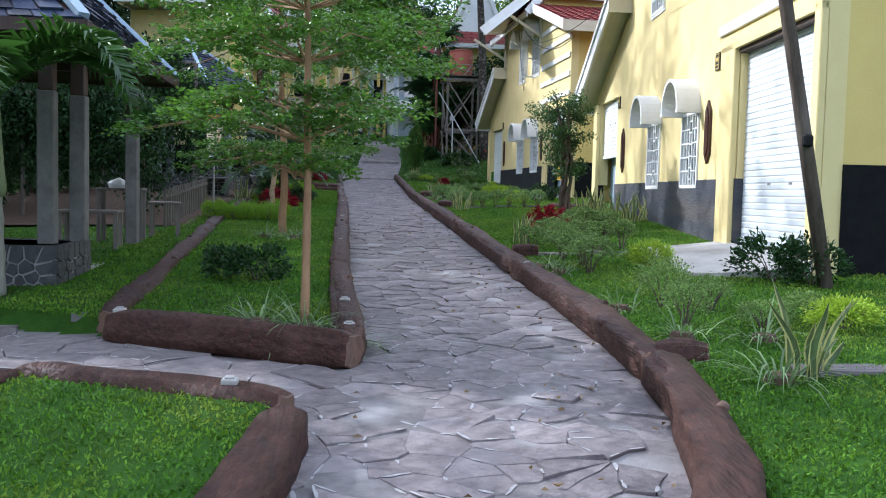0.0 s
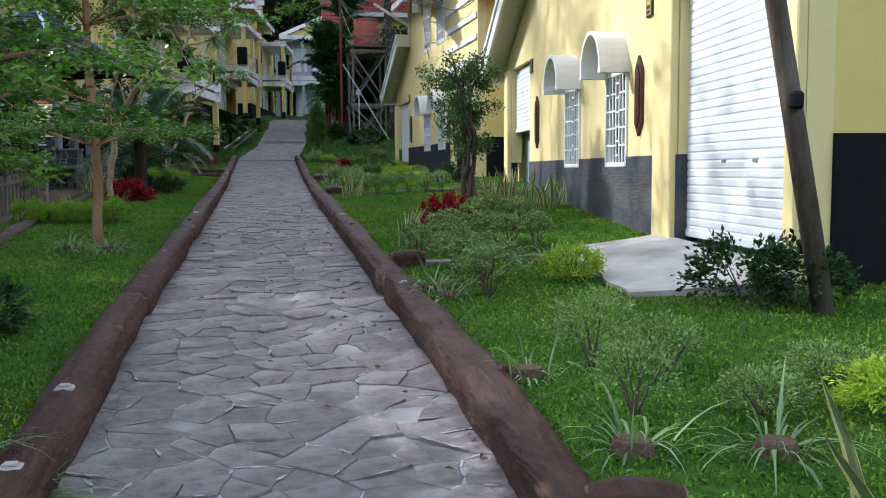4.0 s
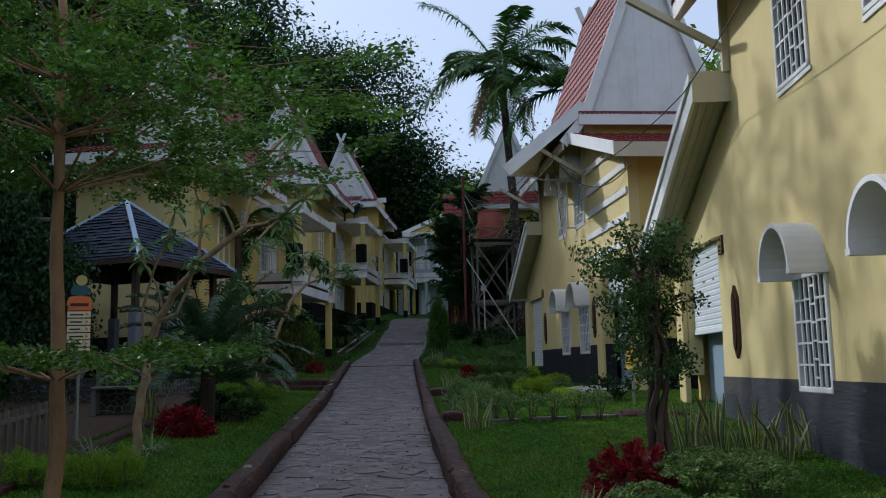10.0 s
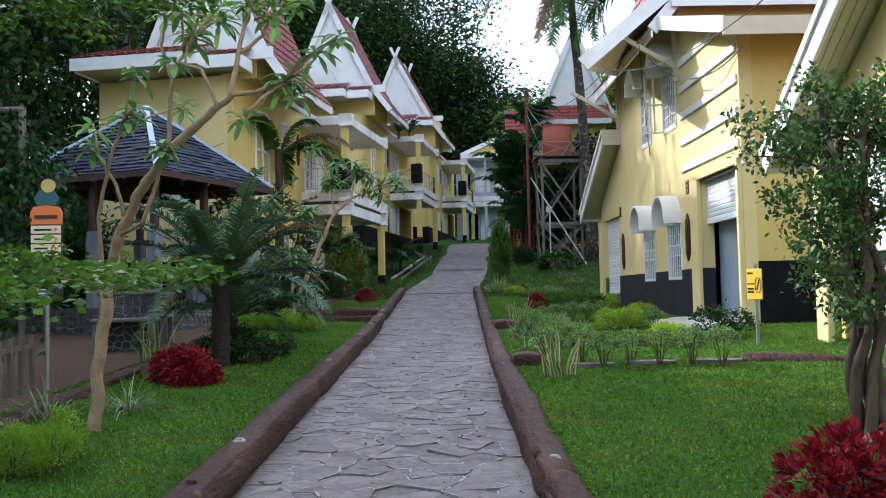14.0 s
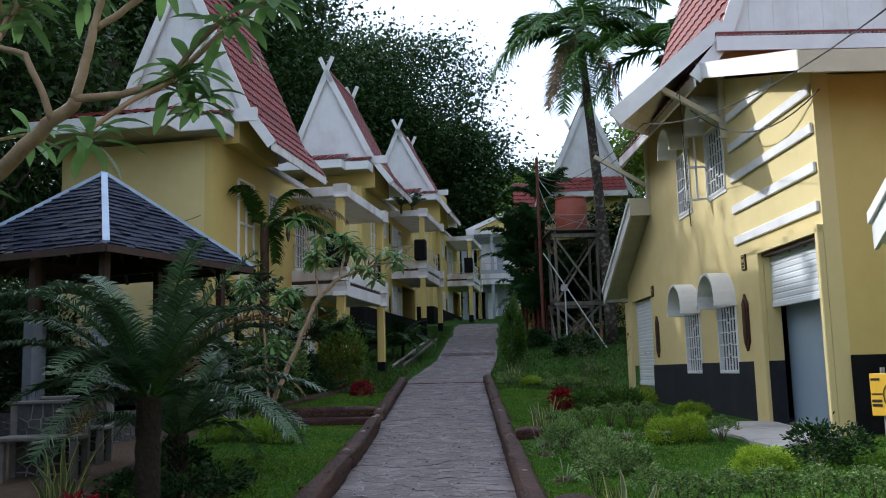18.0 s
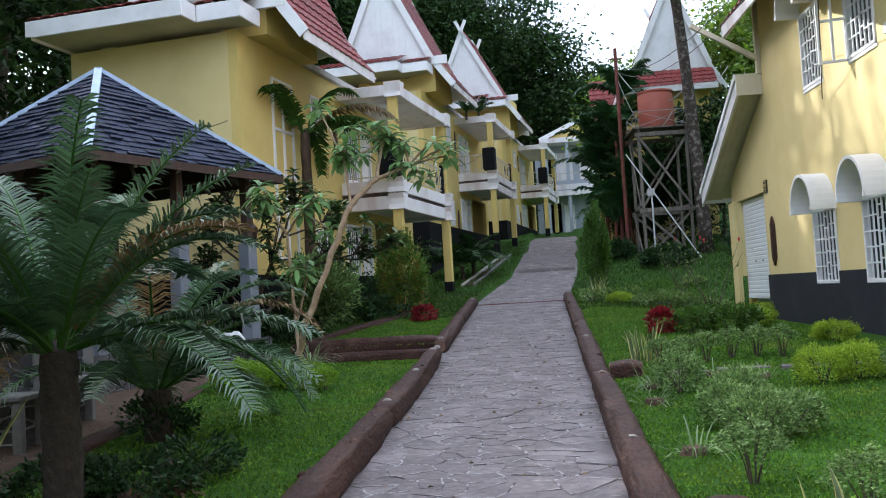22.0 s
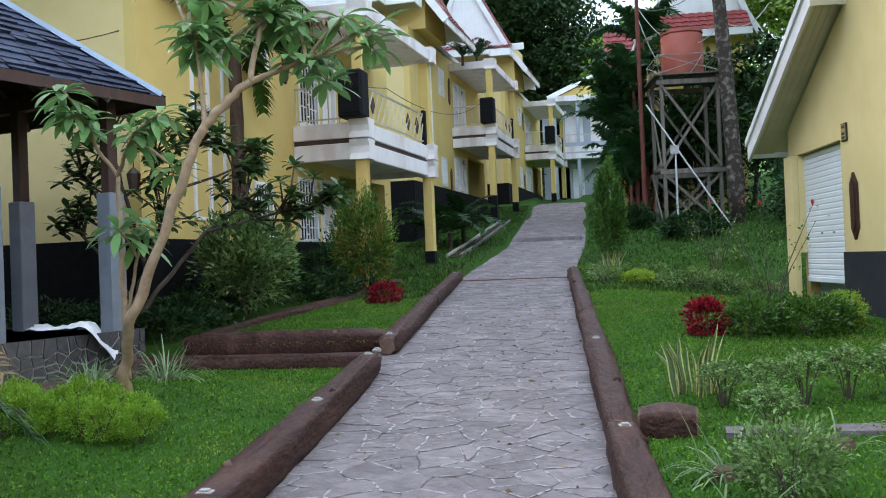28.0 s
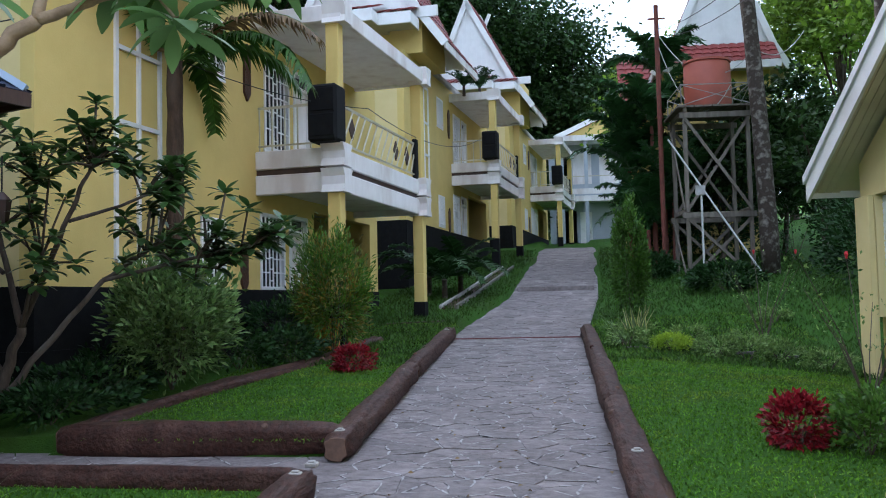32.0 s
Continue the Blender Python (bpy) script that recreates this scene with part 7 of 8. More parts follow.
bush("columnar_cypress", "narrow upright conifer beside the path", 2.75, 36.2, 0.36, 2.3, "leaf", 7500, (0.09, 0.03), 4, 202, 46)
bush("hedge_plant", "bushy plants along the house plinth", -3.3, 32.3, 0.7, 0.8, "leaf_dark", 1500, (0.1, 0.04), 5, 203, 40)
for k, (x, y, r, h) in enumerate(((-4.3, 28.3, 0.8, 0.55), (-3.9, 27.0, 0.7, 0.5), (-4.9, 26.6, 0.8, 0.5), (-3.2, 29.9, 0.6, 0.6), (-2.6, 30.4, 0.5, 0.5), (-5.6, 26.2, 0.9, 0.6), (-3.3, 33.6, 0.8, 1.0), (-3.8, 26.1, 0.5, 0.4))):
    bush("ground_cover", "dark low foliage along the house plinth", x, y, r, h, "leaf_dark", 1100, (0.09, 0.04), 4, 210 + k, 40)
for k, (x, y) in enumerate(((2.3, 31.7), (3.5, 31.0), (3.9, 30.9), (4.4, 31.1), (3.2, 31.9), (4.9, 30.6), (2.5, 33.0), (4.1, 31.9), (5.2, 34.8))):
    bush("border_plant", "low pale leafy border plant", x, y, 0.36, 0.3, "leaf_pale", 620, (0.07, 0.028), 4, 230 + k, 26)
for k, (x, y, n, L) in enumerate(((-0.6, -0.5, 90, 0.5), (-0.3, -0.62, 60, 0.42), (-0.95, -0.3, 60, 0.45), (-1.1, 6.4, 80, 0.42), (-1.55, 6.6, 60, 0.4), (2.06, 3.28, 60, 0.46), (2.1, 2.85, 45, 0.4), (3.42, 4.25, 40, 0.44), (3.12, 5.0, 30, 0.42), (2.2, -0.75, 40, 0.4), (2.75, -0.95, 40, 0.42), (2.3, -2.1, 60, 0.55), (2.2, 19.4, 50, 0.42), (2.1, 18.5, 40, 0.36), (2.1, 16.3, 34, 0.42), (2.9, 19.85, 18, 0.46), (3.3, 19.4, 22, 0.5), (-2.2, 22.3, 110, 0.55), (-2.75, 22.0, 90, 0.5), (-1.9, 11.8, 90, 0.5), (-2.5, 11.5, 80, 0.5), (2.3, 32.0, 50, 0.45), (2.1, 0.5, 26, 0.4), (2.3, 34.5, 40, 0.5))):
    strap_clump("grassy_clump", "grassy clump with arching striped leaves", x, y, n, L, 0.014, 0.16, 1.9, seed=k, up=1.1)
for k, (x, y, n, h) in enumerate(((2.24, 6.2, 12, 0.4), (2.27, 13.4, 18, 0.5), (4.2, 9.9, 16, 0.55), (4.5, 9.85, 18, 0.6), (4.8, 9.65, 16, 0.55), (5.0, 9.3, 12, 0.45), (2.4, 21.6, 16, 0.5), (-2.95, 15.6, 18, 0.6), (2.5, 32.6, 12, 0.5), (2.5, -2.0, 12, 0.5), (5.4, 9.6, 12, 0.5))):
    snake_plant(x, y, n, h, 70 + k)


for k, (x, y, m) in enumerate(((2.72, 7.5, "leaf_bronze"), (2.85, 7.75, "leaf_bronze"), (-1.45, 15.75, "leaf_bronze"), (-1.7, 15.5, "leaf_bronze"))):
    strap_clump("bromeliad", "low bromeliad with bronze red strap leaves", x, y, 26, 0.34, 0.035, 0.1, 1.3, m, 200 + k, 0.8)


def rose_bush(x, y):
    rng = np.random.default_rng(12)
    e = thing("rose_bush", "sparse thorny rose bush with a few red flowers", "shrub", pose(x, y, ground_z(x, y)))
    C = []
    for k in range(9):
        a, L = rng.uniform(0, 6.28), rng.uniform(0.9, 1.5)
        g = G()
        p = [(0, 0, -0.05), (math.cos(a) * 0.25, math.sin(a) * 0.25, L * 0.5), (math.cos(a) * 0.6, math.sin(a) * 0.5, L)]
        limb(g, p, 0.009, 0.003, 5)
        part("cane", g, "bark", e)
        C += [np.array(p[1]) * (1 - t) + np.array(p[2]) * t for t in (0.1, 0.5, 0.9, 1.0)]
    part("foliage", cards("foliage", clumped(150, C, (0.09, 0.09, 0.07), rng), 0.05, 0.028, "leaf_pale", rng=rng), "leaf", e)
    for q in (C[3], C[19]):
        part("flower", G().tube([tuple(q), tuple(q + np.array([0, 0, 0.05])), tuple(q + np.array([0, 0, 0.08]))], [0.006, 0.022, 0.013], 8), "flower", e)


rounded([(3.65, 24.9, 0.4, 0.42), (4.05, 24.7, 0.42, 0.42), (3.45, 24.6, 0.3, 0.38), (4.3, 24.9, 0.34, 0.4)], "leafy_shrub", "spreading mid-green leafy shrub beside the house", "leaf", 1100, (0.055, 0.03), 170, clumps=34)
rose_bush(4.25, 27.0)
rose_bush(4.6, 33.0)

# vine-covered screen and dark planting on the left
def vine_screen(x0, x1, y, z0, z1, seed):
    rng = np.random.default_rng(seed)
    z = ground_z((x0 + x1) / 2, y)
    e = thing("vine_screen", "dark climbing vine hanging over a timber frame", "vine", pose(0, 0, z))
    for x in np.linspace(x0, x1, 4):
        part("post", G().tube([(x, y, -0.1), (x, y, z1)], 0.04, 7), "wood_old", e)
    part("top_rail", G().tube([(x0, y, z1), (x1, y, z1)], 0.035, 7), "wood_old", e)
    C = np.stack([rng.uniform(x0 - 0.3, x1 + 0.3, 260), y + rng.normal(0, 0.3, 260), z0 + (z1 - z0 + 0.15) * rng.random(260) ** 0.6], 1)
    C[:, 2] -= 0.5 * np.maximum(0, (C[:, 0] - (x1 - 0.7))) ** 2
    n = 22000
    pts = clumped(n, C, (0.13, 0.11, 0.24), rng)
    part("foliage", cards("foliage", pts, 0.085, 0.05, "leaf_dark", np.tile([0, 0, -1.0], (n, 1)), 0.9, rng=rng), "leaf", e)


vine_screen(-6.8, -3.75, 13.6, 0.9, 3.2, 1)
vine_screen(-7.5, -4.2, 10.5, 0.6, 2.3, 2)

# woods and large trees around
WOOD = "tall forest tree with a dense dark crown"
for k, (x, y, h, r, n) in enumerate(((-5.2, 88, 26.5, 9.0, 52000), (3.0, 90, 16.5, 6.8, 60000), (-14, 82, 27, 8.5, 22000), (-16, 66, 28, 8.5, 22000), (-24, 74, 27, 9, 9000), (-17, 52, 22, 6.5, 14000), (-21, 40, 21, 6.5, 12000), (-14.5, 35, 15.5, 4.2, 8000), (-14.0, 44.5, 22, 5.4, 15000), (-22, 26, 19, 6, 9000), (-15, 22, 14, 4.6, 9000), (-12.5, 29, 12, 3.6, 7000), (10, 92, 15.0, 6.4, 9000), (19, 86, 18, 7, 6500), (28, 66, 18, 7, 5500), (-8.5, 80, 20, 5.5, 9000), (-34, 60, 24, 9, 5000), (-36, 35, 22, 8, 5000))):
    crown_tree("forest_tree", WOOD, x, y, h, r, n if y > 84 else int(n * 1.9), seed=k, z=path_z(min(y, 80)) - 0.5, leaf=(0.42, 0.21) if y > 60 else (0.30, 0.14), trunk=0.35, blobs=110 if n > 12000 else 70, squash=0.95)
for k, (x, y, h, r, n) in enumerate(((12.0, 52, 11.5, 3.6, 6000), (8.0, 64, 9.6, 3.8, 7000), (16, 58, 13, 4.5, 5000), (13, 45, 11, 3.4, 4000), (17, 40, 13, 4.5, 4000), (13.5, 33, 11, 3.6, 3600))):
    crown_tree("sunlit_tree", "sunlit yellow-green tree behind the yellow house", x, y, h, r, int(n * 1.3), "leaf_sun", (0.28, 0.15), 0.22, seed=50 + k, z=path_z(y) + 0.2)
for k, (x, y, h, r, n) in enumerate(((8.6, 47.8, 6.0, 1.6, 4000), (6.6, 47.6, 4.4, 1.4, 3600), (9.0, 44.5, 5.0, 1.6, 3200))):
    crown_tree("understorey_tree", "dark bushy tree crowding behind the water tower", x, y, h, r, n, "leaf_far", (0.26, 0.13), 0.1, seed=140 + k, bare=0.2, squash=1.1)
# trees placed to block and dapple the sun, most of them out of view
SUN_BLOCKERS = [(-9.0, 18.5, 8.5, 2.8, 3000), (-12.0, 22.5, 18.0, 2.9, 2600), (-10.5, 12.4, 12.5, 4.4, 8000), (-11.5, 1.2, 9.5, 3.2, 8000), (-11, -2, 12, 4.8, 10000), (-10.5, -8, 10, 4.2, 5000), (-17, 14, 14, 5.0, 5200), (-18, 4, 15, 5.0, 5200), (-19, -8, 15, 5.5, 5200)]
for k, (x, y, h, r, n) in enumerate(SUN_BLOCKERS):
    crown_tree("sun_block_tree", "broad dark tree behind the pavilions, placed to block the sun", x, y, h, r, n, "leaf_dark", (0.2, 0.1), 0.2, seed=80 + k)
for k, (x, y, r, h) in enumerate(((5.4, 48.8, 1.3, 2.6), (6.5, 48.5, 1.6, 2.6), (5.2, 39.5, 0.9, 0.6), (4.0, 43.0, 0.6, 0.7), (8.5, 46, 1.8, 3.0), (8.2, 37.5, 1.5, 2.4), (5.6, 51, 1.2, 3.0), (9.5, 41, 1.8, 3.0), (-8.5, 19, 1.6, 2.2), (-9, 25, 1.6, 2.4), (-7.5, 8, 1.3, 1.6), (-8.5, 12.5, 1.5, 1.8), (-7, 4.5, 1.2, 1.4), (-9.5, 29.0, 1.4, 2.0))):
    bush("thicket", "dark shrubby thicket at the garden edge", x, y, r, h, "leaf_dark", int(2600 * r), (0.13, 0.06), 5, 300 + k, 60, "thickets")

rg = random.Random(77)
# added row that keeps sky light off the ground round the pavilions
for k in range(15):
    bush("sky_block_shrub", "tall dark shrub added behind the pavilions to block sky light", -8.6 + rg.uniform(-0.6, 0.4), 1.5 + 2.1 * k, 1.5, 3.0 + rg.uniform(-0.4, 0.8), "leaf_dark", 5200, (0.13, 0.065), 5, 330 + k, 70, "thickets")

for k in range(15):
    bush("forest_shrub", "dark undergrowth at the edge of the wood", -26 + 3.6 * k, 86 + rg.uniform(-2, 2), 2.8, 7.0 + rg.uniform(-1, 2), "leaf_far", 4200, (0.4, 0.2), 4, 360 + k, 80, "thickets")
for k in range(10):
    bush("forest_shrub", "dark undergrowth at the edge of the wood", -19 + rg.uniform(-1.5, 1.5), 32 + 4.2 * k, 2.9, 8.0 + rg.uniform(-1, 2), "leaf_far", 7000, (0.32, 0.16), 4, 390 + k, 90, "thickets")
for k, (x, y) in enumerate(((-2.2, 73.0), (-0.4, 72.5), (-6, 74), (0.3, 79))):
    bush("forest_shrub", "dark undergrowth at the edge of the wood", x, y, 1.6, 4.5, "leaf_far", 1500, (0.35, 0.18), 4, 380 + k, 50, "thickets")


# ---- lawn ----
def lawn_blades():
    rng = np.random.default_rng(21)
    n = 470000
    y = -7 + 43 * rng.random(n) ** 1.25
    right = rng.random(n) < 0.6
    x = np.where(right, 1.45 + 4.1 * rng.random(n) ** 1.15, -0.35 - 2.8 * rng.random(n) ** 1.1)
    x = np.where((y < -2.0) & right, x - 0.3, x)
    keep = [i for i in range(n) if not cross_path(x[i], y[i]) and not (x[i] > 3.5 and 2.2 < y[i] < 5.2) and not (x[i] > 4.5 and 17.2 < y[i] < 21) and (x[i] < lerp(LEFT_EDGE, y[i]) - 0.16 or x[i] > lerp(RIGHT_EDGE, y[i]) + 0.18)]
    x, y = x[keep], y[keep]
    more = np.stack([rng.uniform(-7.0, -3.0, 70000), rng.uniform(-5, 26, 70000)], 1)
    more = np.concatenate([more, np.stack([rng.uniform(5.0, 7.6, 14000), rng.uniform(14.5, 18.6, 14000)], 1)])
    ok = [not cross_path(a, b) and not (a < 0 and b > 8.0) for a, b in more]
    x, y = np.concatenate([x, more[ok, 0]]), np.concatenate([y, more[ok, 1]])
    z = np.array([ground_z(a, b) for a, b in zip(x, y)])
    pts = np.stack([x, y, z - 0.005], 1)
    aim = np.tile([0, 0, 1.0], (len(x), 1))
    me = cards("lawn_blades", pts, 0.034, 0.0125, "blade", aim, 1.1, 0.5, rng)
    tagged(new("lawn_grass", me), "short green lawn grass beside the path", "grass", kind="stuff")


lawn_blades()


def shade_bed():
    """Dark earth sheet whose colour gives the shade under trees beyond the back logs."""
    g = G()
    ys, n = np.arange(8.2, 23.9, 0.4), 16
    for y in ys:
        x1 = -2.95 - 0.035 * max(0.0, y - 8.2) if y < 18 else -3.35
        for i in range(n):
            x = x1 + (-9.5 - x1) * i / (n - 1)
            g.v.append((x, y, ground_z(x, y) + 0.03 * min(1, i / 2) + 0.006))
    g.f = [(j * n + i, (j + 1) * n + i, (j + 1) * n + i + 1, j * n + i + 1)[::-1] for j in range(len(ys) - 1) for i in range(n - 1)]
    single("soil", g, "earth", "dark earth sheet toned for the shade under the garden trees", "soil", kind="structure", smooth=True)


shade_bed()


def rough_weeds():
    rng = np.random.default_rng(31)
    n = 42000
    y = 30 + 26 * rng.random(n) ** 1.2
    right = rng.random(n) < 0.62
    r = np.array([lerp(RIGHT_EDGE, b) for b in y])
    l = np.array([lerp(LEFT_EDGE, b) for b in y])
    x = np.where(right, r + 0.2 + 6.0 * rng.random(n), l - 0.15 - 3.0 * rng.random(n))
    z = np.array([ground_z(a, b) for a, b in zip(x, y)])
    me = cards("weeds", np.stack([x, y, z - 0.01], 1), 0.11, 0.022, "weed", np.tile([0, 0, 1.0], (n, 1)), 0.8, 0.4, rng)
    tagged(new("rough_grass", me), "rough dark weedy grass on the slope", "grass", kind="stuff")


rough_weeds()


def litter():
    rng = np.random.default_rng(5)
    n = 280
    y = rng.uniform(-4, 30, n)
    x = np.array([lerp(LEFT_EDGE, b) + 0.05 + (lerp(RIGHT_EDGE, b) - lerp(LEFT_EDGE, b) - 0.1) * (rng.random() ** 0.5 if rng.random() < 0.5 else 1 - rng.random() ** 2) for b in y])
    pts = np.stack([x, y, np.array([path_z(b) + 0.02 for b in y])], 1)
    aim = rng.normal(size=(n, 3)) * np.array([1, 1, 0.05])
    tagged(new("fallen_leaves", cards("fallen_leaves", pts, 0.05, 0.022, "frond_dry", aim, 0.02, 0.5, rng)), "dry fallen leaves on the path", "leaves", kind="stuff")


litter()


# ---- garden structures and small things ----
def ramp(name, outline, thick=0.12):
    g = G()
    rng = random.Random(len(name))
    outline = [(p[0] + (q[0] - p[0]) * k / 6 + (rng.uniform(-0.035, 0.035) if k else 0), p[1] + (q[1] - p[1]) * k / 6 + (rng.uniform(-0.035, 0.035) if k else 0), p[2] + (q[2] - p[2]) * k / 6) for p, q in zip(outline, outline[1:] + outline[:1]) for k in range(6)]
    n = len(outline)
    outline = [(x, y, max(z, ground_z(x, y) + 0.035)) for x, y, z in outline]
    g.add([(x, y, z) for x, y, z in outline] + [(x, y, z - thick - 0.25) for x, y, z in outline], [tuple(range(n)), tuple(range(n, 2 * n))[::-1]] + [(i, (i + 1) % n, n + (i + 1) % n, n + i) for i in range(n)])
    return single(name, g, "concrete", "worn concrete ramp before the garage door", "ramp", kind="structure")


ramp("garage_ramp", [(3.45, 2.35, -0.2), (4.45, 1.95, -0.1), (4.72, 2.1, 0.0), (4.98, 4.9, 0.03), (4.99, 5.42, 0.02), (3.83, 4.95, -0.12), (3.58, 3.7, -0.16)])
ramp("garage_ramp", [(4.72, 17.5, 0.40), (5.9, 18.4, 0.58), (5.96, 18.8, 0.61), (5.9, 21.1, 0.61), (5.4, 21.2, 0.56), (4.6, 19.8, 0.46)])


def rubble_wall(parent, x0, x1, y0, y1, z0, z1, seed=0, size=0.2, split=False):
    """A low wall faced with irregular stones set in pale mortar."""
    part("core", G().box(x0 + 0.008, x1 - 0.008, y0 + 0.008, y1 - 0.008, z0, z1 - 0.01), "smear", parent)
    rng = np.random.default_rng(seed)
    g = G()
    for face in ("y0", "y1", "x1", "x0"):
        L = (x1 - x0) if face[0] == "y" else (y1 - y0)
        seeds = np.array([(a + rng.uniform(-0.4, 0.4) * size, z + rng.uniform(-0.35, 0.35) * size * 0.8) for a in np.arange(size / 2, L, size) for z in np.arange(z0 + size * 0.4, z1, size * 0.8)])
        for c in seeds:
            poly = [np.array(q) for q in ((max(0.004, c[0] - size), max(z0, c[1] - size)), (min(L - 0.004, c[0] + size), max(z0, c[1] - size)), (min(L - 0.004, c[0] + size), min(z1, c[1] + size)), (max(0.004, c[0] - size), min(z1, c[1] + size)))]
            for o in seeds[np.abs(seeds - c).max(1) < size * 2.2]:
                d = o - c
                w = np.hypot(*d)
                if w > 1e-6 and len(poly) > 2:
                    poly = half_plane(poly, c + d * 0.5 - d / w * rng.uniform(0.006, 0.014), d / w)
            if len(poly) < 3:
                continue
            proud = rng.uniform(0.004, 0.018)
            if face == "y0":
                g.prism([(x0 + p, q) for p, q in poly], 1, y0 - proud, y0 + 0.04)
            elif face == "y1":
                g.prism([(x0 + p, q) for p, q in poly], 1, y1 - 0.04, y1 + proud)
            elif face == "x1":
                g.prism([(y0 + p, q) for p, q in poly], 0, x1 - 0.04, x1 + proud)
            else:
                g.prism([(y0 + p, q) for p, q in poly], 0, x0 - proud, x0 + 0.04)
    if split:
        for q in islands(g):
            part("stone", q, "rubble", parent)
    else:
        part("stone_facing", g, "rubble", parent)


def shingled(p_top, a, b, n_courses=19):
    """A triangular roof face between an apex and two eave corners, in stepped courses of slates."""
    g = G()
    top, a, b = Vector(p_top), Vector(a), Vector(b)
    n = (a - top).cross(b - top).normalized()
    if n.z < 0:
        n = -n
    rng = random.Random(4)
    for k in range(n_courses):
        t0, t1 = k / n_courses, min(1.0, (k + 1) / n_courses + 0.012)
        A0, B0, A1, B1 = top.lerp(a, t0), top.lerp(b, t0), top.lerp(a, t1), top.lerp(b, t1)
        m = max(1, int((B1 - A1).length / 0.22))
        for j in range(m):
            u0, u1 = max(0.0, (j - 0.5 * (k % 2)) / m), min(1.0, (j + 1 - 0.5 * (k % 2)) / m) - 0.06 / m
            lift = 0.018 + rng.random() * 0.03
            vs = [A0.lerp(B0, u0) + n * 0.004, A0.lerp(B0, u1) + n * 0.004, A1.lerp(B1, u1) + n * lift, A1.lerp(B1, u0) + n * lift, A1.lerp(B1, u1), A1.lerp(B1, u0)]
            g.add(vs, [(0, 1, 2, 3), (3, 2, 4, 5)])
    return g


def pavilion(x, y, z, angle, R, eave, apex, post, paint, label, wall=0.45, mids=True, split=1.9, box=None, rails=True):
    e = thing("pavilion", label, "pavilion", pose(x, y, z, 0, 0, angle), group="garden pavilions")
    s = R * 0.64
    bx = box or (-s, s, -s, s)
    base = part("base", G().box(bx[0] + 0.06, bx[1] - 0.06, bx[2] + 0.06, bx[3] - 0.06, -0.4, wall - 0.01), "concrete_old", e, "low rubble stone base")
    rubble_wall(base, *bx, -0.3, wall, 3, 0.14, True)
    if box:
        part("floor", G().box(-s, s, bx[3], s, -0.3, 0.12, 0.02), "concrete", e, "worn concrete floor")
    c = R * 0.56
    spots = [(-c, -c), (c, -c), (c, c), (-c, c)] + ([(0, -c), (c, 0), (0, c), (-c, 0)] if mids else [(c + 0.17, -c + 0.45)])
    for px, py in spots:
        q = part("post", G().box(px - post, px + post, py - post, py + post, 0.1 if box else wall - 0.05, split, 0.012), paint, e, "square concrete post")
        part("post_top", G().box(px - 0.07, px + 0.07, py - 0.07, py + 0.07, split, eave + 0.05, 0.01), "wood_dark", q)
    for (ax, ay), (bx, by) in (((-c, -c), (c, -c)), ((c, -c), (c, c)), ((c, c), (-c, c)), ((-c, c), (-c, -c))):
        part("plate_beam", G().beam((ax, ay, eave), (bx, by, eave), 0.12, 0.18), "wood_dark", e)
        rl = G().beam((ax, ay, wall + 0.42), (bx, by, wall + 0.42), 0.05, 0.06)
        for k in range(7):
            t = (k + 0.5) / 7
            rl.beam((ax + (bx - ax) * t, ay + (by - ay) * t, wall), (ax + (bx - ax) * t, ay + (by - ay) * t, wall + 0.42), 0.03, 0.03)
        if rails and (ax, ay) != (c, -c):
            part("balustrade", rl, "grey_paint", e)
    k = R * 0.7071 * 1.02
    cs = [(-k, -k, eave - 0.12), (k, -k, eave - 0.12), (k, k, eave - 0.12), (-k, k, eave - 0.12)]
    roof = part("roof", G().add([*cs, (0, 0, apex), *[(a, b, d - 0.06) for a, b, d in cs], (0, 0, apex - 0.1)], [(0, 1, 4), (1, 2, 4), (2, 3, 4), (3, 0, 4), (6, 5, 9), (7, 6, 9), (8, 7, 9), (5, 8, 9), (0, 5, 6, 1), (1, 6, 7, 2), (2, 7, 8, 3), (3, 8, 5, 0)]), "wood_dark", e, "hipped slate roof with pale blue hip caps")
    for i in range(4):
        sl = shingled((0, 0, apex + 0.02), Vector(cs[i]) + Vector((0, 0, 0.02)), Vector(cs[(i + 1) % 4]) + Vector((0, 0, 0.02)))
        if i < 2 and not box:
            for q in islands(sl):
                part("slate", q, "slate", roof)
        else:
            part("slate_covering", sl, "slate", roof)
        a, b = Vector((0, 0, apex + 0.05)), Vector(cs[i]) + Vector((0, 0, 0.05))
        part("hip_cap", G().beam(a, a.lerp(b, 0.99), 0.115, 0.06), "ridge", roof)
        for t in (0.2, 0.4, 0.6, 0.8):
            p, q = Vector(cs[i]), Vector(cs[(i + 1) % 4])
            raf = G().beam((p.lerp(q, t)) + Vector((0, 0, -0.1)), Vector((0, 0, apex - 0.14)).lerp(p.lerp(q, t), 0.25), 0.05, 0.07)
            part("rafter", raf, "wood_old", roof)
        part("eave_board", G().beam(Vector(cs[i]) + Vector((0, 0, -0.03)), Vector(cs[(i + 1) % 4]) + Vector((0, 0, -0.03)), 0.04, 0.12), "wood_dark", roof)
    return e


pavilion(-5.75, 23.5, 0.62, -22, 2.8, 3.2, 4.85, 0.11, "grey_paint", "open garden pavilion with a slate roof on rubble stone base", 0.42, True, 2.0, rails=False)
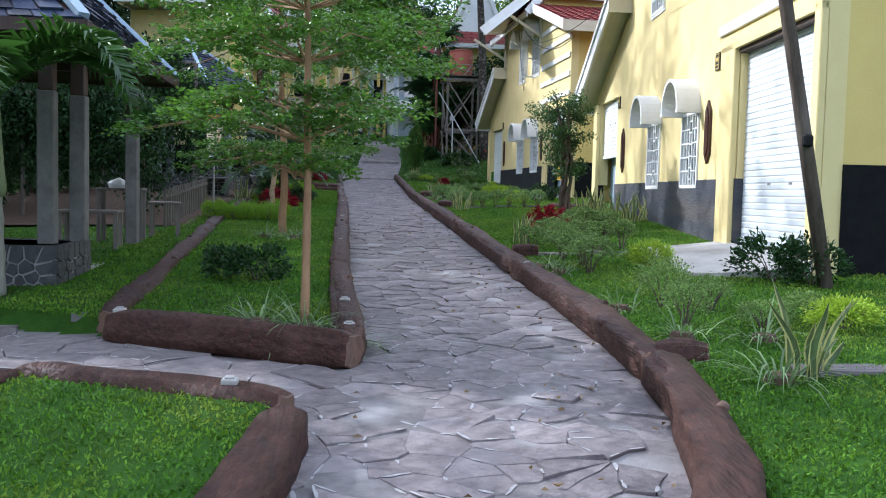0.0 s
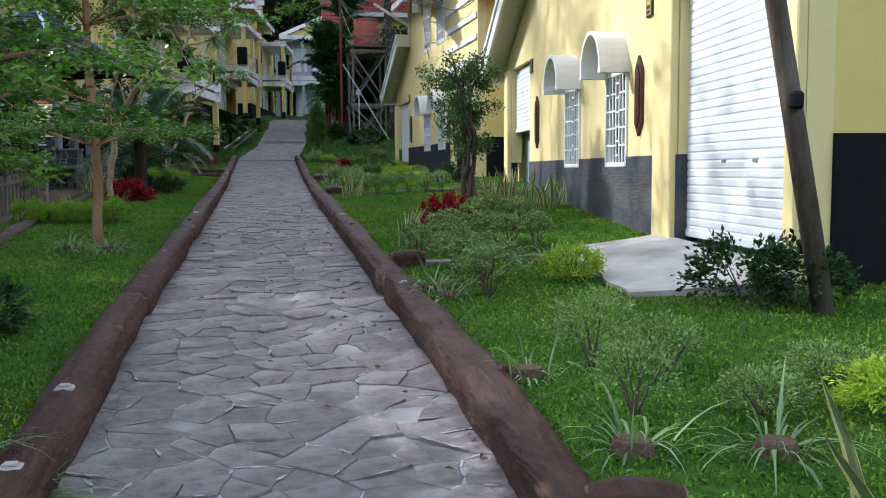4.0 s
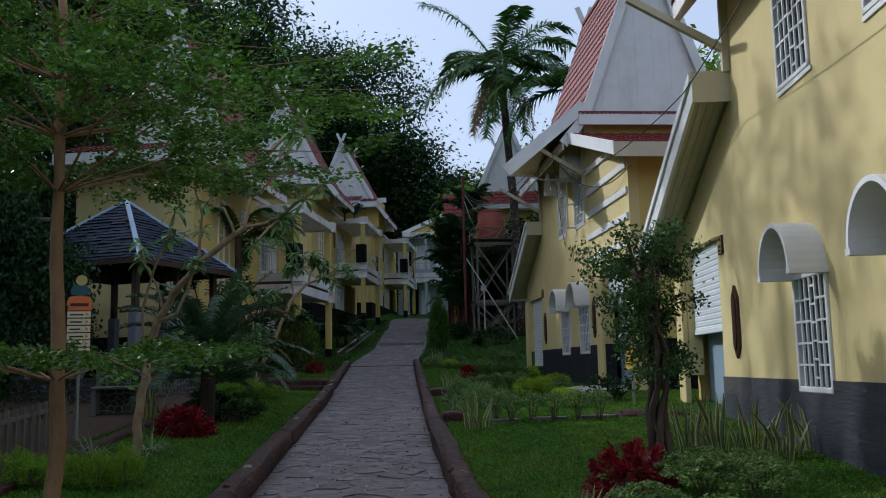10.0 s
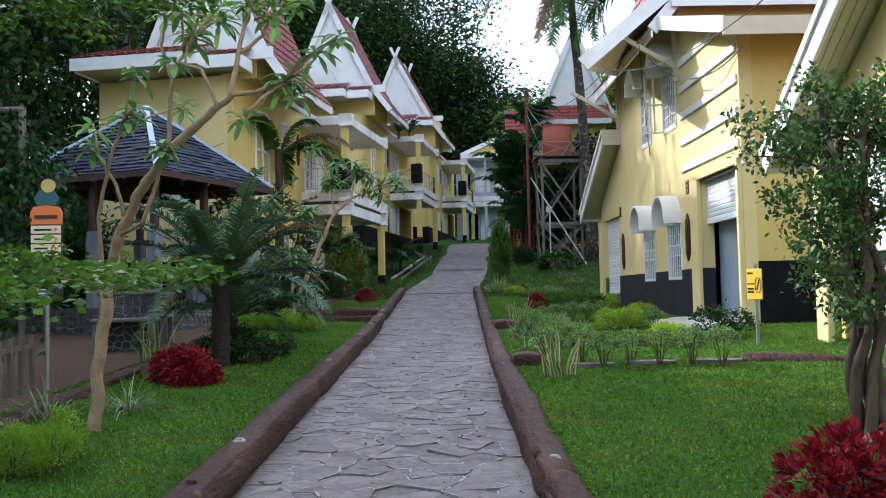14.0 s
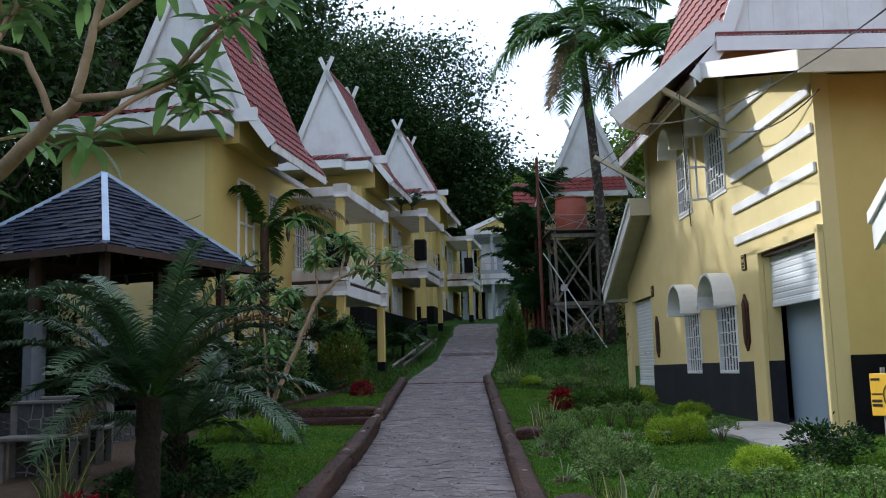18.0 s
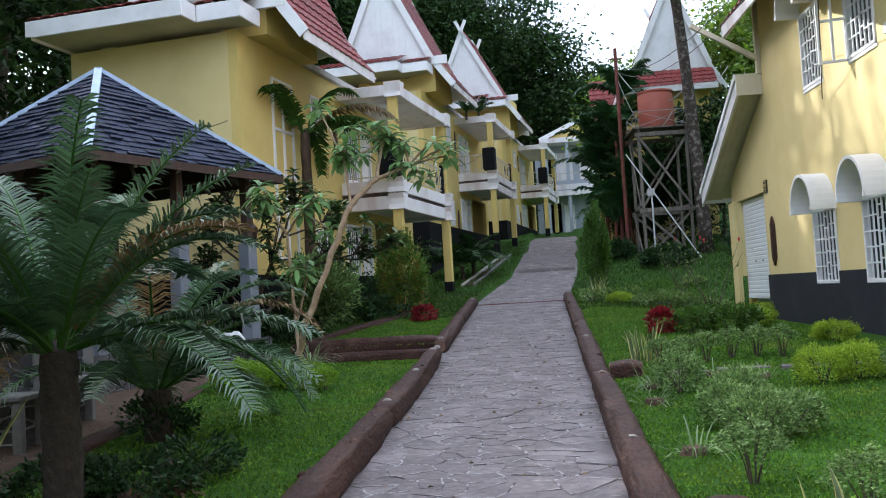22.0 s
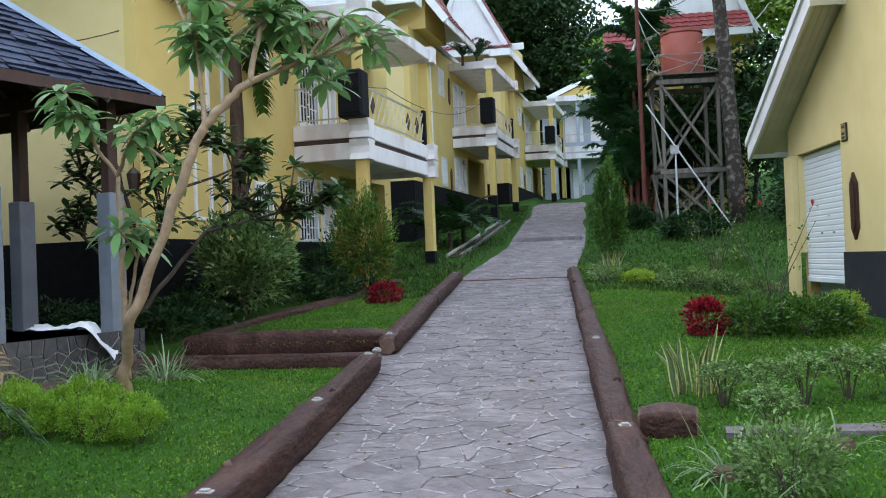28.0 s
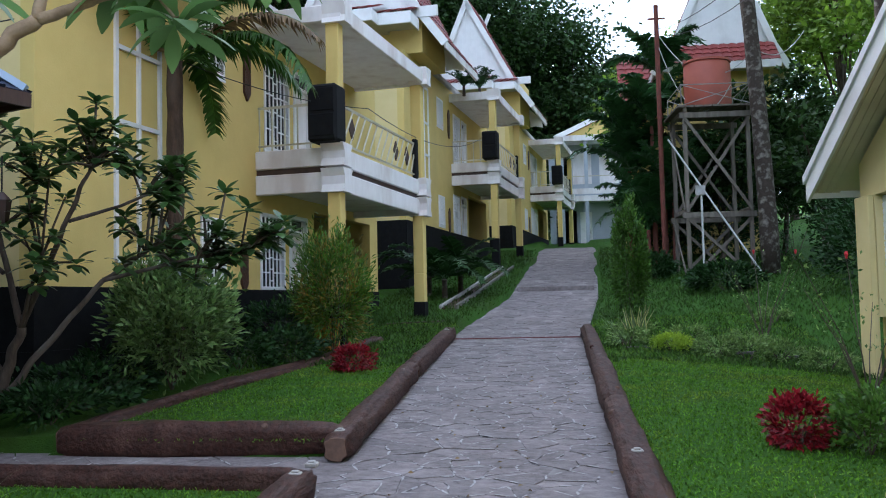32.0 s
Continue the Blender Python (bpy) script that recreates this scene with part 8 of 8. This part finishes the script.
pavilion(-4.97, 3.75, -0.38, 0, 3.1, 2.6, 4.7, 0.08, "concrete_old", "open garden pavilion with stone base and pale posts", 0.42, False, 1.9, (-1.95, 1.98, -2.25, -1.15), False)


def stone_bench(x, y, a, w=0.95):
    e = thing("stone_bench", "grey concrete garden bench with a rubble stone back", "bench", pose(x, y, ground_z(x, y), 0, 0, a), group="stone benches")
    part("seat", G().box(-w / 2, w / 2, -0.25, 0.22, 0.48, 0.54, 0.015), "concrete_old", e)
    for s in (-1, 1):
        part("leg", G().box(s * (w / 2 - 0.06) - 0.045, s * (w / 2 - 0.06) + 0.045, -0.22, -0.13, -0.08, 0.48, 0.01), "concrete_old", e)
        part("back_post", G().box(s * (w / 2 - 0.05) - 0.045, s * (w / 2 - 0.05) + 0.045, 0.2, 0.29, -0.08, 0.9, 0.01), "concrete_old", e)
    part("top_rail", G().box(-w / 2 - 0.03, w / 2 + 0.03, 0.18, 0.31, 0.9, 0.95, 0.012), "concrete_old", e)
    rubble_wall(part("back_panel", G().box(-w / 2 + 0.1, w / 2 - 0.1, 0.23, 0.26, -0.05, 0.9), "mortar", e, "rubble stone panel"), -w / 2 + 0.09, w / 2 - 0.09, 0.215, 0.275, -0.05, 0.9, 8, 0.14)


stone_bench(-4.0, 17.5, 6)
stone_bench(-4.25, 18.9, 6)


def slat_table(x, y, a, h, w=0.75):
    e = thing("garden_table", "small pale wooden garden table", "table", pose(x, y, ground_z(x, y), 0, 0, a), group="garden tables")
    part("tabletop", G().box(-w / 2, w / 2, -0.25, 0.25, h - 0.035, h, 0.008), "wood_old", e)
    for sx in (-1, 1):
        for sy in (-1, 1):
            part("leg", G().box(sx * (w / 2 - 0.04) - 0.025, sx * (w / 2 - 0.04) + 0.025, sy * 0.2 - 0.025, sy * 0.2 + 0.025, 0, h - 0.035), "wood_old", e)


slat_table(-3.62, 4.9, 5, 0.5, 0.75)
slat_table(-3.45, 5.8, 5, 0.74, 0.62)
slat_table(-3.0, 6.5, 8, 0.5, 0.45)
white_bag = thing("white_bag", "rumpled white bag on the garden table", "bag", pose(-3.5, 5.8, ground_z(-3.45, 5.8) + 0.74))
part("bag", G().tube([(0, 0, 0), (0, 0, 0.05), (0.01, 0, 0.1), (0, 0.01, 0.13)], [0.12, 0.14, 0.1, 0.03], 12, wob=0.4), "cloth", white_bag)


def menu_board(x, y, a):
    e = thing("sign_board", "tall sign with an orange header and cream lines on a post", "sign", pose(x, y, ground_z(x, y), 0, 0, a))
    part("post", G().tube([(0, 0.03, -0.1), (0, 0.03, 2.2)], 0.025, 8), "metal", e)
    part("panel", G().box(-0.165, 0.165, -0.02, 0.02, 1.18, 1.80, 0.006), "sign_black", e)
    part("header", G().prism([(-0.16, 1.80), (0.16, 1.80), (0.165, 1.93), (0.13, 1.99), (0.0, 2.01), (-0.13, 1.99), (-0.165, 1.93)], 1, -0.02, 0.02), "orange", e, "orange header with a curved top")
    part("header_lettering", G().box(-0.12, 0.12, -0.024, -0.02, 1.86, 1.90), "wood_dark", e)
    for k in range(6):
        z = 1.195 + k * 0.101
        row = part("sign_strip", G().box(-0.155, 0.155, -0.026, -0.02, z, z + 0.086, 0.002), "sign_cream", e, "cream line of the sign")
        part("lettering", G().box(-0.12, 0.02 + 0.02 * (k % 3), -0.0295, -0.026, z + 0.03, z + 0.05), "sign_black", row)
        part("arrow", G().prism([(0.09, z + 0.02), (0.13, z + 0.043), (0.09, z + 0.066)], 1, -0.0295, -0.026), "orange", row)
    part("lower_plate", G().box(-0.18, 0.17, -0.02, 0.02, 0.99, 1.15, 0.005), "sign_black", e)
    part("plate_lettering", G().box(-0.11, 0.0, -0.024, -0.02, 1.08, 1.10).box(-0.11, 0.03, -0.024, -0.02, 1.045, 1.062), "white", e)
    part("crest", G().prism([(-0.10, 2.01), (0.10, 2.01), (0.13, 2.08), (0.08, 2.16), (-0.08, 2.16), (-0.13, 2.08)], 1, -0.015, 0.015), "sign_teal", e)
    part("emblem", G().tube([(0.02, -0.02, 2.22), (0.02, 0.0, 2.22)], [0.075, 0.075], 20), "gold", e, "round tan emblem")


menu_board(-3.29, 13.2, 8)


def warning_sign(x, y, a):
    e = thing("warning_sign", "yellow notice sign on a grey post", "sign", pose(x, y, ground_z(x, y), 0, 0, a))
    part("post", G().tube([(0, 0.02, -0.1), (0, 0.02, 1.02)], 0.022, 8), "metal", e)
    part("panel", G().box(-0.118, 0.118, -0.015, 0.0, 0.575, 0.965, 0.005), "sign_yellow", e)
    ring = G()
    for k in range(16):
        p, q = 2 * math.pi * k / 16, 2 * math.pi * (k + 1) / 16
        ring.beam((0.06 + 0.045 * math.cos(p), -0.017, 0.76 + 0.1 * math.sin(p)), (0.06 + 0.045 * math.cos(q), -0.017, 0.76 + 0.1 * math.sin(q)), 0.01, 0.003)
    part("pictogram", ring.beam((0.045, -0.017, 0.7), (0.075, -0.017, 0.83), 0.02, 0.003), "sign_black", e)
    for z, w, h in ((0.90, 0.09, 0.022), (0.77, 0.11, 0.012), (0.70, 0.10, 0.025), (0.66, 0.10, 0.025)):
        part("lettering", G().box(-0.105, -0.105 + w, -0.0185, -0.015, z, z + h), "sign_black", e)


warning_sign(4.95, 15.1, -57)


def utility_pole():
    x, y = 4.44, 1.3
    e = thing("utility_pole", "leaning dark timber pole with a small meter box", "pole", pose(x, y, ground_z(x, y)))
    part("pole", G().tube([(0.06, 0, -0.3), (-0.32, 0.0, 1.6), (-0.78, 0.0, 3.9), (-1.08, 0, 5.4)], [0.075, 0.07, 0.06, 0.055], 12), "bark", e, smooth=True)
    part("meter_box", G().box(-0.36, -0.26, -0.13, -0.06, 1.38, 1.5, 0.02), "speaker", e)


utility_pole()


def cable(pts, r=0.008, material="wire", label="thin black overhead cable"):
    g = G()
    P = []
    for (a, b, sag) in pts:
        a, b = Vector(a), Vector(b)
        for k in range(13):
            t = k / 12
            p = a.lerp(b, t)
            p.z -= sag * 4 * t * (1 - t)
            if not P or k:
                P.append(p)
    g.tube(P, r, 5)
    single("cable", g, material, label, "cable", "overhead cables")


cable([((3.42, 1.3, 5.0), (4.9, 11.6, 4.6), 0.25), ((4.9, 11.6, 4.6), (4.3, 21.8, 5.7), 0.5), ((4.3, 21.8, 5.7), (4.45, 44.4, 9.8), 0.6)])
cable([((5.0, 22.0, 6.3), (4.5, 44.4, 9.6), 0.9)])
cable([((5.0, 22.0, 6.3), (5.7, 24.5, 4.3), 0.2)])
cable([((6.0, 18.5, 5.2), (5.2, 22.1, 6.0), 0.5)], 0.012)
cable([((4.45, 44.4, 9.7), (6.9, 43.0, 8.7), 1.0), ((6.9, 43.0, 8.7), (8.5, 44, 9.4), 0.4)], 0.014, "wire_pale", "pale cable slung past the water tank")
cable([((4.45, 44.4, 9.4), (6.2, 42.9, 7.7), 1.3)], 0.012, "wire_pale", "pale cable slung past the water tank")
cable([((-4.3, 30.0, 5.6), (-1.9, 32.9, 5.3), 0.15), ((-1.9, 32.9, 5.3), (-1.0, 48.5, 7.6), 0.5)])
cable([((-6.6, 24.6, 4.6), (-4.6, 28.0, 5.7), 0.25)])

pole = thing("steel_pole", "thin rust-red steel pole beside the tower", "pole", pose(4.45, 44.4, ground_z(4.45, 44.4)))
part("tube", G().tube([(0, 0, -0.2), (0, 0, 7.9)], 0.07, 10), "rust", pole)
part("bracket", G().beam((-0.25, 0, 7.5), (0.25, 0, 7.5), 0.05, 0.05), "rust", pole)
brace = thing("stay_pole", "thin white stay pipe slanting to the ground", "pipe", pose(0, 0, 0))
part("pipe", G().tube([(4.35, 42.0, 6.1), (6.6, 41.0, 2.15)], 0.025, 7), "wire_pale", brace)
part("meter", G().box(4.95, 5.2, 41.6, 41.7, 4.55, 4.8), "metal", brace)
part("upright", G().tube([(5.1, 41.65, 2.1), (5.1, 41.65, 4.6)], 0.03, 7), "wire_pale", brace)

for k, (x0, x1, y) in enumerate(((2.35, 4.4, 14.15), (2.34, 4.9, 20.42), (2.2, 4.8, 31.6), (2.2, 3.6, 4.75), (2.45, 3.4, -1.9))):
    n = int((x1 - x0) / 0.6)
    for j in range(n):
        x = x0 + (x1 - x0) * (j + 0.5) / n
        yy = y + 0.05 * math.sin(j * 2.1) - (0.25 * (x - x0) if k in (0, 1) else 0)
        z = ground_z(x, yy)
        w = (x1 - x0) / n * (0.4 if k == 0 else 0.49)
        single("edging_stone", G().prism([(x - w, yy - 0.12), (x + w * 0.8, yy - 0.14), (x + w, yy + 0.05), (x + w * 0.6, yy + 0.13), (x - w * 0.9, yy + 0.11)], 2, z - 0.06, z + (0.035 if k == 0 else 0.018) + 0.01 * math.sin(j * 3.3)), "slab", "flat dark edging stone in the garden bed", "stone", "edging stones")

pot = thing("flower_pot", "orange clay flower pot by the balcony post", "pot", pose(-2.45, 32.0, ground_z(-2.45, 32.0)))
part("pot", G().tube([(0, 0, 0), (0, 0, 0.45), (0, 0, 0.5), (0, 0, 0.52)], [0.17, 0.24, 0.27, 0.27], 20), "pot", pot)
part("soil", G().tube([(0, 0, 0.5), (0, 0, 0.525)], [0.22, 0.22], 16), "earth", pot)
lamp = thing("hanging_lantern", "small dark lantern hanging under the pavilion eave", "lantern", pose(-4.0, 25.6, 3.05))
part("cage", G().tube([(0, 0, -0.3), (0, 0, -0.08), (0, 0, 0.0)], [0.06, 0.09, 0.02], 6), "wood_dark", lamp)
part("hook", G().tube([(0, 0, 0.0), (0, 0, 0.35)], 0.008, 5), "wire", lamp)


def sheet(x, y, z):
    g = G()
    n = 14
    for j in range(n):
        for i in range(n):
            u, v = i / (n - 1) - 0.5, j / (n - 1) - 0.5
            h = 0.09 * noise.noise(Vector((u * 4, v * 4, 3))) + 0.03 * noise.noise(Vector((u * 11, v * 11, 9))) - 1.1 * max(0, u - 0.2)
            g.v.append((u * 0.9, v * 0.7, 0.1 + h))
    g.f = [(j * n + i, j * n + i + 1, (j + 1) * n + i + 1, (j + 1) * n + i) for j in range(n - 1) for i in range(n - 1)]
    single("crumpled_sheet", g, "cloth", "crumpled white plastic sheet on the stone base", "sheet", m=pose(x, y, z, 0, 0, 20), smooth=True)


sheet(-3.95, 23.9, 1.02)


def fence(x0, y0, x1, y1, n):
    e = thing("picket_fence", "weathered low timber fence", "fence", pose(0, 0, 0))
    for k in range(n):
        t = k / (n - 1)
        x, y = x0 + (x1 - x0) * t, y0 + (y1 - y0) * t
        z = ground_z(x, y)
        part("picket", G().box(x - 0.02, x + 0.02, y - 0.03, y + 0.03, z - 0.1, z + 0.62), "wood_tower", e)
    z0, z1 = ground_z(x0, y0), ground_z(x1, y1)
    part("rail", G().beam((x0, y0, z0 + 0.5), (x1, y1, z1 + 0.5), 0.03, 0.05), "wood_tower", e)


fence(-3.3, 8.0, -3.45, 13.2, 22)
